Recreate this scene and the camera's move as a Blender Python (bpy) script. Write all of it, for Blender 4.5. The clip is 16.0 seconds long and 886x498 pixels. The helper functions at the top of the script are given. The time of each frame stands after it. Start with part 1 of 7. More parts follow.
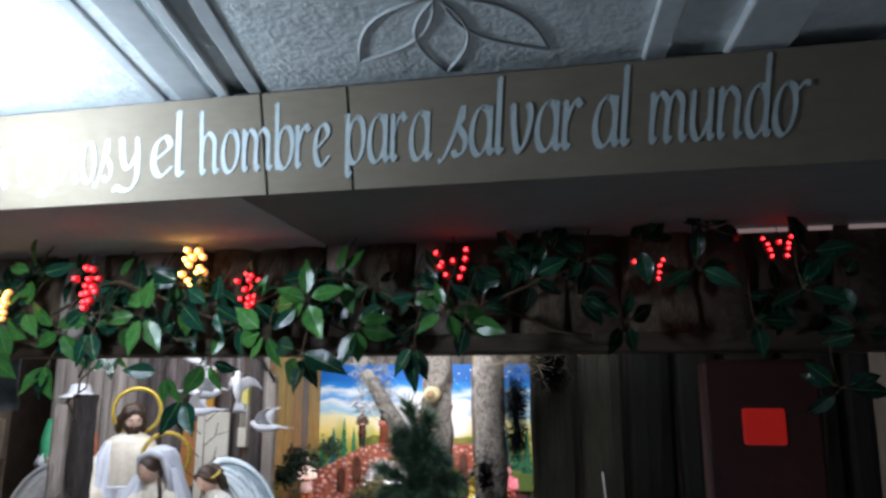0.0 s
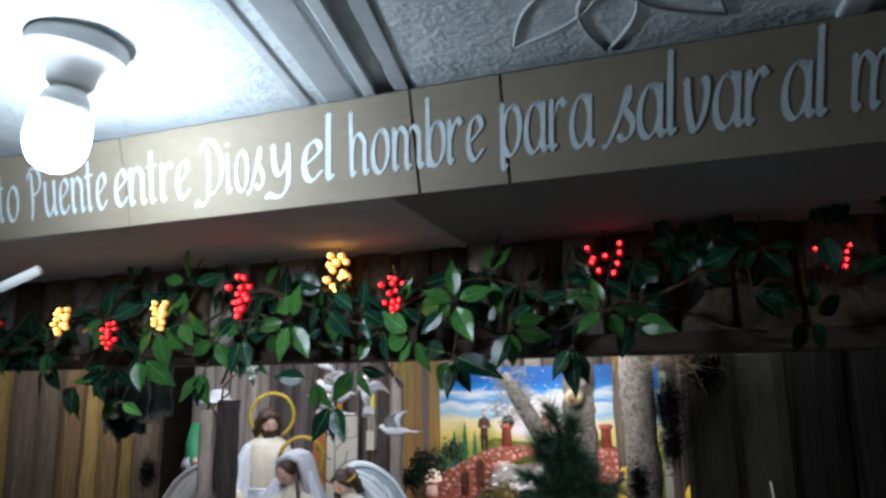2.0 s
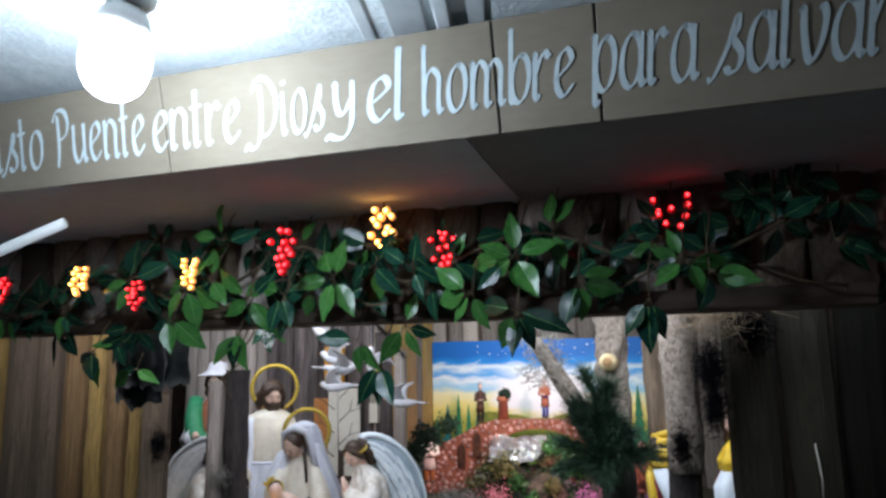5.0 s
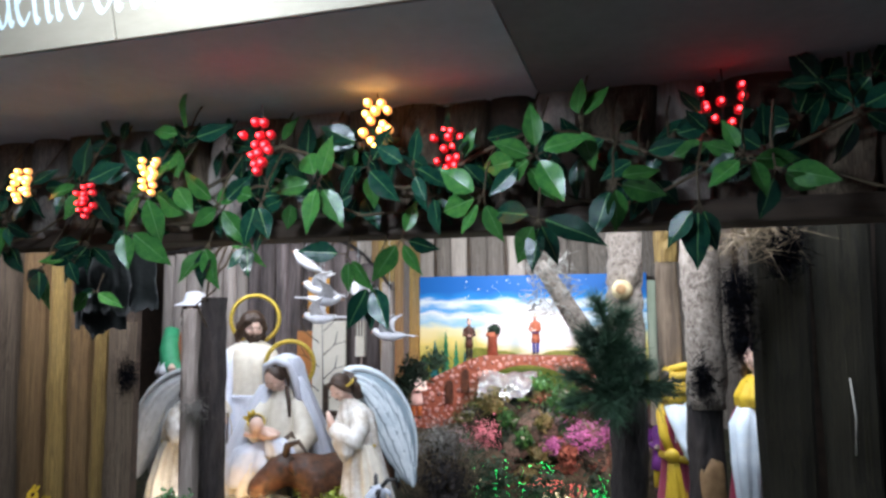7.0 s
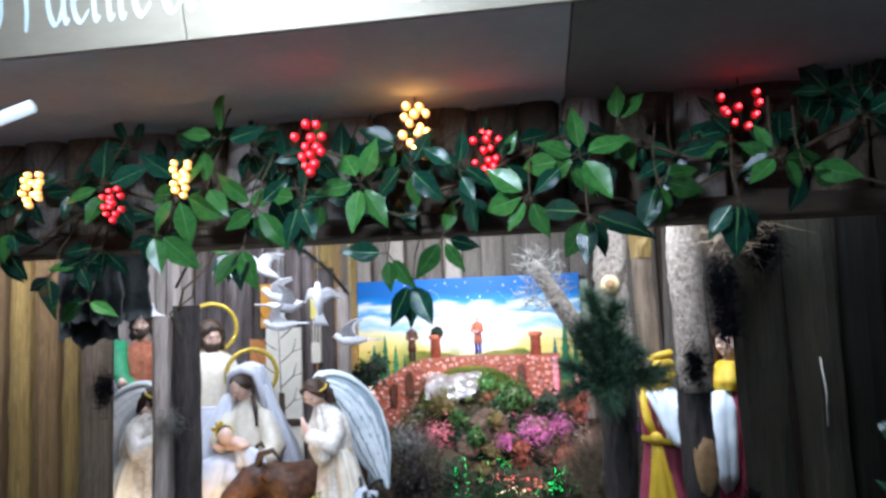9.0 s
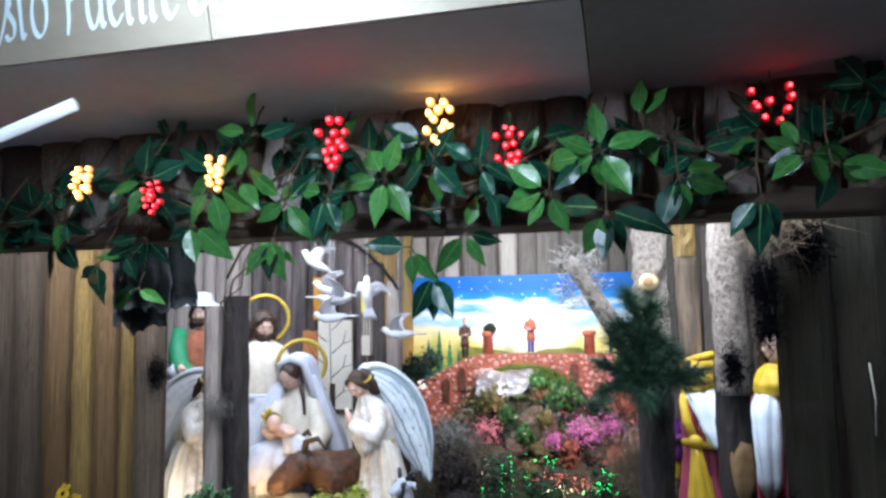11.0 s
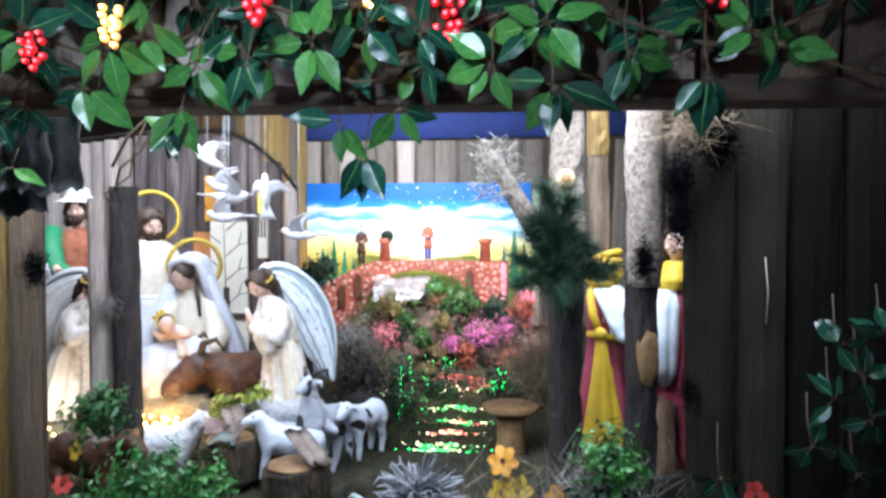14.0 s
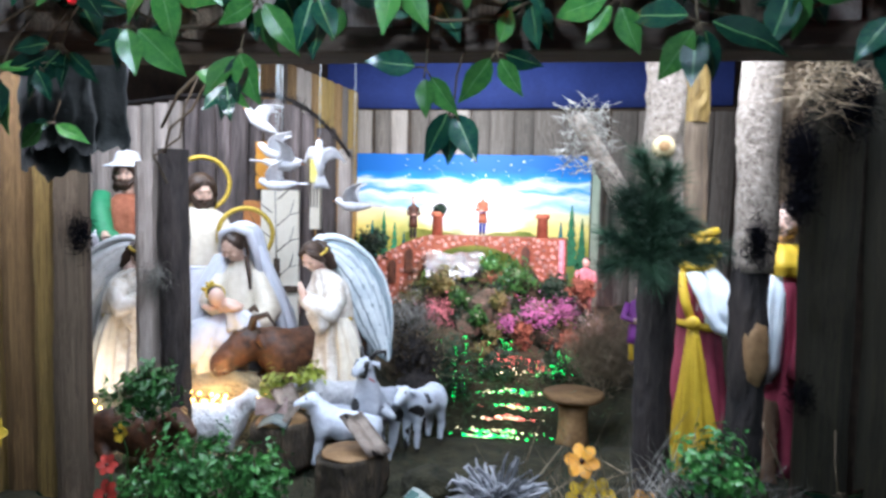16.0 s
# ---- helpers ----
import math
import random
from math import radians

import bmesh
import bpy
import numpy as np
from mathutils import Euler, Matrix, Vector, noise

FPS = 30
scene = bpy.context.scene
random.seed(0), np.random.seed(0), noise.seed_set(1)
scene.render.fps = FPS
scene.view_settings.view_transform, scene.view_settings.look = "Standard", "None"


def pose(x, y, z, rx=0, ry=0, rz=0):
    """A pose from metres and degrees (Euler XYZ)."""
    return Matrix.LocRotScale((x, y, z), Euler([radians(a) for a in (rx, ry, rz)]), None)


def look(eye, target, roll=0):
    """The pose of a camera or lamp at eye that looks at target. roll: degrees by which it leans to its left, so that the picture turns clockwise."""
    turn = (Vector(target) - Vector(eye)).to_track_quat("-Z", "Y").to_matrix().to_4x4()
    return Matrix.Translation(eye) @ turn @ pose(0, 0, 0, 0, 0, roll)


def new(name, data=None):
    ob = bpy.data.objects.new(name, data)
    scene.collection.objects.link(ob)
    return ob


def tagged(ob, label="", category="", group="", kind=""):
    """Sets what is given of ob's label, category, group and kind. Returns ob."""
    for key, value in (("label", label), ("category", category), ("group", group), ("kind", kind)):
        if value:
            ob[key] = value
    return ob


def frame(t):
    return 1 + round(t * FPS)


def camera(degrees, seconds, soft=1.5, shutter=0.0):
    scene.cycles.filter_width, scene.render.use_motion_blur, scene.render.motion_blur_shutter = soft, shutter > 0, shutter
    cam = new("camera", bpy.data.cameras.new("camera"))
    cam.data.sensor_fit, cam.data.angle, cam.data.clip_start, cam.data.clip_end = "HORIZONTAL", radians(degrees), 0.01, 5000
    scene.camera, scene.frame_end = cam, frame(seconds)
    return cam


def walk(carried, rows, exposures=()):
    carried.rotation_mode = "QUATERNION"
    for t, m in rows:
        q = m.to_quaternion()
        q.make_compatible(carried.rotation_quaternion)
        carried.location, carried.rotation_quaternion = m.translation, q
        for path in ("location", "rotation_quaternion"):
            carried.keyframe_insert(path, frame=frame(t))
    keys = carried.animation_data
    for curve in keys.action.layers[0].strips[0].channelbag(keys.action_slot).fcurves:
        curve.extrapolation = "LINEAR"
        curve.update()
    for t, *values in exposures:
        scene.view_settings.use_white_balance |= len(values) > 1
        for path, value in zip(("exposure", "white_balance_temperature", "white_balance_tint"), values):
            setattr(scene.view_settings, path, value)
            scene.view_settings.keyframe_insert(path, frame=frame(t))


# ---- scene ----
cam = camera(65.5, 16.0, soft=2.8, shutter=0.4)
PATH = [
    (0, (0.404, -0.825, 1.599), (0.020, 1.097, 1.995), 0.05),
    (0.5, (0.413, -0.812, 1.596), (-0.075, 1.085, 2.003), 0.34),
    (1, (0.367, -0.790, 1.602), (-0.165, 1.094, 2.014), -0.35),
    (1.5, (0.332, -0.794, 1.603), (-0.282, 1.065, 2.014), -0.62),
    (2, (0.319, -0.796, 1.603), (-0.348, 1.046, 2.005), -0.56),
    (2.5, (0.307, -0.794, 1.602), (-0.423, 1.025, 2.002), -0.27),
    (3, (0.295, -0.790, 1.600), (-0.502, 1.000, 2.000), 0.06),
    (5.5, (0.133, -0.765, 1.571), (-0.421, 1.135, 1.858), -1.09),
    (6, (0.100, -0.732, 1.569), (-0.445, 1.182, 1.768), -1.31),
    (6.5, (0.088, -0.676, 1.557), (-0.459, 1.239, 1.741), -1.04),
    (7, (0.093, -0.624, 1.546), (-0.467, 1.288, 1.719), -0.30),
    (7.5, (0.056, -0.629, 1.547), (-0.435, 1.298, 1.759), -1.17),
    (8, (-0.025, -0.655, 1.541), (-0.358, 1.307, 1.741), -2.43),
    (8.5, (-0.073, -0.670, 1.541), (-0.301, 1.304, 1.768), -2.14),
    (9, (-0.088, -0.701, 1.535), (-0.381, 1.269, 1.720), -2.20),
    (11.5, (-0.001, -0.699, 1.524), (-0.495, 1.231, 1.700), -0.55),
    (12, (0.015, -0.685, 1.498), (-0.428, 1.264, 1.571), 0.97),
    (12.5, (0.020, -0.650, 1.487), (-0.383, 1.309, 1.516), 0.46),
    (13, (0.002, -0.662, 1.489), (-0.335, 1.309, 1.522), 0.55),
    (13.5, (-0.043, -0.662, 1.489), (-0.267, 1.325, 1.526), 0.08),
    (14, (-0.098, -0.658, 1.480), (-0.256, 1.334, 1.416), 0.03),
    (14.5, (-0.139, -0.652, 1.475), (-0.280, 1.338, 1.344), 0.37),
    (15, (-0.162, -0.637, 1.471), (-0.324, 1.347, 1.273), -0.08),
    (15.5, (-0.160, -0.568, 1.470), (-0.354, 1.414, 1.294), -1.27),
    (16, (-0.179, -0.515, 1.472), (-0.455, 1.461, 1.334), 1.25),
]
EXPOSURES = [(t, stops, kelvin, 12) for t, stops, kelvin in ((0.0, 0.0, 5900), (1.0, -0.10, 5940), (2.0, -0.34, 5980), (3.0, -0.36, 5980), (5.5, -0.25, 5900), (6.5, 0.12, 5850), (7.5, 0.36, 5740), (9.0, 0.44, 5520), (11.5, 0.50, 5520), (12.5, 0.86, 5590), (14.5, 0.80, 5590), (16.0, 0.68, 5570))]
walk(cam, [(t, look(eye, target, roll)) for t, eye, target, roll in PATH], EXPOSURES)

# ---- world and lamps ----
world = bpy.data.worlds.new("night")
scene.world = world
world.use_nodes = True
world.node_tree.nodes["Background"].inputs[0].default_value = (0.05, 0.06, 0.08, 1)
world.node_tree.nodes["Background"].inputs[1].default_value = 0.05


def lamp_light(name, kind, where, power, colour, size=0.1, target=None, size_y=None, spread=None, spot=None):
    data = bpy.data.lights.new(name, kind)
    data.energy, data.color = power, colour
    ob = new(name, data)
    ob.matrix_world = look(where, target) if target else pose(*where)
    if kind == "AREA":
        data.shape, data.size, data.size_y = "RECTANGLE", size, size_y or size
        if spread:
            data.spread = radians(spread)
    else:
        data.shadow_soft_size = size
    if spot:
        data.spot_size, data.spot_blend = radians(spot), 0.7
    return ob


# the bare bulb on the ceiling, two unseen strips assumed behind the header, the spot on the painting, coloured garden
# lamps, warm lights in the hay
lamp_light("bulb_light", "POINT", (-0.345, -0.25, 1.893), 8.6, (0.80, 0.93, 1.0), 0.04)
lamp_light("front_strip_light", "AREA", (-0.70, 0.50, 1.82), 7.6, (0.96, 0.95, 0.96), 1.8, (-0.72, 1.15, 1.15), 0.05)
lamp_light("strip_light", "AREA", (-0.62, 0.90, 2.10), 15.5, (0.90, 0.95, 1.0), 2.5, (-0.42, 1.50, 1.0), 0.08)
lamp_light("painting_light", "AREA", (-0.55, 2.55, 2.05), 12.5, (0.96, 1.0, 0.94), 0.25, (-0.55, 3.35, 1.55), 0.1)
lamp_light("garden_light", "SPOT", (0.20, 1.55, 1.80), 98.0, (1.0, 0.56, 0.58), 0.05, (-0.45, 2.75, 1.05), spot=62)
# fill lamp added to lift the hut panels; no fitting is known
lamp_light("hut_light", "AREA", (-1.02, 1.45, 1.90), 2.0, (1.0, 0.96, 0.88), 0.5, (-1.08, 1.92, 1.40), 0.06)
lamp_light("crib_light", "POINT", (-1.00, 1.12, 1.00), 0.75, (1.0, 0.62, 0.22), 0.05)
lamp_light("lantern_light", "POINT", (-1.222, 1.315, 0.965), 1.3, (1.0, 0.82, 0.58), 0.02)
# fill lamp added low down to brighten the angel behind the post
lamp_light("hay_light", "POINT", (-1.33, 1.15, 0.945), 0.9, (1.0, 0.84, 0.62), 0.03)
# unseen fill spot added to brighten the fronts of the kings
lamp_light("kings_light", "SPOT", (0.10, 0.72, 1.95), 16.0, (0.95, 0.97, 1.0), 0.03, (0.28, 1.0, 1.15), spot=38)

# ---- materials ----


def material(name, rough=0.6, metal=0.0, **extra):
    m = bpy.data.materials.new(name)
    m.use_nodes = True
    b = m.node_tree.nodes["Principled BSDF"]
    b.inputs["Roughness"].default_value, b.inputs["Metallic"].default_value = rough, metal
    for key, value in extra.items():
        b.inputs[key.replace("_", " ")].default_value = value
    return m, m.node_tree, b


def mottled(name, dark, light, scale=8.0, stretch=(1, 1, 1), rough=0.6, bump=0.2, fine=60.0, metal=0.0, vary=0.25, spots=None, mid=None, depth=0.01, **extra):
    """Noise at two scales between two colours, with bump, and a change of tone from object to object."""
    m, tree, b = material(name, rough, metal, **extra)
    n, link = tree.nodes.new, tree.links.new
    co, mapping = n("ShaderNodeTexCoord"), n("ShaderNodeMapping")
    mapping.inputs["Scale"].default_value = stretch
    info = n("ShaderNodeObjectInfo")
    shift = n("ShaderNodeVectorMath")
    shift.operation = "MULTIPLY_ADD"
    shift.inputs[1].default_value = (7.3, 5.1, 9.7)
    link(info.outputs["Random"], shift.inputs[0])
    link(co.outputs["Object"], shift.inputs[2])
    link(shift.outputs[0], mapping.inputs["Vector"])
    big, small = n("ShaderNodeTexNoise"), n("ShaderNodeTexNoise")
    big.inputs["Scale"].default_value, big.inputs["Detail"].default_value, big.inputs["Roughness"].default_value = scale, 6, 0.6
    small.inputs["Scale"].default_value, small.inputs["Detail"].default_value = fine, 4
    link(mapping.outputs[0], big.inputs["Vector"])
    link(mapping.outputs[0], small.inputs["Vector"])
    ramp = n("ShaderNodeValToRGB")
    ramp.color_ramp.elements[0].position, ramp.color_ramp.elements[1].position = 0.32, 0.68
    ramp.color_ramp.elements[0].color, ramp.color_ramp.elements[1].color = (*dark, 1), (*light, 1)
    if mid:
        e = ramp.color_ramp.elements.new(0.5)
        e.color = (*mid, 1)
    both = n("ShaderNodeMath")
    both.operation = "MULTIPLY_ADD"
    both.inputs[1].default_value = 0.35
    link(small.outputs[0], both.inputs[0])
    take = n("ShaderNodeMath")
    take.operation = "MULTIPLY_ADD"
    take.inputs[1].default_value, take.inputs[2].default_value = 0.75, -0.05
    link(big.outputs[0], take.inputs[0])
    link(take.outputs[0], both.inputs[2])
    link(both.outputs[0], ramp.inputs[0])
    tone = n("ShaderNodeHueSaturation")
    value = n("ShaderNodeMapRange")
    value.inputs["To Min"].default_value, value.inputs["To Max"].default_value = 1 - vary, 1 + vary
    link(info.outputs["Random"], value.inputs["Value"])
    link(value.outputs[0], tone.inputs["Value"])
    link(ramp.outputs[0], tone.inputs["Color"])
    link(tone.outputs[0], b.inputs["Base Color"])
    if bump:
        bp = n("ShaderNodeBump")
        bp.inputs["Strength"].default_value, bp.inputs["Distance"].default_value = bump, depth
        link(both.outputs[0], bp.inputs["Height"])
        link(bp.outputs[0], b.inputs["Normal"])
    return m


def glowing(name, colour, strength):
    m, tree, b = material(name, 0.3)
    b.inputs["Base Color"].default_value = (*colour, 1)
    b.inputs["Emission Color"].default_value = (*colour, 1)
    b.inputs["Emission Strength"].default_value = strength
    return m


M = dict(
    plaster=mottled("rough_plaster", (0.62, 0.67, 0.69), (0.78, 0.82, 0.83), 38, rough=0.85, bump=0.55, fine=130, depth=0.010),
    plaster_smooth=mottled("smooth_plaster", (0.55, 0.58, 0.60), (0.70, 0.73, 0.74), 9, rough=0.8, bump=0.15),
    # this tone carries the lens haze; the dark one below does not
    soffit=mottled("hazed_soffit", (0.52, 0.57, 0.60), (0.64, 0.69, 0.72), 6, rough=0.8, bump=0.2),
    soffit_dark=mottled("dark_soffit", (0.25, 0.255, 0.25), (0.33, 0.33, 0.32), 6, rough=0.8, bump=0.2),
    room=mottled("room_paint", (0.36, 0.38, 0.40), (0.46, 0.48, 0.50), 3, rough=0.8, bump=0.1),
    floor=mottled("bounce_floor", (0.60, 0.61, 0.62), (0.74, 0.75, 0.76), 4, rough=0.7),
    card=mottled("cardboard", (0.250, 0.208, 0.150), (0.30, 0.250, 0.185), 5, (1, 1, 3), 0.75, 0.12, 40, vary=0.04),
    white_paint=mottled("white_paint", (0.60, 0.70, 0.74), (0.78, 0.86, 0.88), 45, rough=0.6, bump=0.05, vary=0.0),
    joint=mottled("dark_joint", (0.015, 0.014, 0.012), (0.03, 0.028, 0.024), 20, rough=0.9),
    bark_plank=mottled("weathered_plank", (0.055, 0.038, 0.026), (0.30, 0.22, 0.145), 5, (5, 5, 0.55), 0.8, 0.8, 26, vary=0.35, mid=(0.16, 0.115, 0.075)),
    grey_plank=mottled("grey_plank", (0.08, 0.068, 0.06), (0.34, 0.29, 0.25), 5, (5, 5, 0.5), 0.8, 0.7, 26, vary=0.3, mid=(0.20, 0.165, 0.14)),
    warm_plank=mottled("honey_plank", (0.10, 0.055, 0.02), (0.42, 0.26, 0.10), 5, (5, 5, 0.5), 0.7, 0.7, 26, vary=0.3, mid=(0.24, 0.14, 0.055)),
    dark_wood=mottled("dark_beam", (0.03, 0.02, 0.014), (0.085, 0.055, 0.035), 4, (0.6, 5, 5), 0.75, 0.6, 24),
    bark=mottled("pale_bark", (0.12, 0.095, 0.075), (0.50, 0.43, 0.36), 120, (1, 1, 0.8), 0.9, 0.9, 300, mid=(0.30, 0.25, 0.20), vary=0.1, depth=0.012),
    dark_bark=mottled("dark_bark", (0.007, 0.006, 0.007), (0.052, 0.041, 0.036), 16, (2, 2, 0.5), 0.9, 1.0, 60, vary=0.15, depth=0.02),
    cut_wood=mottled("cut_wood", (0.17, 0.09, 0.035), (0.44, 0.27, 0.12), 12, rough=0.7, bump=0.3),
    blue=mottled("blue_cloth", (0.012, 0.022, 0.115), (0.022, 0.04, 0.19), 3, rough=0.85, bump=0.15, vary=0.02),
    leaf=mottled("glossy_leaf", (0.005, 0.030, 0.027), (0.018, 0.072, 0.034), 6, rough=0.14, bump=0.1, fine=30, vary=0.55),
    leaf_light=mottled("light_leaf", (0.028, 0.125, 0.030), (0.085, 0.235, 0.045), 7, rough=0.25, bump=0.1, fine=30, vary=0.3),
    vine=mottled("vine_stem", (0.05, 0.035, 0.02), (0.12, 0.085, 0.045), 20, rough=0.8),
    # olive board, darkened further for the shade beside the opening
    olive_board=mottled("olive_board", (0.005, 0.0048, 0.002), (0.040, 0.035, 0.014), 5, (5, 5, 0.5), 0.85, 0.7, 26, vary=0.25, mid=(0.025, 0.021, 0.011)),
    black_fuzz=mottled("black_fuzz", (0.002, 0.002, 0.003), (0.005, 0.005, 0.007), 20, rough=1.0, Specular_IOR_Level=0.05),
    moss=mottled("moss", (0.010, 0.012, 0.005), (0.060, 0.052, 0.024), 18, rough=0.95, bump=1.0, fine=120, depth=0.02),
    robe=mottled("cream_glaze", (0.62, 0.55, 0.43), (0.82, 0.76, 0.64), 16, rough=0.38, bump=0.12),
    white_cloth=mottled("white_cloth", (0.56, 0.55, 0.58), (0.74, 0.73, 0.75), 10, rough=0.6, bump=0.1),
    silver=mottled("pearl_glaze", (0.60, 0.61, 0.61), (0.84, 0.84, 0.83), 24, rough=0.28, bump=0.2),
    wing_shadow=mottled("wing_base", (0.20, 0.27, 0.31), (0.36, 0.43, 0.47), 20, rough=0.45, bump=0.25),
    golden_plank=mottled("golden_plank", (0.065, 0.038, 0.014), (0.70, 0.48, 0.14), 6, (6, 6, 0.45), 0.65, 0.8, 30, vary=0.15, mid=(0.36, 0.23, 0.068)),
    wing_blue=mottled("pale_blue_wing", (0.54, 0.61, 0.65), (0.80, 0.85, 0.87), 20, rough=0.35, bump=0.25),
    skin=mottled("painted_skin", (0.60, 0.40, 0.31), (0.72, 0.51, 0.41), 8, rough=0.4, bump=0.0),
    hair=mottled("painted_hair", (0.022, 0.012, 0.007), (0.07, 0.038, 0.02), 30, rough=0.5, bump=0.5),
    gold=mottled("gold_glitter", (0.38, 0.25, 0.02), (0.80, 0.60, 0.10), 120, rough=0.35, metal=0.5, bump=0.5, fine=300),
    yellow=mottled("yellow_cloth", (0.50, 0.32, 0.015), (0.72, 0.50, 0.03), 8, rough=0.55, bump=0.15),
    crimson=mottled("crimson_cloth", (0.22, 0.03, 0.06), (0.36, 0.06, 0.10), 8, rough=0.55, bump=0.15),
    pale_blue=mottled("pale_blue_cloth", (0.58, 0.67, 0.73), (0.80, 0.85, 0.88), 8, rough=0.5, bump=0.15),
    royal=mottled("royal_blue_cloth", (0.02, 0.04, 0.30), (0.04, 0.08, 0.45), 8, rough=0.55),
    purple=mottled("purple_cloth", (0.12, 0.02, 0.16), (0.25, 0.05, 0.30), 8, rough=0.6),
    green=mottled("green_cloth", (0.02, 0.16, 0.07), (0.05, 0.30, 0.13), 8, rough=0.55),
    ochre=mottled("orange_glaze", (0.38, 0.14, 0.04), (0.58, 0.25, 0.08), 8, rough=0.5),
    oxhide=mottled("brown_hide", (0.014, 0.006, 0.003), (0.115, 0.045, 0.018), 34, rough=0.55, bump=0.6),
    wool=mottled("white_wool", (0.50, 0.50, 0.51), (0.74, 0.74, 0.75), 60, rough=0.8, bump=0.8, fine=140, depth=0.02),
    white_glaze=mottled("white_glaze", (0.48, 0.48, 0.51), (0.76, 0.76, 0.78), 18, rough=0.3, bump=0.05),
    black=mottled("black_plastic", (0.012, 0.011, 0.011), (0.03, 0.028, 0.027), 8, rough=0.4),
    black_bag=mottled("black_foil", (0.003, 0.006, 0.006), (0.009, 0.014, 0.013), 9, rough=0.65, bump=0.6),
    porcelain=mottled("porcelain", (0.66, 0.66, 0.64), (0.76, 0.76, 0.74), 6, rough=0.3, bump=0.0),
    hay=mottled("dry_hay", (0.30, 0.22, 0.10), (0.62, 0.52, 0.30), 40, rough=0.9, bump=0.6),
    stone=mottled("reddish_stone", (0.40, 0.15, 0.10), (0.70, 0.48, 0.40), 30, rough=0.8, bump=0.6, vary=0.4),
    mortar=mottled("brick_mortar", (0.26, 0.08, 0.04), (0.42, 0.15, 0.08), 30, rough=0.9, bump=0.5),
    brush=mottled("green_brush", (0.009, 0.030, 0.018), (0.032, 0.085, 0.038), 20, rough=0.7, vary=0.4),
    box_green=mottled("boxwood_leaf", (0.018, 0.085, 0.020), (0.085, 0.26, 0.055), 14, rough=0.35, vary=0.4),
    lime=mottled("lime_leaf", (0.16, 0.20, 0.02), (0.36, 0.40, 0.06), 14, rough=0.5),
    grey_moss=mottled("grey_moss", (0.13, 0.12, 0.105), (0.36, 0.34, 0.30), 30, rough=0.95),
    straw=mottled("dry_grass", (0.14, 0.10, 0.06), (0.32, 0.25, 0.16), 30, rough=0.9),
    # pink tint of the garden lamp put into the base colour
    pink=mottled("pink_lamp_tint", (0.42, 0.12, 0.15), (0.72, 0.32, 0.34), 30, rough=0.8, vary=0.3),
    coral=mottled("white_coral", (0.20, 0.20, 0.22), (0.40, 0.40, 0.42), 30, rough=0.7),
    red=mottled("red_petal", (0.36, 0.03, 0.02), (0.58, 0.07, 0.05), 20, rough=0.5),
    orange=mottled("orange_petal", (0.62, 0.24, 0.02), (0.80, 0.42, 0.05), 20, rough=0.5),
    foil=mottled("silver_foil", (0.5, 0.5, 0.48), (0.85, 0.84, 0.80), 22, rough=0.25, bump=1.0, fine=60, metal=0.8, depth=0.02),
    note=mottled("banknote_paper", (0.20, 0.24, 0.23), (0.40, 0.43, 0.39), 40, rough=0.7),
    note_ink=mottled("banknote_ink", (0.05, 0.12, 0.11), (0.10, 0.20, 0.18), 60, rough=0.7),
)
M["veil"] = mottled("veil_cloth", (0.60, 0.62, 0.70), (0.77, 0.79, 0.86), 10, rough=0.5, bump=0.05)
M["pearl_robe"] = mottled("pearl_robe", (0.44, 0.37, 0.28), (0.82, 0.79, 0.74), 22, rough=0.22, bump=0.5)
M["straw_bed"] = mottled("straw_bed", (0.16, 0.125, 0.075), (0.40, 0.33, 0.21), 60, rough=0.9, bump=1.0, fine=160, depth=0.02)
# near-black tone holds the dim light of the far right boards
M["shaded_board"] = mottled("shaded_board", (0.003, 0.0028, 0.002), (0.020, 0.017, 0.010), 5, (5, 5, 0.5), 0.9, 0.7, 26, vary=0.25, mid=(0.010, 0.009, 0.006), Specular_IOR_Level=0.2)
M["wing_grey"] = mottled("wing_grey", (0.54, 0.54, 0.52), (0.72, 0.72, 0.70), 20, rough=0.4, bump=0.25)
M["goat_glaze"] = mottled("goat_glaze", (0.40, 0.43, 0.50), (0.62, 0.65, 0.71), 26, rough=0.5, bump=0.35, fine=90)
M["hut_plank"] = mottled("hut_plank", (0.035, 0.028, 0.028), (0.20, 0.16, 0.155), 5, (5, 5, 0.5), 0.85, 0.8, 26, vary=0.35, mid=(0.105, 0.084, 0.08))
M["kraft"] = mottled("brown_kraft_paper", (0.14, 0.08, 0.05), (0.36, 0.24, 0.15), 12, rough=0.8, bump=0.6)
M["pink_paper"] = mottled("pinkish_paper", (0.34, 0.22, 0.20), (0.58, 0.46, 0.42), 30, rough=0.7)
M["tan_paper"] = mottled("tan_paper", (0.26, 0.20, 0.16), (0.60, 0.52, 0.44), 18, rough=0.7)
M["pale_lichen"] = mottled("pale_lichen", (0.26, 0.25, 0.21), (0.52, 0.50, 0.44), 30, rough=0.95)
M["leaf_vein"] = mottled("leaf_vein", (0.08, 0.20, 0.06), (0.14, 0.30, 0.09), 20, rough=0.35, bump=0.0)
M["log_bark"] = mottled("log_bark", (0.018, 0.014, 0.010), (0.15, 0.105, 0.065), 22, (2, 2, 0.6), 0.9, 1.0, 80, mid=(0.06, 0.045, 0.028), depth=0.02, vary=0.2)
M["cream_board"] = mottled("cream_board", (0.74, 0.68, 0.56), (0.86, 0.81, 0.70), 7, rough=0.7, vary=0.05)
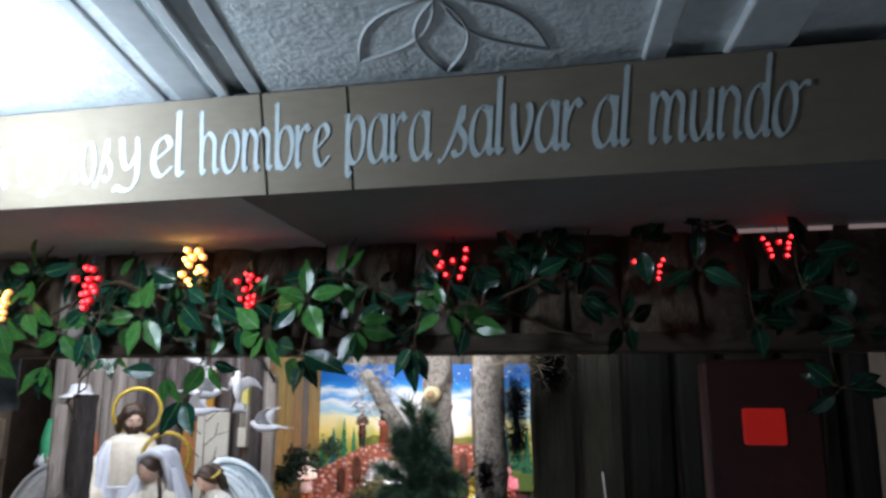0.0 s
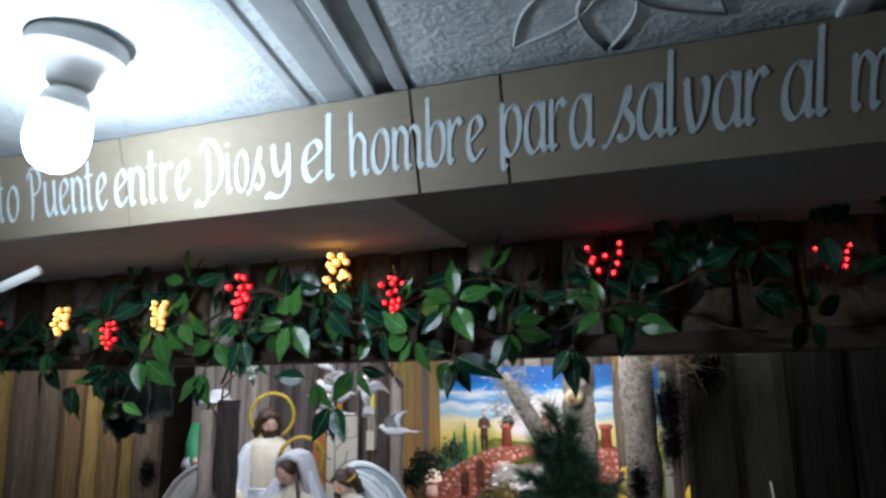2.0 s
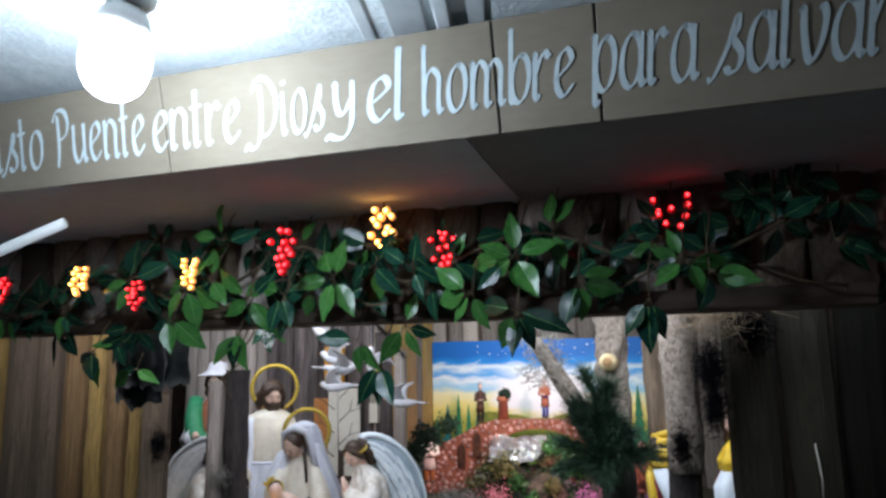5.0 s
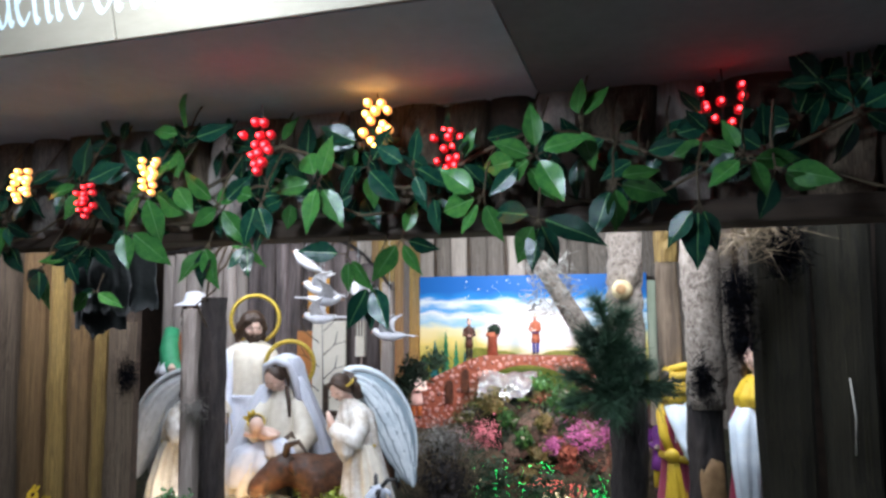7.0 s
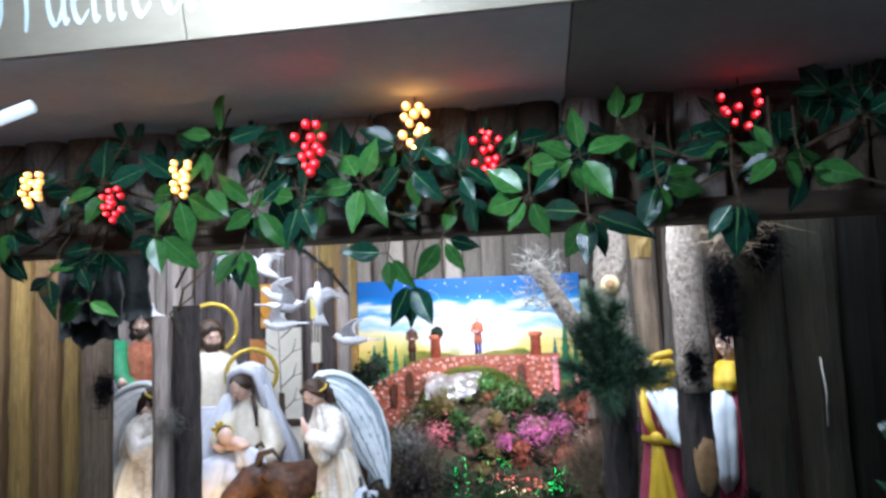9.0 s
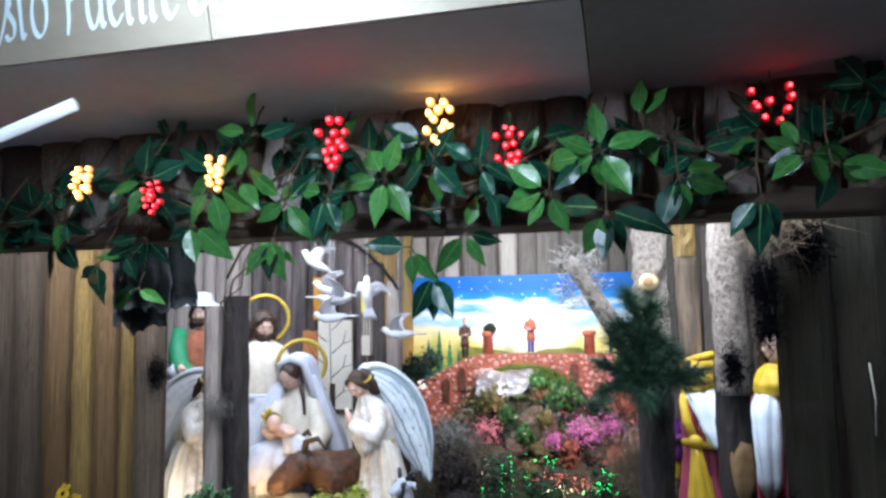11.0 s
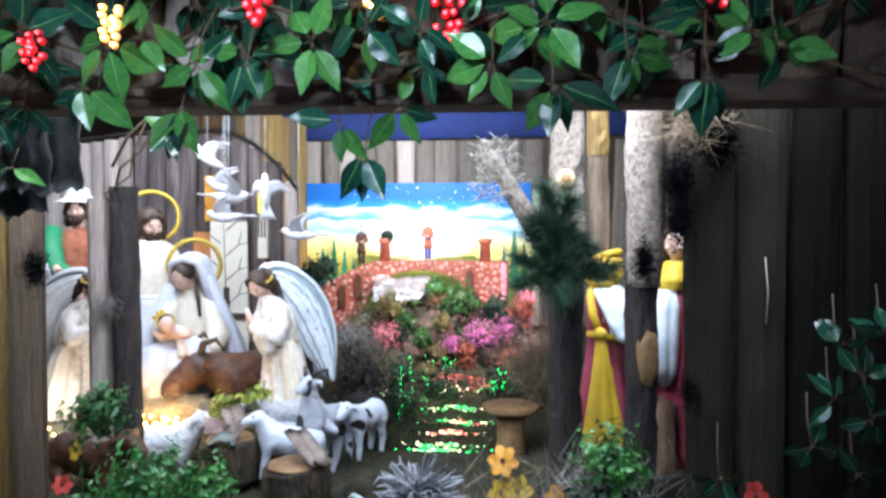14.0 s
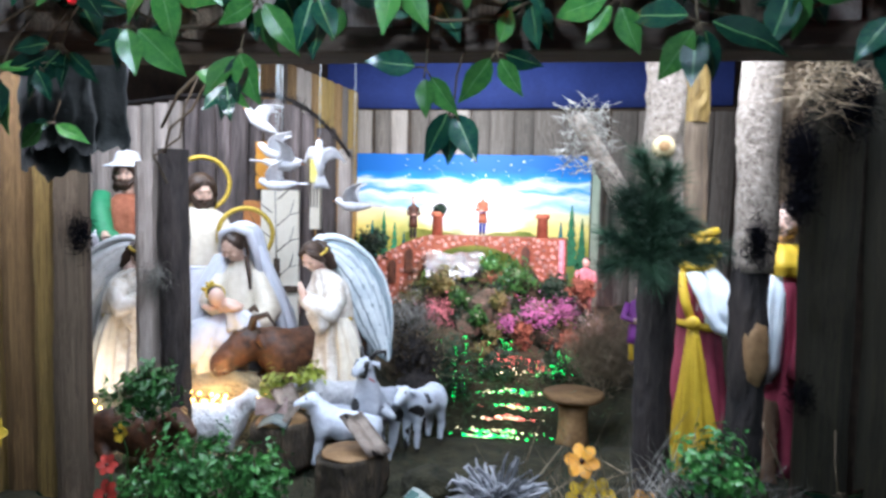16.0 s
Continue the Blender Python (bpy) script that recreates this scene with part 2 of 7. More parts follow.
M["pale_yellow"] = mottled("pale_yellow_board", (0.74, 0.62, 0.12), (0.86, 0.78, 0.30), 9, rough=0.6, vary=0.05)
M["paper_pane"] = mottled("paper_pane", (0.45, 0.42, 0.34), (0.62, 0.58, 0.48), 6, rough=0.8)
M["pale_green"] = mottled("pale_green_wood", (0.22, 0.27, 0.20), (0.40, 0.44, 0.34), 5, (5, 5, 0.5), 0.8, 0.5, 26)
M["pale_wood"] = mottled("pale_wood", (0.26, 0.215, 0.19), (0.56, 0.48, 0.42), 5, (5, 5, 0.5), 0.8, 0.5, 26)
M["brown_rock"] = mottled("brown_rock", (0.02, 0.028, 0.012), (0.17, 0.13, 0.09), 44, rough=0.9, bump=1.0, fine=110, depth=0.02)
M["olive"] = mottled("olive_leaf", (0.06, 0.07, 0.015), (0.20, 0.20, 0.06), 14, rough=0.6, vary=0.3)
# magenta cast of the colour-changing garden lamp, held in the bush colour
M["magenta"] = mottled("magenta_lit_bush", (0.34, 0.08, 0.26), (0.66, 0.26, 0.52), 30, rough=0.8, vary=0.3)
M["russet"] = mottled("russet_bush", (0.16, 0.05, 0.03), (0.42, 0.16, 0.08), 30, rough=0.8, vary=0.3)
els = [n for n in M["bark"].node_tree.nodes if n.bl_idname == "ShaderNodeValToRGB"][0].color_ramp.elements
els[0].position, els[1].position, els[2].position = 0.34, 0.46, 0.70
M["red_led"] = glowing("red_led", (1.0, 0.020, 0.022), 15.0)
M["yellow_led"] = glowing("warm_led", (1.0, 0.50, 0.10), 10.0)
M["green_led"] = glowing("green_led", (0.05, 1.0, 0.15), 5.0)
M["pale_led"] = glowing("pale_led", (1.0, 0.78, 0.42), 5.0)
M["lantern_glow"] = glowing("lantern_glow", (1.0, 0.62, 0.24), 3.0)
M["dark_red"] = mottled("dark_red_card", (0.030, 0.006, 0.006), (0.065, 0.012, 0.011), 9, rough=0.6)
M["gap_light"] = glowing("gap_light", (1.0, 0.74, 0.66), 0.16)
M["pink_led"] = glowing("pink_led", (1.0, 0.16, 0.12), 3.0)
M["red_berry"] = mottled("red_berry", (0.10, 0.005, 0.01), (0.24, 0.012, 0.022), 20, rough=0.25)
M["red_lit"] = glowing("lit_red_berry", (0.6, 0.012, 0.02), 0.12)
M["amber_lit"] = glowing("lit_amber_berry", (1.0, 0.42, 0.10), 0.9)
M["amber_berry"] = mottled("amber_berry", (0.45, 0.22, 0.05), (0.62, 0.36, 0.10), 20, rough=0.25)
M["bulb"] = glowing("lit_bulb", (0.92, 0.97, 1.0), 16.0)
M["red_window"] = glowing("red_lit_window", (0.9, 0.03, 0.02), 0.20)
M["red_window"].node_tree.nodes["Principled BSDF"].inputs["Base Color"].default_value = (0.10, 0.004, 0.003, 1)


# ---- building helpers ----


def finish(name, bm, mats, parent=None, smooth=True):
    me = bpy.data.meshes.new(name)
    bmesh.ops.recalc_face_normals(bm, faces=bm.faces)
    bm.to_mesh(me)
    bm.free()
    for m in mats if isinstance(mats, (list, tuple)) else [mats]:
        me.materials.append(M[m] if isinstance(m, str) else m)
    if smooth:
        me.polygons.foreach_set("use_smooth", [True] * len(me.polygons))
    ob = new(name, me)
    if parent:
        ob.parent = parent
    return ob


def part(name, bm, mats, parent, label="", smooth=True):
    ob = finish(name, bm, mats, parent, smooth)
    return tagged(ob, label) if label else ob


def thing(name, label, category, where=(0, 0, 0), turn=0, group="", kind=""):
    ob = new(name)
    ob.matrix_basis = pose(*where, 0, 0, turn)
    return tagged(ob, label, category, group, kind)


def add_box(bm, lo, hi, mat=0, bevel=0.0):
    c, s = (Vector(lo) + Vector(hi)) / 2, Vector(hi) - Vector(lo)
    made = bmesh.ops.create_cube(bm, size=1, matrix=Matrix.LocRotScale(c, None, s))["verts"]
    faces = {f for v in made for f in v.link_faces}
    for f in faces:
        f.material_index = mat
    if bevel:
        edges = {e for v in made for e in v.link_edges}
        bmesh.ops.bevel(bm, geom=list(edges), offset=bevel, segments=2, affect="EDGES", profile=0.5)
    return bm


def box(lo, hi, bevel=0.0):
    return add_box(bmesh.new(), lo, hi, 0, bevel)


def add_ball(bm, c, r, mat=0, seg=12, turn=None):
    r = (r, r, r) if isinstance(r, (int, float)) else r
    m = Matrix.LocRotScale(Vector(c), turn.to_quaternion() if turn else None, Vector(r))
    made = bmesh.ops.create_uvsphere(bm, u_segments=seg, v_segments=max(6, seg * 2 // 3), radius=1, matrix=m)["verts"]
    for f in {f for v in made for f in v.link_faces}:
        f.material_index = mat
    return made


def add_rings(bm, rings, seg=20, mat=0, folds=0, amp=0.0, cap=True, phase=0.0, twist=0.0):
    """Skin over rings (x, y, z, rx, ry), with folds of cloth round them."""
    rows = []
    for k, (x, y, z, rx, ry) in enumerate(rings):
        row = []
        for i in range(seg):
            a = 2 * math.pi * i / seg
            w = 1 + amp * math.sin(folds * a + phase + twist * k) * (0.4 + 0.6 * (1 - k / max(1, len(rings) - 1))) if folds else 1
            row.append(bm.verts.new((x + rx * w * math.cos(a), y + ry * w * math.sin(a), z)))
        rows.append(row)
    for a, b in zip(rows, rows[1:]):
        for i in range(seg):
            bm.faces.new((a[i], a[(i + 1) % seg], b[(i + 1) % seg], b[i])).material_index = mat
    if cap:
        for row in (rows[0], rows[-1]):
            bm.faces.new(row).material_index = mat
    return rows


def add_tube(bm, points, radii, seg=8, mat=0, flat=1.0):
    """A limb or stem along points."""
    pts = [Vector(p) for p in points]
    radii = [radii] * len(pts) if isinstance(radii, (int, float)) else radii
    rows, side = [], None
    for i, p in enumerate(pts):
        d = (pts[min(i + 1, len(pts) - 1)] - pts[max(i - 1, 0)]).normalized()
        side = (side - d * side.dot(d)) if side else d.orthogonal()
        side.normalize()
        up = d.cross(side)
        rows.append([bm.verts.new(p + radii[i] * (side * math.cos(2 * math.pi * k / seg) + flat * up * math.sin(2 * math.pi * k / seg))) for k in range(seg)])
    for a, b in zip(rows, rows[1:]):
        for k in range(seg):
            bm.faces.new((a[k], a[(k + 1) % seg], b[(k + 1) % seg], b[k])).material_index = mat
    bm.faces.new(rows[0]).material_index = mat
    bm.faces.new(rows[-1]).material_index = mat
    return bm


def add_torus(bm, c, R, r, axis_tilt, mat=0, seg=28, sides=6):
    turn = Euler((radians(90 + axis_tilt[0]), 0, radians(axis_tilt[1]))).to_matrix()
    rows = []
    for i in range(seg):
        a = 2 * math.pi * i / seg
        d = Vector((math.cos(a), math.sin(a), 0))
        rows.append([bm.verts.new(Vector(c) + turn @ (d * (R + r * math.cos(2 * math.pi * k / sides)) + Vector((0, 0, r * math.sin(2 * math.pi * k / sides))))) for k in range(sides)])
    for i in range(seg):
        a, b = rows[i], rows[(i + 1) % seg]
        for k in range(sides):
            bm.faces.new((a[k], a[(k + 1) % sides], b[(k + 1) % sides], b[k])).material_index = mat


def roughen(bm, amount, scale, seed=0.0):
    for v in bm.verts:
        v.co += amount * noise.noise_vector(v.co * scale + Vector((seed, seed * 2, 0)))
    return bm


def plank_mesh(name, width, length, depth, seed, mat, steps=14, top=0.0):
    """An upright board with wavy sides, a rounded face and an uneven top; its foot is at z = 0, its face towards -y."""
    r = random.Random(seed)
    bm, rows = bmesh.new(), []
    ph, q = r.uniform(0, 6), r.uniform(0, 6)
    for i in range(steps + 1):
        z = length * i / steps
        l = -width / 2 + 0.06 * width * math.sin(ph + 5 * z) + r.uniform(-1, 1) * 0.012 * width
        g = width / 2 + 0.06 * width * math.sin(q + 4 * z) + r.uniform(-1, 1) * 0.012 * width
        lift = [r.uniform(-1, 1) * top * length if i == steps else 0 for _ in range(6)]
        xs = [l, l + 0.12 * (g - l), l + 0.4 * (g - l), l + 0.7 * (g - l), l + 0.9 * (g - l), g]
        ys = [0, -0.72 * depth, -depth, -depth * 0.93, -0.68 * depth, 0]
        rows.append([bm.verts.new((x, y + r.uniform(-1, 1) * 0.08 * depth, z + u)) for x, y, u in zip(xs, ys, lift)])
    for a, b in zip(rows, rows[1:]):
        for k in range(5):
            bm.faces.new((a[k], a[k + 1], b[k + 1], b[k]))
        bm.faces.new((a[5], a[0], b[0], b[5]))
    bm.faces.new(rows[0])
    bm.faces.new(rows[-1])
    bmesh.ops.recalc_face_normals(bm, faces=bm.faces)
    me = bpy.data.meshes.new(name)
    bm.to_mesh(me)
    bm.free()
    me.materials.append(M[mat])
    return me


def fence(parent, x0, x1, z0, z1, y, mats, width=0.1, depth=0.02, seed=1, ragged=0.0, turn=0.0, origin=None):
    """Boards side by side from x0 to x1, each an object of its own under parent."""
    r = random.Random(seed)
    meshes = {}
    x = x0
    while x < x1 - 0.01:
        w = min(width * r.uniform(0.75, 1.3), x1 - x)
        if w < 0.03:
            break
        mat = r.choice(mats)
        key = (mat, r.randrange(3))
        if key not in meshes:
            meshes[key] = plank_mesh("plank", 1.0, 1.0, 1.0, seed * 10 + key[1], mat)
        ob = new("plank", meshes[key])
        ob.parent = parent
        h = (z1 - z0) * (1 - ragged * r.random())
        ob.matrix_basis = (pose(*(origin or (0, 0, 0)), 0, 0, turn)) @ pose(x + w / 2, y + r.uniform(0, 0.004), z0, 0, r.uniform(-0.4, 0.4), 0) @ Matrix.Diagonal((w * 0.985, depth * r.uniform(0.8, 1.3), h, 1))
        x += w


# ---- room ----
# floor and walls stay out of view; their tones are set for bounced light
tagged(finish("floor", box((-3.2, -3.2, -0.1), (3.0, 0.35, 0)), "floor", smooth=False), "unseen plain floor, pale to bounce light up to the soffit", "floor", kind="structure")
tagged(finish("wall_south", box((-3.2, -3.3, 0), (3.0, -3.2, 2.0)), "room", smooth=False), "unseen plain wall behind the viewer", "wall", kind="structure")
tagged(finish("wall_west", box((-3.3, -3.3, 0), (-3.2, 4.0, 2.5)), "room", smooth=False), "unseen plain side wall", "wall", kind="structure")
tagged(finish("wall_east", box((3.0, -3.3, 0), (3.1, 4.0, 2.5)), "room", smooth=False), "unseen plain side wall", "wall", kind="structure")
tagged(finish("ceiling", box((-3.3, -3.3, 2.0), (3.1, 0.0, 2.12)), "plaster", smooth=False), "rough white-grey plastered ceiling", "ceiling", kind="structure")
# one soffit in two tones: the left half is painted paler for haze
tagged(finish("soffit", box((-3.2, 0.012, 1.855), (-0.047, 0.46, 2.12)), "soffit", smooth=False), "dropped plastered soffit behind the sign, its grey paled for lens haze", "ceiling", kind="structure")
tagged(finish("soffit", box((-0.045, 0.012, 1.855), (3.0, 0.46, 2.12)), "soffit_dark", smooth=False), "right half of the dropped soffit in its dark tone, without the haze", "ceiling", kind="structure")


def ceiling_trim():
    # shallow boards running across the ceiling towards the sign
    for x, w, h, lean in ((-0.168, 0.020, 0.003, 0.2), (-0.112, 0.05, 0.005, 0.2), (-0.066, 0.020, 0.010, 0.2), (-0.024, 0.024, 0.003, 0.2), (0.505, 0.03, 0.007, 0.05), (0.62, 0.07, 0.012, 0.05), (-0.95, 0.03, 0.008, 0.3), (-0.86, 0.05, 0.014, 0.3)):
        bm = box((-w / 2, -1.9, -h), (w / 2, 0.0, 0.004), 0.003)
        for v in bm.verts:
            v.co.x -= v.co.y * lean
        ob = finish("trim", bm, "plaster_smooth" if h < 0.02 else "plaster", smooth=False)
        ob.location = (x, -0.003, 2.0)
        tagged(ob, "shallow plaster batten on the ceiling", "trim", kind="structure")
    rose = thing("ceiling_rosette", "petal outline moulded in white plaster on the ceiling", "rosette", (0.269, -0.191, 2.0), kind="structure")
    for k, a in enumerate((134, 97, 52, -36, -80, -124)):
        bm = bmesh.new()
        pts = []
        for s in (1, -1):
            for i in range(9):
                u = i / 8 if s == 1 else 1 - i / 8
                pts.append((0.006 + 0.172 * u, s * 0.031 * math.sin(math.pi * u ** 0.9), -0.001))
        add_tube(bm, pts[:9], 0.0019, 8)
        add_tube(bm, pts[9:], 0.0019, 8)
        ob = part("petal", bm, "plaster_smooth", rose)
        ob.matrix_basis = pose(0, 0, 0, 0, 0, a)


ceiling_trim()


def ceiling_lamp():
    lamp = thing("ceiling_lamp", "lit white bulb in a round porcelain ceiling holder", "lamp", (-0.33, -0.25, 2.0))
    lamp.matrix_basis = pose(-0.325, -0.25, 1.996, 0, 9, 0)
    bm = bmesh.new()
    add_rings(bm, [(0, 0, 0.010, 0.052, 0.052), (0, 0, 0.004, 0.0545, 0.0545), (0, 0, -0.010, 0.0545, 0.0545), (0, 0, -0.013, 0.0525, 0.0525), (0, 0, -0.013, 0.047, 0.047), (0, 0, -0.016, 0.040, 0.040), (0, 0, -0.024, 0.030, 0.030), (0, 0, -0.045, 0.026, 0.026), (0, 0, -0.05, 0.022, 0.022)], 32)
    part("holder", bm, "porcelain", lamp, "white porcelain holder")
    bm = bmesh.new()
    add_rings(bm, [(0, 0, -0.048, 0.014, 0.014), (0, 0, -0.060, 0.024, 0.024), (0, 0, -0.078, 0.030, 0.030)], 24)
    part("collar", bm, "porcelain", lamp, "white plastic bulb neck")
    bm = bmesh.new()
    add_rings(bm, [(0, 0, -0.078, 0.030, 0.030), (0, 0, -0.088, 0.0325, 0.0325), (0, 0, -0.10, 0.034, 0.034), (0, 0, -0.112, 0.0343, 0.0343), (0, 0, -0.124, 0.0325, 0.0325), (0, 0, -0.134, 0.0285, 0.0285), (0, 0, -0.142, 0.023, 0.023), (0, 0, -0.148, 0.014, 0.014), (0, 0, -0.1505, 0.005, 0.005)], 40)
    globe = part("globe", bm, "bulb", lamp, "glowing white bulb")
    globe.visible_shadow = False


ceiling_lamp()


def glyph(ch):
    """Brush strokes of one hand-lettered character, in x-heights: polylines through which a smooth curve is drawn."""
    stem = lambda x, top=1.0, low=0.0: [(x - 0.07, top - 0.06), (x, top), (x, top - 0.25), (x, (top + low) / 2), (x, low + 0.12), (x + 0.06, low), (x + 0.13, low + 0.10)]
    oval = lambda x, w: [(x + w / 2 - w / 2 * math.sin(a) + 0.04 * math.cos(a), 0.5 + 0.52 * math.cos(a)) for a in [2 * math.pi * (k - 0.6) / 12 for k in range(14)]]
    arch = lambda x, w: [(x, 0.42), (x + 0.16 * w, 0.80), (x + 0.55 * w, 1.0), (x + w, 0.82), (x + w, 0.45), (x + w, 0.12), (x + w + 0.06, 0.0), (x + w + 0.14, 0.10)]
    if ch == "a":
        return 0.60, [oval(0, 0.46), stem(0.46)]
    if ch == "b":
        return 0.56, [stem(0.0, 1.6), oval(0.02, 0.46)]
    if ch == "d":
        return 0.60, [oval(0, 0.46), stem(0.46, 1.62)]
    if ch == "e":
        return 0.52, [[(-0.06, 0.34), (0.18, 0.52), (0.40, 0.76), (0.30, 1.0), (0.10, 0.86), (0.02, 0.50), (0.06, 0.14), (0.22, 0.0), (0.46, 0.24)]]
    if ch == "h":
        return 0.62, [stem(0, 1.55), arch(0, 0.42)]
    if ch == "i":
        return 0.28, [stem(0), [(0.03, 1.30), (0.05, 1.26), (0.07, 1.22)]]
    if ch == "l":
        return 0.28, [stem(0, 1.62)]
    if ch == "m":
        return 0.96, [stem(0), arch(0, 0.38), arch(0.38, 0.38)]
    if ch == "n":
        return 0.60, [stem(0), arch(0, 0.42)]
    if ch == "o":
        return 0.60, [oval(0, 0.48)]
    if ch == "p":
        return 0.58, [stem(0, 1.08, -0.30), oval(0.02, 0.46)]
    if ch == "r":
        return 0.46, [stem(0), [(0.0, 0.50), (0.12, 0.84), (0.26, 1.02), (0.34, 0.90), (0.42, 0.96)]]
    if ch == "s":
        return 0.48, [[(-0.30, -0.10), (-0.16, -0.06), (0.12, 0.50), (0.30, 1.06), (0.32, 0.80), (0.24, 0.62), (0.40, 0.34), (0.34, 0.06), (0.16, 0.0), (0.10, 0.12)]]
    if ch == "t":
        return 0.38, [stem(0.08, 1.40), [(-0.08, 0.98), (0.10, 1.0), (0.28, 1.04)]]
    if ch == "u":
        return 0.62, [[(-0.07, 0.92), (0.0, 1.0), (0.0, 0.70), (0.0, 0.30), (0.10, 0.02), (0.26, 0.06), (0.44, 0.45)], stem(0.44)]
    if ch == "v":
        return 0.54, [[(-0.07, 0.92), (0.0, 1.0), (0.02, 0.60), (0.10, 0.12), (0.20, 0.0), (0.36, 0.30), (0.44, 0.75), (0.38, 1.0), (0.32, 0.92)]]
    if ch == "y":
        return 0.56, [[(-0.07, 0.95), (0.0, 1.02), (0.02, 0.60), (0.10, 0.30), (0.24, 0.32), (0.40, 0.65)], [(0.42, 1.06), (0.43, 0.50), (0.40, 0.0), (0.24, -0.28), (0.02, -0.30), (-0.16, -0.22), (-0.24, -0.34)]]
    if ch == "C":
        return 0.66, [[(0.56, 1.16), (0.40, 1.46), (0.14, 1.28), (0.04, 0.80), (0.08, 0.26), (0.28, 0.0), (0.54, 0.22)]]
    if ch == "P":
        return 0.70, [[(0.12, 1.36), (0.14, 0.90), (0.12, 0.30), (0.04, -0.10)], [(-0.10, 1.16), (0.10, 1.46), (0.42, 1.44), (0.56, 1.12), (0.46, 0.80), (0.20, 0.66)]]
    return 0.92, [[(0.16, 1.30), (0.18, 0.85), (0.16, 0.30), (0.04, -0.16), (-0.22, -0.28), (-0.38, -0.18), (-0.50, -0.34)], [(-0.16, 1.14), (0.06, 1.44), (0.44, 1.38), (0.74, 0.95), (0.68, 0.36), (0.40, 0.04), (0.06, 0.02)]]


def add_brush(bm, points, lift, thick=0.160, thin=0.050):
    """A flat brush drawn along a smooth curve: broad on the down strokes, fine on the slanting up strokes."""
    pts = [Vector((x, z)) for x, z in points]
    ends = [pts[0] * 2 - pts[1]] + pts + [pts[-1] * 2 - pts[-2]]
    line = []
    for a, b, c, d in zip(ends, ends[1:], ends[2:], ends[3:]):
        for k in range(5):
            u = k / 5
            line.append(0.5 * (2 * b + (c - a) * u + (2 * a - 5 * b + 4 * c - d) * u * u + (3 * b - a - 3 * c + d) * u ** 3))
    line.append(pts[-1])
    rows = []
    for i, p in enumerate(line):
        d = line[min(i + 1, len(line) - 1)] - line[max(i - 1, 0)]
        d = d.normalized() if d.length > 1e-6 else Vector((0, 1))
        w = 0.5 * math.sqrt((thick * (d.y * math.cos(0.62) - d.x * math.sin(0.62))) ** 2 + thin ** 2)
        w *= 1 + 0.10 * noise.noise((p.x * 5, p.y * 5, lift * 900)) - (0.35 if i in (0, len(line) - 1) else 0)
        side = Vector((-d.y, d.x)) * w
        rows.append([bm.verts.new((q.x, q.y, lift)) for q in (p - side, p + side)])
    for a, b in zip(rows, rows[1:]):
        bm.faces.new((a[0], b[0], b[1], a[1]))


def banner():
    sign = thing("banner", "brown cardboard strip hand-lettered in white paint", "sign", (0, 0, 1.852))
    sign.matrix_basis = pose(0, 0, 1.852, 15.5, 0, 0)
    for a, b in ((-1.03, -0.476), (-0.474, -0.0015), (0.0015, 0.1185), (0.1215, 0.76), (0.762, 1.5)):
        bm = box((a, 0.0, 0.0), (b, 0.008, 0.134), 0.0012)
        part("panel", bm, "card", sign, smooth=False)
    for x in (0.0, 0.12):
        part("joint", box((x - 0.0012, 0.002, 0.0), (x + 0.0012, 0.007, 0.133)), "joint", sign, "dark gap between two cardboard panels", smooth=False)
    words = (("Cristo", -0.842, -0.692), ("Puente", -0.672, -0.508), ("entre", -0.498, -0.352), ("Dios", -0.352, -0.228), ("y", -0.232, -0.182), ("el", -0.170, -0.114), ("hombre", -0.096, 0.094), ("para", 0.110, 0.228), ("salvar", 0.234, 0.418), ("al", 0.426, 0.474), ("mundo", 0.492, 0.672))
    for word, x0, x1 in words:
        bm, x, k = bmesh.new(), 0.0, 0
        for ch in word:
            step, strokes = glyph(ch)
            for line in strokes:
                k += 1
                add_brush(bm, [(a + x + 0.10 * b, b) for a, b in line], 0.0002 * (k % 6))
            x += step + 0.08
        if word == "mundo":
            add_brush(bm, [(x - 0.22, 0.98), (x - 0.08, 0.88), (x + 0.08, 1.0), (x + 0.24, 0.98)], 0.0014)
        xs = [v.co.x for v in bm.verts]
        lo, span = min(xs), max(xs) - min(xs)
        tall = 0.052 + 0.004 * (x0 > 0)
        for v in bm.verts:
            v.co = ((v.co.x - lo) / span * (x1 - x0), v.co.y * tall, v.co.z)
        ob = part("lettering", bm, "white_paint", sign, "white brush-painted word", smooth=False)
        ob.matrix_basis = pose(x0, -0.0006, 0.031 + 0.006 * min(1, max(0, (x0 + 0.85) / 1.2)), 90, 0, 0)


banner()


# ---- facade of boards round the opening ----
front = thing("wall_facade", "rustic wall of weathered bark-edged boards round a window opening", "wall", kind="structure")
part("backing", box((-3.2, 0.37, 1.675), (3.0, 0.40, 1.86)), "dark_wood", front, smooth=False)
part("backing", box((-3.2, 0.37, 0.0), (3.0, 0.40, 0.80)), "dark_wood", front, smooth=False)
part("backing", box((-3.2, 0.815, 0.0), (-1.13, 0.84, 2.42)), "dark_wood", front, smooth=False)
part("backing", box((0.305, 0.815, 0.0), (3.0, 0.84, 2.42)), "dark_wood", front, smooth=False)
fence(front, -2.6, 0.20, 1.675, 1.86, 0.366, ["bark_plank", "pale_wood", "grey_plank", "dark_wood", "bark_plank"], 0.085, 0.02, 9)
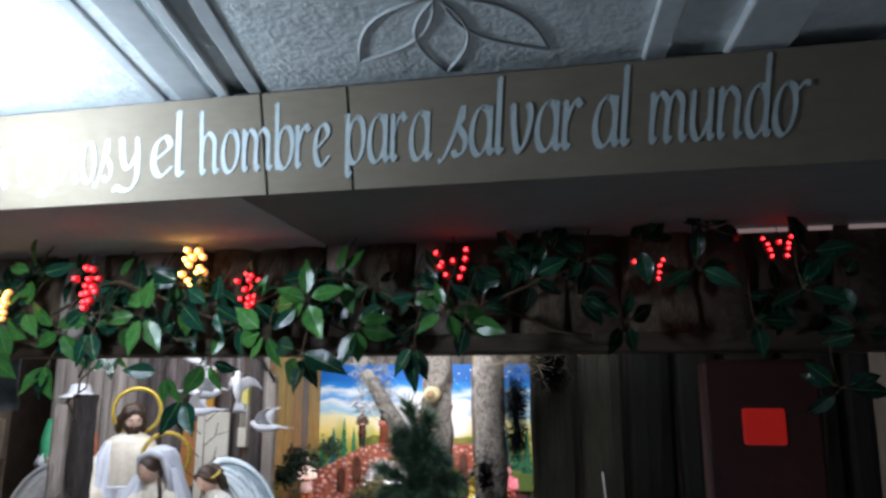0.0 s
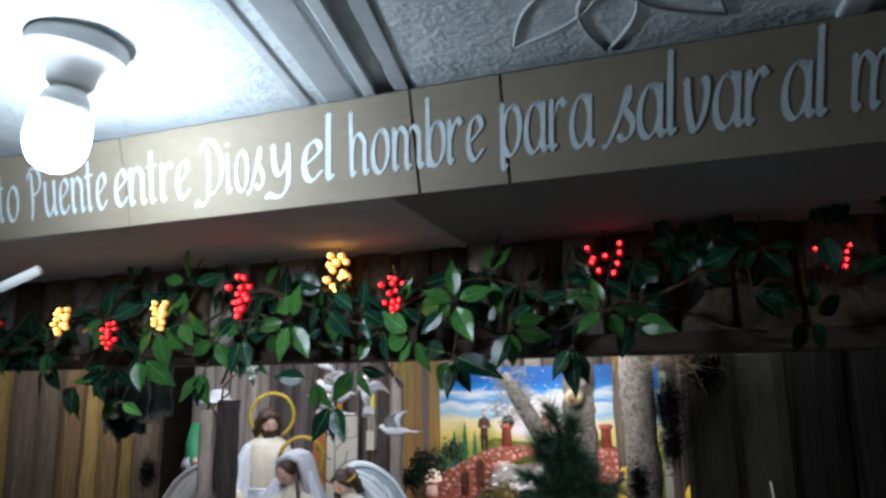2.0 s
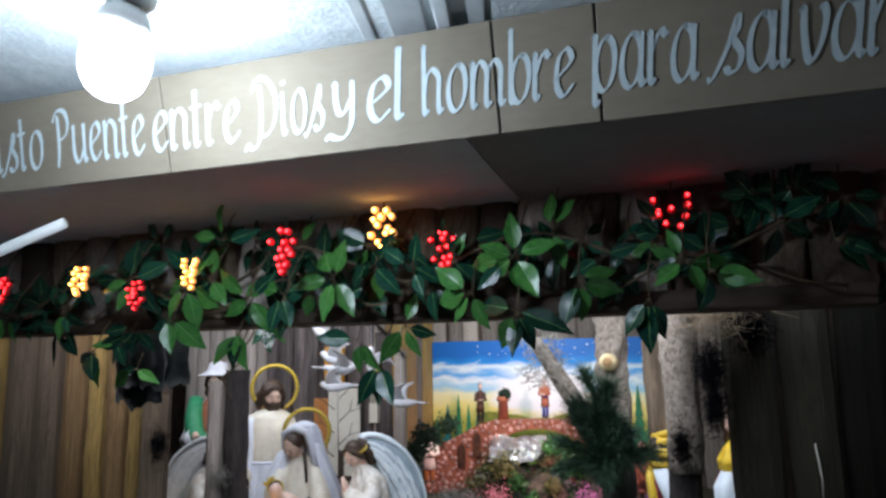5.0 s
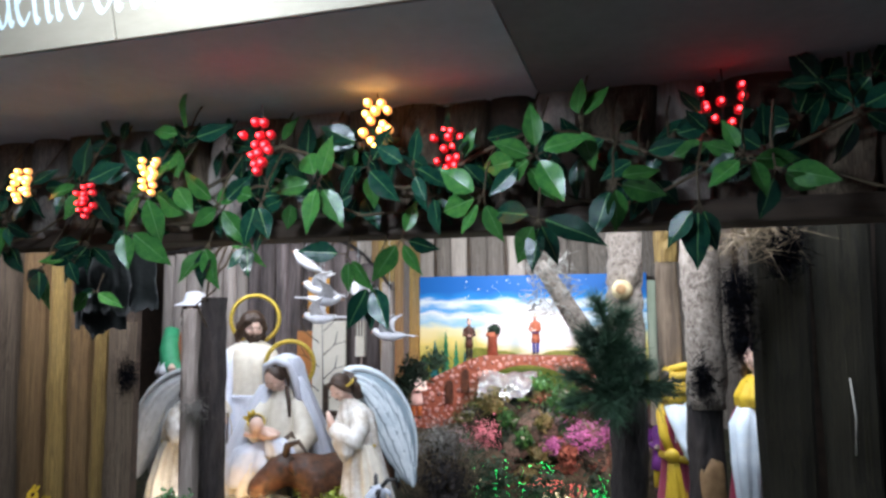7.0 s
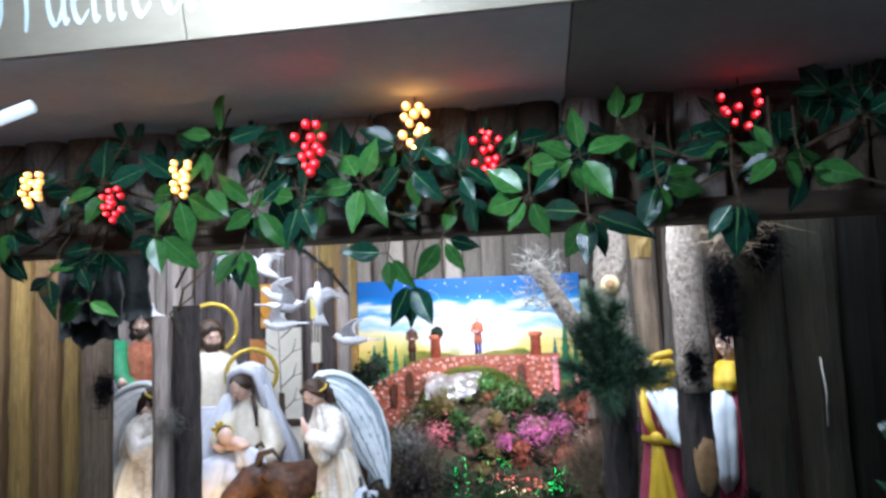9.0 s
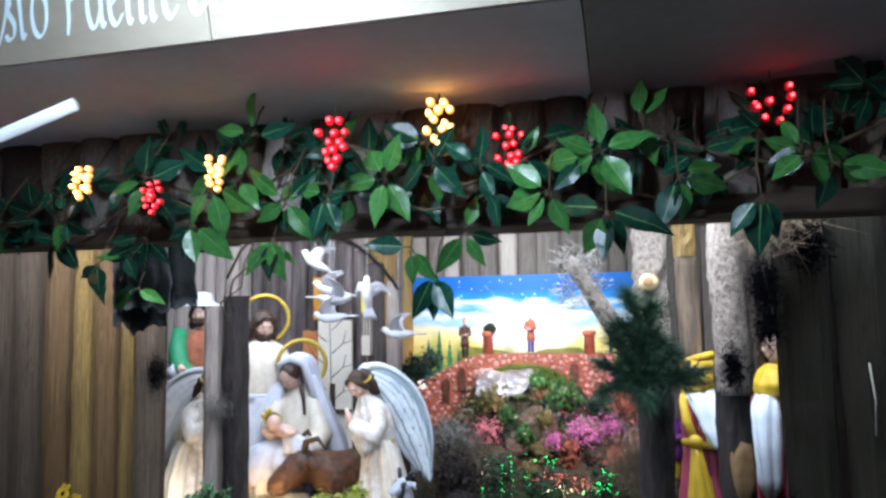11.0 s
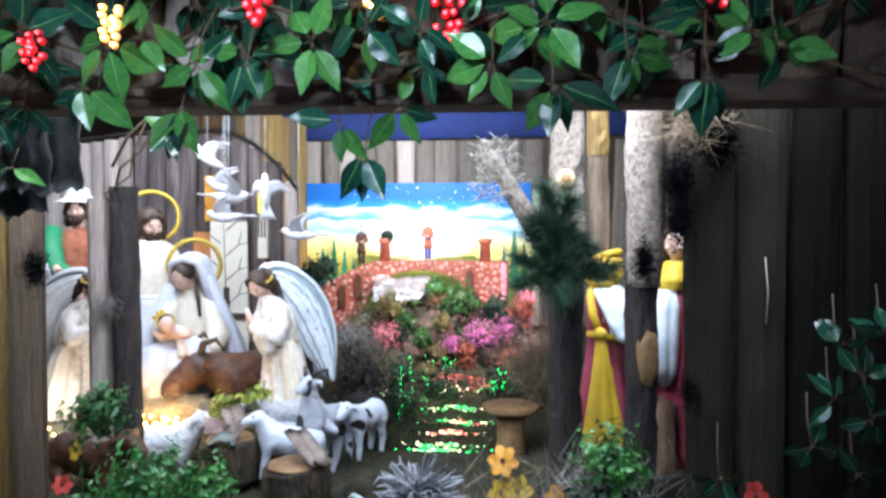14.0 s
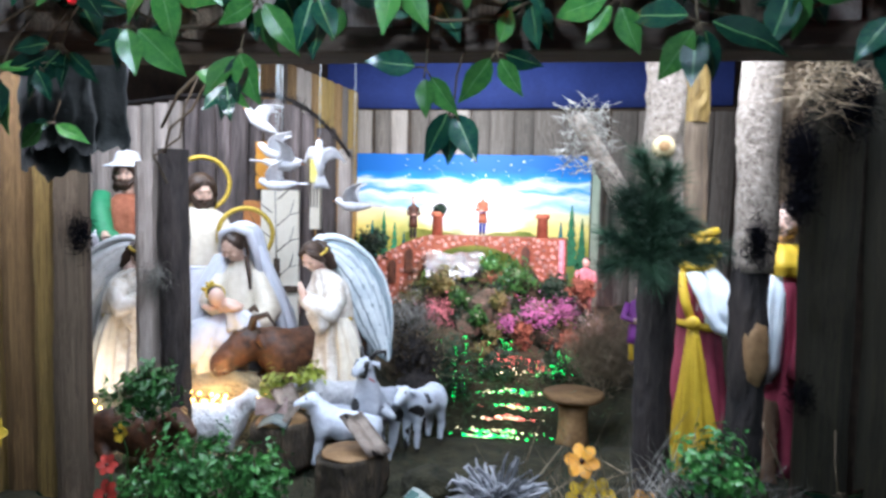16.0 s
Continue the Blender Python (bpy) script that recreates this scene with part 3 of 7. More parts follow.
# only dark wood from here, as shade put into the header boards
fence(front, 0.20, 2.2, 1.675, 1.86, 0.366, ["bark_plank", "dark_wood", "dark_wood"], 0.10, 0.02, 17)
fence(front, -1.6, 1.4, 0.0, 0.80, 0.366, ["bark_plank", "grey_plank"], 0.11, 0.02, 10)
part("header", roughen(box((-2.6, 0.345, 1.657), (2.2, 0.415, 1.690), 0.004), 0.003, 9), "dark_wood", front, "dark rough header board over the opening", smooth=False)
# the boards at both sides of the opening stand further in
fence(front, -1.178, -1.106, 0.78, 1.518, 0.797, ["bark_plank"], 0.08, 0.028, 6)
fence(front, -1.46, -1.178, 0.78, 2.10, 0.805, ["golden_plank", "golden_plank", "warm_plank"], 0.085, 0.03, 5)
fence(front, -1.79, -1.46, 0.78, 2.10, 0.805, ["warm_plank", "golden_plank", "grey_plank", "bark_plank"], 0.11, 0.022, 3)
fence(front, -2.06, -1.79, 0.78, 1.30, 0.805, ["bark_plank", "warm_plank"], 0.11, 0.022, 4)
fence(front, -2.06, -1.79, 1.51, 2.10, 0.805, ["bark_plank"], 0.11, 0.022, 14)
fence(front, -2.6, -2.06, 0.78, 2.10, 0.805, ["bark_plank", "grey_plank"], 0.11, 0.022, 15)
# the fall of light to the right is put into the board colours
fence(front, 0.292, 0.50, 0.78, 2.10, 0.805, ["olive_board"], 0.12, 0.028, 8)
fence(front, 0.50, 2.2, 0.78, 2.10, 0.805, ["shaded_board"], 0.11, 0.022, 16)


def lattice_window():
    win = thing("window_1", "small dark wooden lattice window with pale panes", "window", (-2.06, 0.80, 1.30), kind="structure")
    for k in range(3):
        for i in range(2):
            part("pane", box((0.02 + 0.085 * k, 0.004, 0.015 + 0.095 * i), (0.09 + 0.085 * k, 0.008, 0.10 + 0.095 * i)), "paper_pane", win, smooth=False)
    for x in (0.0, 0.085, 0.17, 0.25):
        part("window_frame", box((x, -0.012, 0.0), (x + 0.02, 0.004, 0.21), 0.002), "dark_wood", win, smooth=False)
    for z in (0.0, 0.095, 0.19):
        part("window_frame", box((0.0, -0.010, z), (0.27, 0.003, z + 0.02), 0.002), "dark_wood", win, smooth=False)


lattice_window()

# ---- the cabin behind ----
back = thing("wall_back", "plank wall behind the painted landscape", "wall", kind="structure")
part("backing", box((-2.3, 3.56, 0.5), (1.5, 3.60, 2.5)), "dark_wood", back, smooth=False)
fence(back, -1.9, 1.2, 0.6, 2.005, 3.555, ["grey_plank", "grey_plank", "pale_wood", "grey_plank", "bark_plank"], 0.14, 0.02, 11)
side = thing("wall_cabin_west", "plank side wall of the display", "wall", kind="structure")
part("backing", box((-2.34, 0.41, 0.5), (-2.3, 3.56, 2.5)), "dark_wood", side, smooth=False)
fence(side, 0.95, 2.45, 0.6, 2.10, 0.0, ["golden_plank", "grey_plank", "pale_wood", "warm_plank"], 0.09, 0.02, 12, turn=83.5, origin=(-1.55, 1.10, 0))
side = thing("wall_cabin_east", "plank side wall of the display", "wall", kind="structure")
part("backing", box((1.5, 0.41, 0.5), (1.54, 3.56, 2.5)), "dark_wood", side, smooth=False)
fence(side, 0.0, 3.0, 0.6, 2.2, 0.0, ["grey_plank", "bark_plank"], 0.13, 0.02, 13, turn=-90, origin=(1.0, 3.54, 0))
tagged(finish("ceiling_cabin", box((-2.3, 0.40, 2.42), (1.5, 3.6, 2.5)), "dark_wood", smooth=False), "dark boards over the display", "ceiling", kind="structure")


def cloth_strip():
    bm = bmesh.new()
    n, rows = 40, []
    for i in range(n + 1):
        u = i / n
        x = -1.45 + 2.3 * u
        sag = 0.03 * math.sin(math.pi * u)
        rows.append([bm.verts.new((x, 3.49 + 0.012 * math.sin(9 * u), z)) for z in (2.015 - 0.4 * sag + 0.02 * u, 2.12, 2.40)] + [bm.verts.new((x, 3.52 + 0.012 * math.sin(9 * u), z)) for z in (2.40, 2.015 - 0.4 * sag + 0.02 * u)])
    for a, b in zip(rows, rows[1:]):
        for k in range(5):
            bm.faces.new((a[k], a[(k + 1) % 5], b[(k + 1) % 5], b[k]))
    tagged(finish("blue_cloth", bm, "blue"), "dark blue cloth strip hung above the planks", "cloth")


cloth_strip()


def painting_material():
    m, tree, b = material("painted_sky", 0.55)
    n, link = tree.nodes.new, tree.links.new
    co = n("ShaderNodeTexCoord")
    sep = n("ShaderNodeSeparateXYZ")
    link(co.outputs["Object"], sep.inputs[0])
    noisy = n("ShaderNodeTexNoise")
    mp = n("ShaderNodeMapping")
    mp.inputs["Scale"].default_value = (2.6, 1, 8.0)
    link(co.outputs["Object"], mp.inputs[0])
    link(mp.outputs[0], noisy.inputs["Vector"])
    noisy.inputs["Scale"].default_value, noisy.inputs["Detail"].default_value = 1.6, 7
    wob = n("ShaderNodeMath")
    wob.operation = "MULTIPLY_ADD"
    wob.inputs[1].default_value = 0.16
    link(noisy.outputs[0], wob.inputs[0])
    link(sep.outputs["Z"], wob.inputs[2])
    ramp = n("ShaderNodeValToRGB")
    stops = ((0.0, (0.10, 0.20, 0.03)), (0.30, (0.45, 0.45, 0.06)), (0.45, (0.84, 0.74, 0.22)), (0.60, (0.86, 0.84, 0.50)), (0.67, (0.32, 0.62, 0.80)), (0.735, (0.85, 0.92, 0.94)), (0.785, (0.08, 0.38, 0.80)), (0.85, (0.80, 0.89, 0.93)), (0.91, (0.02, 0.27, 0.72)), (1.0, (0.008, 0.14, 0.52)))
    els = ramp.color_ramp.elements
    els[0].position, els[0].color = stops[0][0], (*stops[0][1], 1)
    els[1].position, els[1].color = 1.0, (*stops[-1][1], 1)
    for p, c in stops[1:-1]:
        els.new(p).color = (*c, 1)
    fit_ = n("ShaderNodeMapRange")
    fit_.inputs["From Min"].default_value, fit_.inputs["From Max"].default_value = 0.14, 0.74
    link(wob.outputs[0], fit_.inputs[0])
    link(fit_.outputs[0], ramp.inputs[0])
    # the white cloud bank and the moon disc
    def blob(cx, cz, rx, rz, soft, wobble):
        d = n("ShaderNodeVectorMath")
        d.operation = "MULTIPLY_ADD"
        d.inputs[1].default_value, d.inputs[2].default_value = (1 / rx, 0, 1 / rz), (-cx / rx, 0, -cz / rz)
        link(co.outputs["Object"], d.inputs[0])
        ln = n("ShaderNodeVectorMath")
        ln.operation = "LENGTH"
        link(d.outputs[0], ln.inputs[0])
        ad = n("ShaderNodeMath")
        ad.operation = "MULTIPLY_ADD"
        ad.inputs[1].default_value = wobble
        link(noisy.outputs[0], ad.inputs[0])
        link(ln.outputs["Value"], ad.inputs[2])
        mr = n("ShaderNodeMapRange")
        mr.inputs["From Min"].default_value, mr.inputs["From Max"].default_value = 1 + wobble / 2, 1 + wobble / 2 - soft
        link(ad.outputs[0], mr.inputs[0])
        return mr
    colour = ramp.outputs[0]
    for args, c in (((0.70, 0.43, 0.36, 0.17, 0.35, 1.1), (0.92, 0.93, 0.92)), ((0.62, 0.46, 0.085, 0.085, 0.12, 0.0), (0.96, 0.97, 0.95))):
        mask, mix = blob(*args), n("ShaderNodeMix")
        mix.data_type = "RGBA"
        mix.inputs["B"].default_value = (*c, 1)
        link(mask.outputs[0], mix.inputs["Factor"])
        link(colour, mix.inputs["A"])
        colour = mix.outputs["Result"]
    link(colour, b.inputs["Base Color"])
    return m


def painting():
    art = thing("landscape_painting", "bright painted sky at dawn with moon, clouds and pine trees", "painting", (-1.26, 3.47, 1.0))
    part("canvas", box((0, 0.0, 0), (1.36, 0.02, 0.745), 0.002), painting_material(), art, "painted sky with a white cloud bank", smooth=False)
    r = random.Random(4)
    bm = bmesh.new()
    for _ in range(46):
        x, z = r.uniform(0.25, 1.3), 0.58 + 0.14 * r.random() ** 0.8
        s = r.uniform(0.002, 0.005)
        add_box(bm, (x - s, -0.002, z - s), (x + s, -0.0005, z + s))
    tagged(part("star", bm, "white_paint", art, smooth=False), "small white painted stars", kind="stuff")
    trees = {"painted_tree_teal": (0.02, 0.20, 0.20), "painted_tree_green": (0.03, 0.22, 0.09)}
    for name, c in trees.items():
        M[name] = mottled(name, tuple(v * 0.6 for v in c), tuple(v * 1.3 for v in c), 30, rough=0.7)
    for x, h, w in ((0.03, 0.28, 0.09), (0.10, 0.36, 0.085), (0.17, 0.42, 0.08), (0.235, 0.36, 0.075), (0.29, 0.30, 0.06), (0.36, 0.28, 0.05), (1.12, 0.28, 0.05), (1.2, 0.38, 0.07), (1.26, 0.47, 0.1), (1.32, 0.40, 0.08)):
        bm = bmesh.new()
        for k in range(6):
            z0, z1 = h * (0.25 + k * 0.12), h * (0.25 + k * 0.12 + 0.22)
            ww = w * (1 - k / 6.5)
            f = [bm.verts.new(p) for p in ((x - ww / 2, -0.0035 - 0.0002 * k, z0), (x + ww / 2, -0.0035 - 0.0002 * k, z0), (x, -0.0035 - 0.0002 * k, min(h, z1)))]
            bm.faces.new(f)
        part("painted_pine", bm, r.choice(list(trees)), art, smooth=False)
    bm = bmesh.new()
    v = [bm.verts.new((0.3 + 0.06 * i, -0.003, 0.285 + 0.025 * math.sin(i * 0.75) + 0.01 * math.sin(i * 1.7))) for i in range(14)]
    v += [bm.verts.new((0.3 + 0.06 * i, -0.003, 0.1)) for i in range(13, -1, -1)]
    bm.faces.new(v)
    part("painted_hill", bm, "lime", art, smooth=False)


painting()
slat = thing("garden_board", "pale green weathered board beside the painting", "board", (0.125, 3.40, 0.9))
part("board", box((-0.022, 0, 0), (0.022, 0.02, 0.80), 0.002), "pale_green", slat, smooth=False)

# ground of the display: one sheet of moss and soil with the raised crib floor and the stream bed
def ground():
    bm = bmesh.new()
    nx, ny = 90, 80
    grid = []
    for j in range(ny + 1):
        y = 0.40 + 3.06 * j / ny
        row = []
        for i in range(nx + 1):
            x = -2.3 + 3.8 * i / nx
            z = ground_z(x, y) + 0.014 * noise.noise((x * 14, y * 14, 0)) + 0.02 * noise.noise((x * 5, y * 5, 3))
            row.append(bm.verts.new((x, y, z)))
        grid.append(row)
    for j in range(ny):
        for i in range(nx):
            bm.faces.new((grid[j][i], grid[j][i + 1], grid[j + 1][i + 1], grid[j + 1][i]))
    return tagged(finish("ground", bm, "moss"), "mossy brown earth floor of the display", "ground", kind="structure")


def ease(a, b, v):
    u = min(1, max(0, (v - a) / (b - a)))
    return u * u * (3 - 2 * u)


def ground_z(x, y):
    z = 0.845 - 0.02 * ease(0.45, 0.9, y)
    z += 0.09 * ease(-0.55, -0.72, x) * ease(1.08, 1.2, y) * (1 - ease(2.2, 2.5, y))
    dip = ease(-0.62, -0.48, x) * (1 - ease(0.08, 0.18, x))
    z -= 0.15 * dip * ease(1.3, 1.6, y) * (1 - ease(1.75, 2.5, y))
    z += 0.07 * ease(2.2, 2.7, y)
    z += 0.20 * math.exp(-(((x + 0.42) / 0.40) ** 2 + ((y - 2.85) / 0.26) ** 2))
    return z


ground()

# ---- statues: one plain mesh each ----


def statue(name, label, where, turn, build, mats, category="statue"):
    bm = bmesh.new()
    build(bm)
    ob = finish(name, bm, mats)
    ob.matrix_basis = pose(*where, 0, 0, turn)
    return tagged(ob, label, category)


def add_head(bm, c, r, skin, hair, look_down=0.0, beard=False, long_hair=True, yaw=0.0, cap=True):
    """A carved head that faces -y, turned by yaw (positive: towards +x) and bent down."""
    c = Vector(c)
    tilt = Matrix.Rotation(radians(yaw), 4, "Z") @ Matrix.Rotation(radians(look_down), 4, "X")
    put = lambda v: c + (tilt @ Vector(v)) * r
    ball = lambda v, size, mat, seg=10: add_ball(bm, put(v), tuple(q * r for q in size), mat, seg, tilt)
    ball((0, 0, 0.05), (0.72, 0.82, 0.98), skin, 18)
    jaw = 0.52 if beard else 0.42
    ball((0, -0.22, -0.42), (jaw, 0.54, 0.48), skin, 14)
    ball((0, -0.82, -0.10), (0.11, 0.16, 0.24), skin, 8)
    ball((0, -0.72, 0.30), (0.40, 0.10, 0.10), skin, 8)
    for s in (-1, 1):
        ball((0.36 * s, -0.62, -0.16), (0.20, 0.16, 0.18), skin, 8)
        ball((0.27 * s, -0.73, 0.12), (0.12, 0.06, 0.026), hair, 8)
        if beard:
            ball((0.28 * s, -0.76, 0.27), (0.18, 0.06, 0.030), hair, 8)
    if not cap:
        ball((0, 0.14, 0.24), (0.80, 0.82, 0.90), hair, 16)
    if cap:
        ball((0, 0.18, 0.34), (0.94, 0.90, 0.88) if beard else (0.84, 0.86, 0.86), hair, 16)
        for s in (-1, 1):
            add_tube(bm, [put((0.10 * s, -0.50, 0.92)), put((0.52 * s, -0.42, 0.62)), put((0.74 * s, -0.16, 0.15)), put((0.78 * s, 0.10, -0.3))], [0.12 * r, 0.24 * r, 0.26 * r, 0.2 * r], 8, hair)
    if long_hair:
        for s in (-1, 1):
            for k in range(3):
                y = -0.06 + 0.30 * k
                add_tube(bm, [put((0.62 * s, y - 0.1, 0.3)), put((0.84 * s, y, -0.15)), put((0.74 * s, y + 0.1, -0.55)), put((0.92 * s, y + 0.12, -0.95)), put((0.80 * s, y + 0.15, -1.35))], [0.22 * r, 0.28 * r, 0.24 * r, 0.24 * r, 0.10 * r], 8, hair)
    if beard:
        ball((0, -0.42, -0.74), (0.50, 0.42, 0.42), hair, 14)
        for s in (-1, 1):
            add_tube(bm, [put((0.62 * s, -0.20, 0.0)), put((0.56 * s, -0.42, -0.42)), put((0.30 * s, -0.66, -0.72)), put((0.08 * s, -0.62, -1.15))], [0.12 * r, 0.20 * r, 0.22 * r, 0.10 * r], 8, hair)
            add_tube(bm, [put((0.04 * s, -0.84, -0.34)), put((0.22 * s, -0.76, -0.40)), put((0.34 * s, -0.62, -0.55))], [0.07 * r, 0.08 * r, 0.05 * r], 6, hair)
    else:
        ball((0, -0.77, -0.46), (0.13, 0.06, 0.035), hair, 8)
    add_tube(bm, [put((0, 0.1, -0.6)), put((0, 0.25, -1.5))], [0.45 * r, 0.5 * r], 10, skin)


def add_drape(bm, rings, seg=56, mat=0, folds=9, amp=0.1, seed=0.0, sharp=0.6):
    """Carved cloth: a skin over rings (x, y, z, rx, ry) with pleats that wander, fork and deepen towards the first ring."""
    rows, n = [], len(rings)
    fine = []
    for (a, b) in zip(rings, rings[1:]):
        for k in range(4):
            fine.append(tuple(p + (q - p) * k / 4 for p, q in zip(a, b)))
    fine.append(rings[-1])
    for k, (x, y, z, rx, ry) in enumerate(fine):
        v = k / (len(fine) - 1)
        row = []
        for i in range(seg):
            a = 2 * math.pi * i / seg
            ph = folds * a + 1.6 * noise.noise((math.cos(a) * 1.3 + seed, math.sin(a) * 1.3, v * 2.2)) + 0.8 * v
            w = 1 - 2 * abs(math.sin(ph / 2)) ** sharp if sharp else math.sin(ph)
            depth = amp * (0.35 + 0.65 * (1 - v)) * (1.25 + 0.9 * noise.noise((math.cos(a) * 2 + seed, math.sin(a) * 2, 5)))
            g = 1 - depth * (w + 0.3)
            row.append(bm.verts.new((x + rx * g * math.cos(a), y + ry * g * math.sin(a), z)))
        rows.append(row)
    for a, b in zip(rows, rows[1:]):
        for i in range(seg):
            bm.faces.new((a[i], a[(i + 1) % seg], b[(i + 1) % seg], b[i])).material_index = mat
    for row in (rows[0], rows[-1]):
        bm.faces.new(row).material_index = mat


def add_arm(bm, shoulder, elbow, wrist, sleeve, skin, r=0.026):
    add_tube(bm, [shoulder, tuple((a + b) / 2 for a, b in zip(shoulder, elbow)), elbow, tuple((a + b) / 2 for a, b in zip(elbow, wrist)), wrist], [r, r * 1.1, r * 1.15, r * 1.2, r * 1.3], 10, sleeve)
    w, e = Vector(wrist), Vector(elbow)
    d = (w - e).normalized()
    add_ball(bm, w + d * 0.016, (0.013, 0.016, 0.018), skin, 8)
    for k in (-1, 0, 1):
        add_tube(bm, [w + d * 0.02 + Vector((0.006 * k, 0, 0)), w + d * 0.045 + Vector((0.004 * k, 0, -0.004))], 0.0042, 5, skin)


def add_wing(bm, mat, rim_mat, back_mat, away=0.0):
    """A raised wing that faces -y: a solid crescent under shingled rows of long feathers, with a smooth rolled leading edge."""
    outer = [(-0.065, 0.425), (-0.045, 0.446), (-0.010, 0.447), (0.040, 0.428), (0.090, 0.386), (0.126, 0.330), (0.147, 0.262), (0.153, 0.200), (0.149, 0.140), (0.140, 0.080)]
    inner = [(-0.030, 0.365), (-0.010, 0.350), (0.008, 0.322), (0.018, 0.288), (0.028, 0.250), (0.042, 0.212), (0.062, 0.176), (0.085, 0.144), (0.110, 0.112), (0.137, 0.080)]

    def at(u, w, lift=0.0):
        f = min(8.999, max(0, u * 9))
        i = int(f)
        p = [a + (b - a) * (f - i) for a, b in zip(outer[i], outer[i + 1])]
        q = [a + (b - a) * (f - i) for a, b in zip(inner[i], inner[i + 1])]
        x, z = p[0] + (q[0] - p[0]) * w, p[1] + (q[1] - p[1]) * w
        return Vector((x, 0.035 + away + 0.16 * x - 0.022 * math.sin(math.pi * w) - lift, z))

    for off in (0.0, -0.007):
        grid = [[bm.verts.new(at(u / 24, w / 6, off)) for w in range(7)] for u in range(25)]
        for a, b in zip(grid, grid[1:]):
            for k in range(6):
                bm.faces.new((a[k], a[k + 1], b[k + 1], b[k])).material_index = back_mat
    # rows from the inner edge outwards; each feather lies over the one further along the wing
    for w0, w1, count, length, width in ((0.94, 1.02, 4, 0.36, 0.0125), (0.76, 0.88, 5, 0.32, 0.0125), (0.58, 0.70, 6, 0.27, 0.0120), (0.41, 0.52, 6, 0.24, 0.0115), (0.25, 0.34, 7, 0.20, 0.0105)):
        for i in range(count):
            u0 = 0.10 + (0.90 - length) * (1 - i / (count - 1))
            rows = []
            for t in (0, 0.12, 0.3, 0.5, 0.7, 0.85, 0.95, 1.0):
                c = at(u0 + length * t, w0 + (w1 - w0) * t, 0.006 + 0.0022 * i - 0.003 * t)
                d = (at(min(1, u0 + length * t + 0.02), w0) - at(u0 + length * t - 0.02, w0)).normalized()
                side = Vector((d.z, 0, -d.x))
                s = width * (0.55 + 0.45 * min(1, t * 3)) * (1 - max(0, (t - 0.72) / 0.28) ** 2 * 0.92)
                rows.append([bm.verts.new(c + side * s * k + Vector((0, 0.0045 * abs(k) ** 2, 0))) for k in (-1, -0.66, 0, 0.66, 1)])
            for j, (a, b) in enumerate(zip(rows, rows[1:])):
                for k in range(4):
                    # rims and tips in the darker back glaze paint shading between the feathers
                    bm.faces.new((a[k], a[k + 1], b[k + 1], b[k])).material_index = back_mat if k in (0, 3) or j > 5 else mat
    add_tube(bm, [at(u / 16, 0.05, 0.004) for u in range(17)], [0.005, 0.009, 0.011, 0.011, 0.010, 0.009, 0.008, 0.007, 0.006, 0.0055, 0.005, 0.0045, 0.004, 0.0035, 0.003, 0.0025, 0.002], 10, mat)


def joseph(bm):
    add_drape(bm, [(0, 0, 0, 0.112, 0.085), (0, 0, 0.10, 0.104, 0.08), (0, 0, 0.22, 0.096, 0.072), (0, 0, 0.34, 0.086, 0.064)], 64, 1, 13, 0.16, 1.3)
    add_drape(bm, [(0, 0, 0.335, 0.086, 0.064), (0, 0, 0.40, 0.094, 0.066), (0, 0, 0.46, 0.097, 0.064), (0, 0, 0.495, 0.082, 0.056), (0, 0, 0.515, 0.052, 0.044), (0, 0, 0.525, 0.030, 0.030)], 56, 0, 8, 0.05, 2.1)
    # mantle over one shoulder, falling at the side
    add_drape(bm, [(-0.075, 0.0, 0.02, 0.05, 0.075), (-0.078, 0.0, 0.18, 0.046, 0.07), (-0.080, 0.0, 0.34, 0.042, 0.066), (-0.075, 0.0, 0.44, 0.036, 0.058), (-0.062, 0.0, 0.495, 0.022, 0.04)], 40, 1, 8, 0.20, 4.2)
    add_drape(bm, [(0.080, 0.0, 0.12, 0.036, 0.062), (0.084, 0.0, 0.30, 0.034, 0.060), (0.078, 0.0, 0.43, 0.032, 0.055), (0.062, 0.0, 0.49, 0.020, 0.04)], 36, 0, 6, 0.14, 6.2)
    add_head(bm, (0.005, -0.020, 0.572), 0.047, 2, 3, 20, beard=True, yaw=20)
    add_arm(bm, (-0.092, -0.01, 0.43), (-0.120, -0.05, 0.33), (-0.085, -0.115, 0.29), 0, 2, 0.030)
    add_arm(bm, (0.090, 0, 0.43), (0.112, -0.05, 0.33), (0.06, -0.10, 0.30), 0, 2, 0.028)
    add_torus(bm, (0.008, 0.045, 0.598), 0.084, 0.0075, (0, 0), 4, 44)
    add_torus(bm, (0, 0, 0.338), 0.080, 0.006, (-90, 0), 1, 30)


statue("joseph_statue", "bearded standing statue in a cream robe with gold halo", (-1.242, 1.53, 0.915), 27, joseph, ["robe", "veil", "skin", "hair", "gold"])


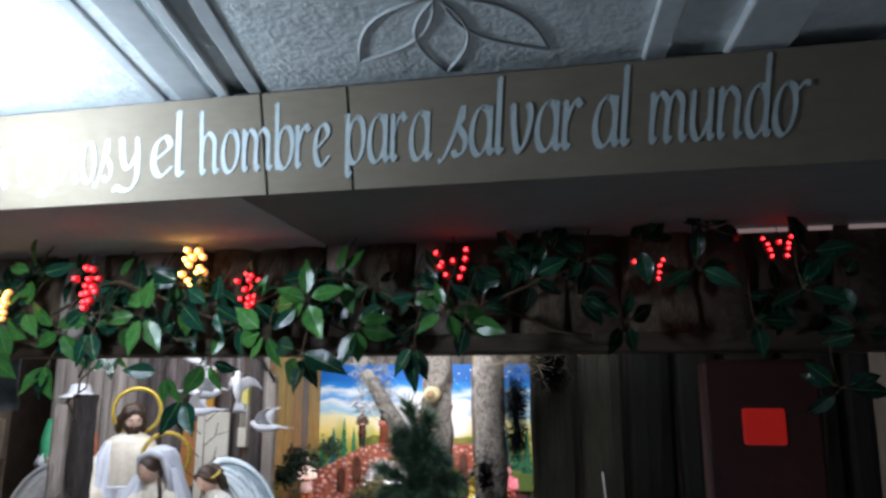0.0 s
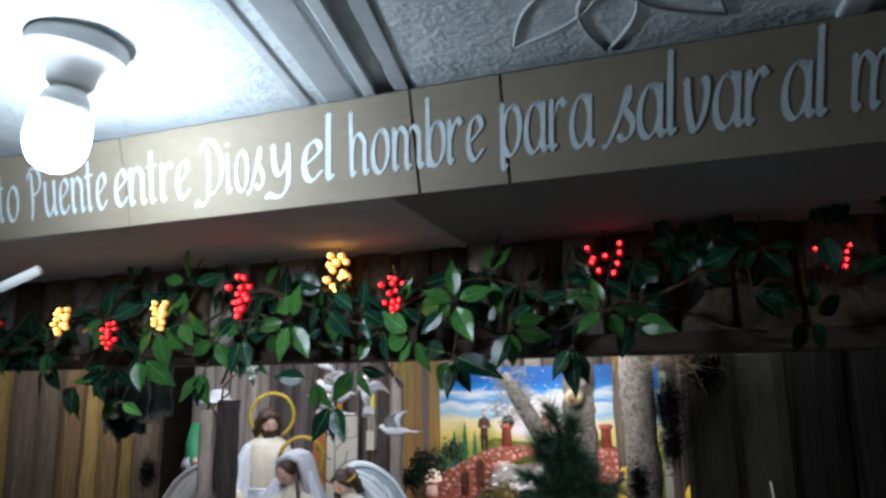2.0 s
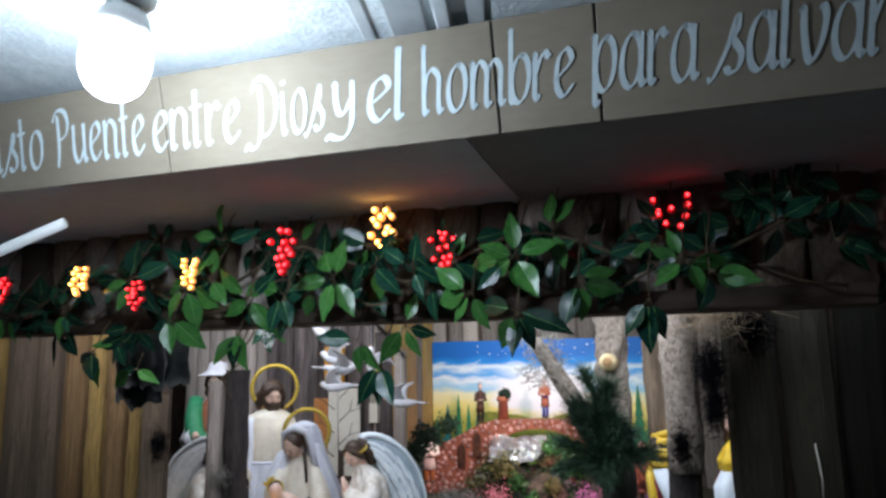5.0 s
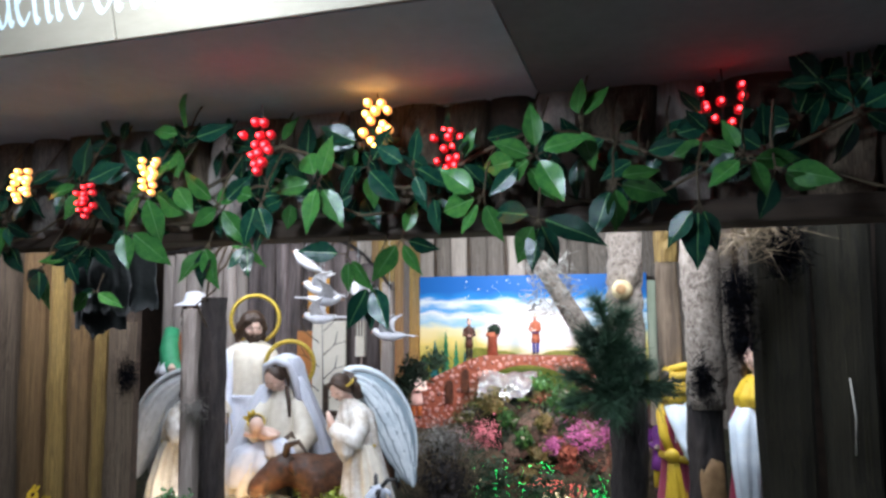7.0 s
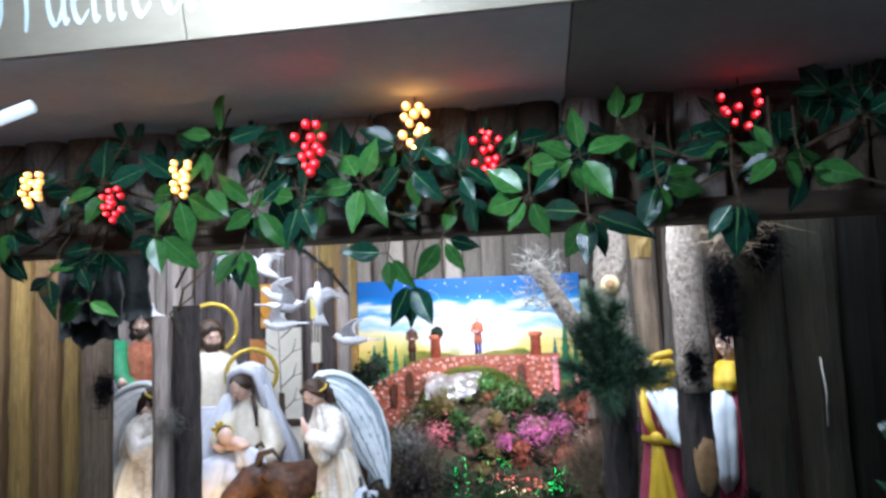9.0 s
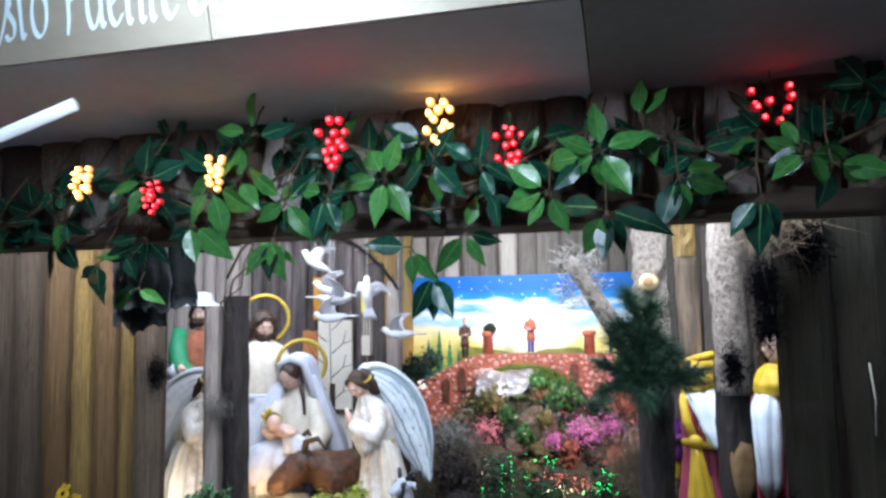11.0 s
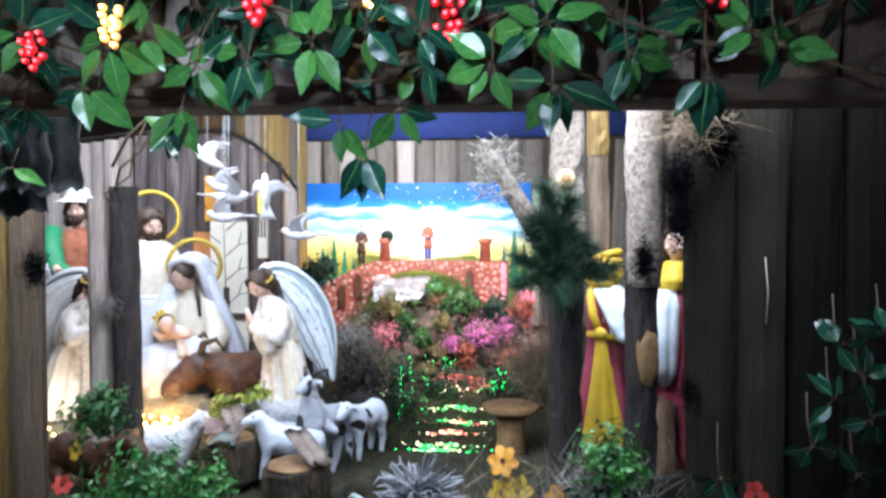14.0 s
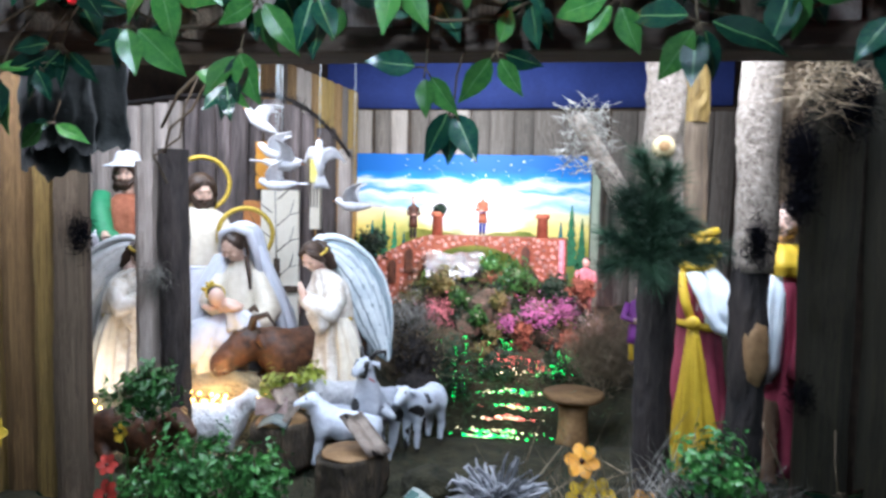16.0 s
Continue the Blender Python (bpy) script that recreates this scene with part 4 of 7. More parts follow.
def mary(bm):
    # seated: wide mantle behind, skirt over the knees, the veil round a bowed head
    add_drape(bm, [(0.0, 0.05, 0, 0.180, 0.10), (0.0, 0.05, 0.10, 0.172, 0.095), (0.005, 0.05, 0.20, 0.146, 0.085), (0.010, 0.045, 0.29, 0.106, 0.070), (0.012, 0.04, 0.36, 0.076, 0.060), (0.012, 0.035, 0.415, 0.062, 0.056), (0.010, 0.028, 0.450, 0.055, 0.052), (0.010, 0.022, 0.472, 0.042, 0.044), (0.010, 0.020, 0.485, 0.014, 0.016)], 72, 1, 11, 0.14, 0.7)
    add_drape(bm, [(-0.118, -0.03, 0, 0.085, 0.075), (-0.120, -0.03, 0.10, 0.080, 0.068), (-0.100, -0.03, 0.20, 0.066, 0.060), (-0.072, -0.015, 0.30, 0.048, 0.048), (-0.046, -0.005, 0.385, 0.026, 0.034)], 48, 1, 8, 0.22, 3.3)
    add_drape(bm, [(0.125, 0.0, 0.03, 0.060, 0.060), (0.118, -0.01, 0.14, 0.054, 0.056), (0.092, -0.005, 0.26, 0.040, 0.048), (0.062, 0.0, 0.36, 0.028, 0.040), (0.044, 0.005, 0.41, 0.018, 0.03)], 40, 1, 7, 0.20, 5.1)
    add_drape(bm, [(0.0, -0.035, 0.12, 0.088, 0.070), (0.0, -0.03, 0.22, 0.070, 0.060), (0.0, -0.025, 0.30, 0.060, 0.052), (0.0, -0.015, 0.345, 0.048, 0.044), (0.0, -0.008, 0.372, 0.030, 0.030)], 48, 0, 8, 0.07, 2.2)
    add_drape(bm, [(-0.075, -0.125, 0, 0.100, 0.080), (-0.070, -0.125, 0.06, 0.088, 0.074), (-0.062, -0.120, 0.12, 0.082, 0.072), (-0.050, -0.105, 0.165, 0.080, 0.072), (-0.035, -0.080, 0.195, 0.070, 0.060), (-0.03, -0.06, 0.21, 0.03, 0.03)], 60, 0, 11, 0.15, 8.4)
    # swaddling cloth over the lap
    add_drape(bm, [(-0.060, -0.135, 0.10, 0.090, 0.052), (-0.055, -0.130, 0.16, 0.092, 0.058), (-0.045, -0.120, 0.205, 0.080, 0.052), (-0.04, -0.11, 0.225, 0.035, 0.03)], 44, 1, 7, 0.22, 9.9)
    add_head(bm, (-0.020, -0.046, 0.408), 0.041, 2, 3, 32, long_hair=False, yaw=-36, cap=False)
    add_tube(bm, [(-0.046, -0.050, 0.436), (-0.022, -0.064, 0.450), (0.010, -0.048, 0.438), (0.020, -0.038, 0.405), (0.024, -0.048, 0.385)], [0.004, 0.005, 0.006, 0.006, 0.005], 8, 3)
    add_tube(bm, [(0.018, -0.055, 0.385), (0.026, -0.070, 0.345), (0.030, -0.080, 0.290)], [0.007, 0.0065, 0.004], 8, 3)
    # the veil's rolled edge round the face
    add_tube(bm, [(-0.052, -0.020, 0.395), (-0.050, -0.040, 0.448), (-0.016, -0.058, 0.468), (0.024, -0.048, 0.452), (0.044, -0.040, 0.395), (0.056, -0.040, 0.330)], [0.010, 0.013, 0.014, 0.014, 0.013, 0.010], 10, 1)
    add_arm(bm, (-0.046, -0.02, 0.335), (-0.080, -0.075, 0.255), (-0.055, -0.130, 0.250), 0, 2, 0.028)
    add_tube(bm, [(0.042, -0.025, 0.335), (0.066, -0.048, 0.275), (0.082, -0.072, 0.222), (0.060, -0.112, 0.198), (0.016, -0.150, 0.205)], [0.026, 0.032, 0.038, 0.034, 0.024], 14, 0)
    add_ball(bm, (0.006, -0.160, 0.212), (0.020, 0.012, 0.011), 2, 8)
    add_torus(bm, (0.016, 0.072, 0.442), 0.081, 0.0075, (0, 0), 4, 44)


statue("mary_statue", "seated statue in white veil and cream robe with gold halo", (-1.066, 1.44, 0.915), 24, mary, ["robe", "veil", "skin", "hair", "gold"])


def child(bm):
    add_ball(bm, (-0.046, -0.004, 0.046), (0.022, 0.023, 0.026), 1, 14)
    add_ball(bm, (-0.050, 0.006, 0.054), (0.023, 0.022, 0.023), 2, 14)
    add_tube(bm, [(-0.034, 0.0, 0.030), (-0.008, -0.006, 0.018), (0.018, -0.008, 0.004)], [0.014, 0.023, 0.022], 12, 1)
    add_drape(bm, [(0.030, -0.010, -0.045, 0.046, 0.030), (0.024, -0.010, -0.015, 0.038, 0.030), (0.010, -0.008, 0.006, 0.028, 0.026)], 36, 0, 6, 0.2, 2.7)
    add_tube(bm, [(-0.018, -0.020, 0.026), (0.004, -0.042, 0.018), (0.026, -0.046, 0.022)], [0.010, 0.009, 0.007], 8, 1)
    add_tube(bm, [(-0.022, 0.012, 0.028), (-0.060, 0.006, 0.012), (-0.082, -0.004, 0.020)], [0.010, 0.009, 0.007], 8, 1)
    for a in (-70, -20, 30):
        d = Vector((math.sin(radians(a)) * 0.6 - 0.4, 0, math.cos(radians(a)))).normalized()
        p = Vector((-0.056, 0.004, 0.058))
        add_tube(bm, [p + d * 0.014, p + d * 0.024, p + d * 0.033], [0.008, 0.007, 0.004], 8, 3)
    add_torus(bm, (-0.050, 0.008, 0.054), 0.024, 0.004, (-30, 20), 3, 18)


statue("child_statue", "small swaddled child figure with gold crown in the seated statue's arms", (-1.014, 1.285, 1.150), 18, child, ["veil", "skin", "hair", "gold"])


def angel(bm, side=1, yaw=-34, wide=1.0):
    # kneeling, hands folded, leaning to -x, with the long wings behind; side -1 is the mirror image
    add_drape(bm, [(0.0, 0, 0, 0.080, 0.072), (0.0, 0, 0.05, 0.076, 0.068), (-0.004, 0, 0.12, 0.064, 0.058), (-0.012, -0.004, 0.20, 0.052, 0.048), (-0.016, -0.006, 0.225, 0.048, 0.046)], 60, 0, 11, 0.17, 1.1)
    add_drape(bm, [(-0.016, -0.006, 0.215, 0.050, 0.048), (-0.026, -0.008, 0.27, 0.053, 0.047), (-0.034, -0.008, 0.31, 0.050, 0.042), (-0.044, -0.008, 0.338, 0.036, 0.034), (-0.055, -0.01, 0.355, 0.020, 0.022)], 56, 0, 10, 0.17, 2.9)
    add_drape(bm, [(0.030, -0.030, 0.0, 0.042, 0.050), (0.024, -0.034, 0.10, 0.038, 0.046), (0.010, -0.034, 0.18, 0.030, 0.038), (0.0, -0.03, 0.225, 0.02, 0.03)], 40, 1, 7, 0.22, 5.5)
    add_torus(bm, (-0.016, -0.006, 0.222), 0.048, 0.005, (-84, 0), 6, 26)
    add_head(bm, (-0.078, -0.018, 0.386), 0.038, 2, 3, 34, yaw=yaw, long_hair=False)
    # hair gathered at the nape, gold band
    add_tube(bm, [(-0.075, 0.004, 0.420), (-0.045, 0.012, 0.408), (-0.030, 0.012, 0.380), (-0.022, 0.008, 0.352)], [0.018, 0.024, 0.022, 0.012], 10, 3)
    add_torus(bm, (-0.076, -0.012, 0.402), 0.0365, 0.0042, (-66, yaw), 6, 26)
    add_tube(bm, [(-0.020, -0.036, 0.318), (-0.016, -0.060, 0.275), (-0.030, -0.074, 0.245), (-0.064, -0.068, 0.258), (-0.092, -0.052, 0.276)], [0.026, 0.031, 0.033, 0.031, 0.024], 12, 0)
    add_drape(bm, [(-0.058, -0.070, 0.180, 0.004, 0.004), (-0.056, -0.070, 0.205, 0.022, 0.018), (-0.060, -0.068, 0.24, 0.034, 0.024), (-0.066, -0.066, 0.262, 0.026, 0.02)], 30, 0, 6, 0.2, 7.7)
    add_tube(bm, [(-0.060, 0.03, 0.315), (-0.078, 0.02, 0.270), (-0.098, -0.030, 0.272)], [0.024, 0.027, 0.022], 10, 0)
    for y in (-0.050, -0.038):
        add_tube(bm, [(-0.096, y, 0.276), (-0.106, y + 0.002, 0.300), (-0.112, y + 0.004, 0.322)], [0.012, 0.009, 0.004], 8, 2)
    body = set(bm.verts)
    add_wing(bm, 4, 1, 5)
    far = bmesh.new()
    add_wing(far, 4, 1, 5, 0.05)
    for v in far.verts:
        v.co = Vector((v.co.x * 0.86 - 0.028, v.co.y, v.co.z * 0.97 + 0.008))
    tmp = bpy.data.meshes.new("tmp")
    far.to_mesh(tmp)
    far.free()
    bm.from_mesh(tmp)
    bpy.data.meshes.remove(tmp)
    for v in bm.verts:
        v.co.x *= side if v in body else side * wide


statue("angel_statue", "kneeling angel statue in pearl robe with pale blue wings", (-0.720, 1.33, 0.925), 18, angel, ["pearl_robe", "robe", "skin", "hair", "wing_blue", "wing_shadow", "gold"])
statue("angel_statue", "kneeling angel statue with pearl grey wings behind a wooden post", (-1.400, 1.33, 0.905), 22, lambda bm: angel(bm, -1, -78, 1.06), ["pearl_robe", "robe", "skin", "hair", "silver", "wing_grey", "gold"])


def shepherd(bm):
    add_drape(bm, [(0, 0, 0, 0.075, 0.06), (0, 0, 0.18, 0.066, 0.055), (0, 0, 0.36, 0.06, 0.05), (0, 0, 0.45, 0.072, 0.05), (0, 0, 0.50, 0.03, 0.03)], 48, 0, 9, 0.12, 3.0)
    add_tube(bm, [(-0.070, -0.02, 0.50), (-0.065, -0.05, 0.43), (-0.050, -0.075, 0.37), (0.0, -0.085, 0.33), (0.06, -0.07, 0.30), (0.085, -0.04, 0.22)], [0.026, 0.034, 0.036, 0.034, 0.030, 0.018], 12, 1)
    add_tube(bm, [(-0.045, -0.098, 0.345), (0.0, -0.108, 0.310), (0.055, -0.088, 0.285)], [0.006, 0.008, 0.006], 8, 5)
    add_head(bm, (0.005, -0.015, 0.560), 0.042, 2, 3, 5, beard=True)
    add_drape(bm, [(0.005, 0, 0.588, 0.078, 0.070), (0.005, 0, 0.594, 0.062, 0.058), (0.005, 0, 0.604, 0.044, 0.044), (0.005, 0, 0.636, 0.034, 0.034), (0.005, 0, 0.642, 0.01, 0.01)], 30, 4, 5, 0.05, 1.0)
    add_arm(bm, (-0.06, 0, 0.45), (-0.09, -0.04, 0.34), (-0.04, -0.10, 0.36), 4, 2)
    add_arm(bm, (0.06, 0, 0.45), (0.09, -0.04, 0.34), (0.04, -0.10, 0.33), 0, 2)


statue("shepherd_statue", "standing shepherd statue with brown tunic, green sash and white hat", (-1.535, 1.60, 0.975), 15, shepherd, ["mortar", "green", "skin", "hair", "white_cloth", "lime"])


def king_one(bm):
    add_drape(bm, [(0, 0, 0, 0.082, 0.068), (0, 0, 0.10, 0.074, 0.062), (0, 0, 0.22, 0.058, 0.052), (0, 0, 0.32, 0.046, 0.044), (0, 0, 0.42, 0.052, 0.044), (0, 0, 0.46, 0.03, 0.03)], 60, 0, 11, 0.14, 1.9)
    # the long sash: a knot at the waist and a spreading pleated fall, and a band up to the shoulder
    add_drape(bm, [(0.0, -0.054, 0.02, 0.062, 0.036), (-0.002, -0.050, 0.12, 0.046, 0.032), (-0.008, -0.046, 0.24, 0.026, 0.026), (-0.014, -0.044, 0.335, 0.012, 0.016)], 48, 1, 7, 0.30, 4.4)
    add_ball(bm, (-0.016, -0.056, 0.345), (0.018, 0.013, 0.016), 1, 12)
    add_tube(bm, [(-0.018, -0.052, 0.35), (-0.034, -0.048, 0.39), (-0.040, -0.03, 0.43), (-0.036, -0.01, 0.46)], [0.012, 0.013, 0.014, 0.010], 8, 1, 0.6)
    add_tube(bm, [(-0.046, -0.02, 0.340), (-0.018, -0.050, 0.340), (0.02, -0.052, 0.336), (0.050, -0.02, 0.336)], 0.008, 8, 1)
    # the mantle's hanging fold over the arm
    add_drape(bm, [(0.062, -0.034, 0.318, 0.012, 0.020), (0.046, -0.034, 0.335, 0.034, 0.034), (0.032, -0.026, 0.37, 0.046, 0.046), (0.016, -0.012, 0.415, 0.054, 0.048), (0.0, 0, 0.445, 0.045, 0.042), (0, 0, 0.46, 0.03, 0.03)], 52, 2, 5, 0.26, 6.6)
    add_head(bm, (-0.016, -0.010, 0.490), 0.034, 3, 4, 24, long_hair=False)
    for k in range(6):
        add_torus(bm, (-0.012 + 0.003 * k, 0.002, 0.470 + 0.012 * k), 0.040 - 0.004 * abs(k - 1.5), 0.0105, (-90 + 16 * (-1) ** k, 14 * k), 1, 24)


statue("king_statue", "robed king statue in crimson gown with long yellow sash", (0.160, 0.985, 0.90), -10, king_one, ["crimson", "yellow", "pale_blue", "skin", "hair"]).scale = (0.92, 0.92, 0.97)


def king_two(bm):
    add_drape(bm, [(0, 0, 0, 0.084, 0.07), (0, 0, 0.12, 0.074, 0.062), (0, 0, 0.28, 0.058, 0.05), (0, 0, 0.38, 0.060, 0.05), (0, 0, 0.43, 0.035, 0.035)], 56, 0, 11, 0.14, 2.4)
    add_drape(bm, [(-0.030, -0.050, 0.175, 0.004, 0.004), (-0.028, -0.050, 0.215, 0.024, 0.022), (-0.030, -0.046, 0.29, 0.030, 0.030), (-0.030, -0.030, 0.37, 0.034, 0.036), (-0.020, -0.01, 0.415, 0.022, 0.03)], 40, 2, 5, 0.2, 8.2)
    add_tube(bm, [(0.045, -0.02, 0.39), (0.052, -0.04, 0.32), (0.040, -0.06, 0.25), (0.020, -0.07, 0.20)], [0.022, 0.026, 0.026, 0.018], 12, 0)
    add_drape(bm, [(0.062, 0.03, 0.0, 0.036, 0.05), (0.062, 0.03, 0.2, 0.034, 0.05), (0.05, 0.02, 0.40, 0.02, 0.03)], 30, 5, 5, 0.14, 9.1)
    add_drape(bm, [(0, -0.006, 0.405, 0.050, 0.046), (0, -0.008, 0.428, 0.052, 0.050), (0, -0.004, 0.455, 0.040, 0.040), (0, 0, 0.470, 0.026, 0.028)], 40, 1, 9, 0.10, 5.0)
    add_head(bm, (-0.002, -0.010, 0.512), 0.040, 3, 4, 4, yaw=-24)


statue("king_statue", "robed king statue in red with yellow collar and pale blue mantle", (0.325, 1.0, 0.93), -8, king_two, ["crimson", "yellow", "pale_blue", "skin", "hair", "royal"])


def small_figure(bm):
    for s in (-1, 1):
        add_tube(bm, [(0.013 * s, 0, 0.0), (0.014 * s, 0.002, 0.05), (0.011 * s, 0, 0.10)], [0.011, 0.012, 0.015], 8, 0)
        add_ball(bm, (0.014 * s, -0.008, 0.005), (0.010, 0.018, 0.007), 3, 8)
    add_rings(bm, [(0, 0, 0.058, 0.031, 0.026), (0, 0, 0.085, 0.028, 0.023), (0, 0, 0.115, 0.024, 0.02), (0, 0, 0.15, 0.031, 0.02), (0, 0, 0.166, 0.024, 0.017), (0, 0, 0.175, 0.010, 0.010)], 20, 1, 7, 0.10)
    add_torus(bm, (0, 0, 0.112), 0.023, 0.003, (-90, 0), 0, 16)
    add_ball(bm, (0, -0.003, 0.193), (0.0145, 0.016, 0.019), 2, 10)
    add_ball(bm, (0, 0.004, 0.200), (0.0155, 0.015, 0.017), 3, 10)
    for s in (-1, 1):
        add_tube(bm, [(0.029 * s, 0, 0.16), (0.040 * s, -0.012, 0.125), (0.012 * s, -0.034, 0.12)], [0.010, 0.010, 0.007], 8, 1)
        add_ball(bm, (0.008 * s, -0.037, 0.121), 0.007, 2, 6)


for spec in (("small standing figure in a hooded brown robe on the bridge", (-0.84, 3.06, 1.275), 20, ["dark_bark", "oxhide", "skin", "oxhide"]), ("small standing figure in dark red jacket on the bridge", (-0.475, 3.06, 1.305), -10, ["royal", "mortar", "skin", "hair"])):
    statue("figurine", spec[0], spec[1], spec[2], small_figure, spec[3], "figurine").scale = (0.75, 0.75, 1.02)
# the pink figure is made up, in place of a glowing pink shape
for spec in (("small pink robed figure standing in for a glowing pink shape beside the garden", (0.035, 2.66, 0.985), -15, ["pink", "pink", "skin", "hair"]), ("small purple robed figure with yellow shawl", (0.13, 1.62, 0.99), -10, ["yellow", "purple", "skin", "hair"]), ("small orange figure kneeling beside the bridge ramp", (-1.03, 2.72, 1.0), 20, ["ochre", "robe", "skin", "hair"])):
    statue("figurine", spec[0], spec[1], spec[2], small_figure, spec[3], "figurine").scale = (1.15, 1.15, 1.15)


def blend(balls, fine):
    """A smooth skin over balls (x, y, z, radius) that flow into one another."""
    data = bpy.data.metaballs.new("blend")
    data.resolution = data.render_resolution = fine
    data.threshold = 0.6
    for x, y, z, r in balls:
        e = data.elements.new()
        e.co, e.radius = (x, y, z), r / 0.575
    probe = new("blend", data)
    bpy.context.view_layer.update()
    me = bpy.data.meshes.new_from_object(probe.evaluated_get(bpy.context.evaluated_depsgraph_get()))
    bpy.data.objects.remove(probe)
    bpy.data.metaballs.remove(data)
    return me


def chain(a, b, r0, r1, n=6):
    return [(*[p + (q - p) * i / n for p, q in zip(a, b)], r0 + (r1 - r0) * i / n) for i in range(n + 1)]


def beast(bm, size=1.0, horns=0.0, tail=0.05, leg=0.07, neck=0.07, lying=False, short=1.0, patches=0.0, seed=1, ears=0.035, skull=1.0):
    """A four-legged animal that looks towards -x."""
    h = 0.022 if lying else leg
    balls = chain((0.068, 0, h + 0.030), (-0.055, 0, h + 0.030), 0.029, 0.028, 7)
    balls += [(0.07, 0, h + 0.036, 0.030), (-0.062, 0, h + 0.032, 0.031), (0.0, 0, h + 0.018, 0.028)]
    hd = Vector((-0.112, 0, h + 0.046 + neck))
    balls += chain((-0.066, 0, h + 0.040), tuple(hd + Vector((0.012, 0, -0.004))), 0.024, 0.0145)
    balls += chain(tuple(hd + Vector((0.008, 0, 0.002))), tuple(hd + Vector((-0.034 * skull, 0, -0.018 * skull))), 0.0165 * skull ** 0.8, 0.0090 * skull ** 1.45, 6)
    for s in (-1, 1):
        balls += [(0.066, 0.017 * s, h + 0.018, 0.021), (-0.060, 0.016 * s, h + 0.016, 0.019)]
        if lying:
            balls += chain((0.06, 0.026 * s, h + 0.004), (0.025, 0.040 * s, 0.008), 0.014, 0.008) + chain((-0.06, 0.02 * s, h), (-0.10, 0.024 * s, 0.008), 0.013, 0.008)
        else:
            balls += chain((0.066, 0.018 * s, h + 0.012), (0.078, 0.019 * s, h * 0.5), 0.015, 0.0088) + chain((0.078, 0.019 * s, h * 0.5), (0.070, 0.019 * s, 0.006), 0.0085, 0.0072)
            balls += chain((-0.060, 0.016 * s, h + 0.010), (-0.062, 0.017 * s, 0.006), 0.014, 0.0070, 9)
    balls += chain((0.092, 0, h + 0.040), (0.104, 0, h + 0.040 - tail), 0.007, 0.005)
    me = blend(balls, 0.0055)
    bm.from_mesh(me)
    bpy.data.meshes.remove(me)
    for f in bm.faces:
        c = f.calc_center_median()
        f.material_index = 1 if (c.z < 0.010 and not lying) or (patches and noise.noise(c * 22 + Vector((seed, 0, 0))) > 0.62 - patches) else 0
    for s in (-1, 1):
        add_tube(bm, [hd + Vector((0.008, 0.012 * s, 0.010)), hd + Vector((0.014, 0.028 * s, 0.008)), hd + Vector((0.016, ears * s, -0.004))], [0.005, 0.0085, 0.002], 8, 0, 0.45)
        add_ball(bm, hd + Vector((-0.010, 0.0135 * s * skull ** 0.6, 0.007)), 0.0030, 1, 6)
        if horns:
            add_tube(bm, [hd + Vector((0.004, 0.008 * s, 0.012)), hd + Vector((0.010, 0.020 * s, 0.012 + horns * 0.6)), hd + Vector((0.028, 0.034 * s, 0.012 + horns * 0.75)), hd + Vector((0.040, 0.034 * s, 0.012 + horns * 0.3))], [0.006, 0.0055, 0.004, 0.0015], 8, 1)
    add_torus(bm, (-0.086, 0, h + 0.043 + neck * 0.5), 0.0215, 0.0022, (-70, 90), 2, 18)
    bmesh.ops.scale(bm, vec=(size * short, size, size), verts=bm.verts)
    for v in bm.verts:
        v.co += 0.0020 * size * noise.noise_vector(v.co * 60)


def animal(name, label, where, turn, mats, lean=0, **how):
    ob = statue(name, label, where, turn, lambda bm: beast(bm, **how), mats, name.split("_")[0])
    ob.matrix_basis = pose(*where, 0, lean, turn)


animal("ox_statue", "brown lying ox statue with dark horns before the crib", (-0.812, 1.390, 0.945), 38, ["oxhide", "hair", "oxhide"], -6, size=1.9, horns=0.042, neck=0.010, lying=True, short=0.86, patches=0.26, seed=2, skull=1.45, ears=0.050)
animal("goat_statue", "white goat statue with dark collar standing behind a log", (-0.645, 1.045, 0.828), 14, ["goat_glaze", "black", "hair"], 12, size=1.04, horns=0.0, neck=0.024, leg=0.075, short=0.82)
animal("goat_statue", "white spotted goat statue with black curled horns and red collar", (-0.580, 1.09, 0.832), 66, ["goat_glaze", "black", "red"], 18, size=1.12, horns=0.034, neck=0.056, leg=0.10, short=0.72, patches=0.12, seed=4)
animal("cow_statue", "small white cow statue with black patches and dark collar", (-0.462, 1.20, 0.845), 62, ["goat_glaze", "black", "hair"], size=1.0, horns=0.0, neck=0.020, leg=0.085, short=0.72, patches=0.16, seed=7)
animal("sheep_statue", "white woolly sheep statue with brown collar", (-0.985, 1.07, 0.835), 192, ["wool", "black", "oxhide"], 0, size=1.3, neck=0.028, leg=0.03, short=0.78)
animal("lamb_statue", "small white lamb statue lying behind the goats", (-0.66, 1.17, 0.93), 20, ["wool", "black", "oxhide"], size=0.9, neck=0.02, lying=True)
animal("goat_statue", "white goat statue with dark curved horns lying down", (-0.645, 1.13, 0.875), 160, ["goat_glaze", "black", "hair"], size=0.95, horns=0.03, neck=0.03, lying=True)
animal("donkey_statue", "reddish brown donkey statue lying behind the post", (-1.12, 0.98, 0.835), 160, ["oxhide", "hair", "oxhide"], size=1.3, neck=0.03, lying=True)


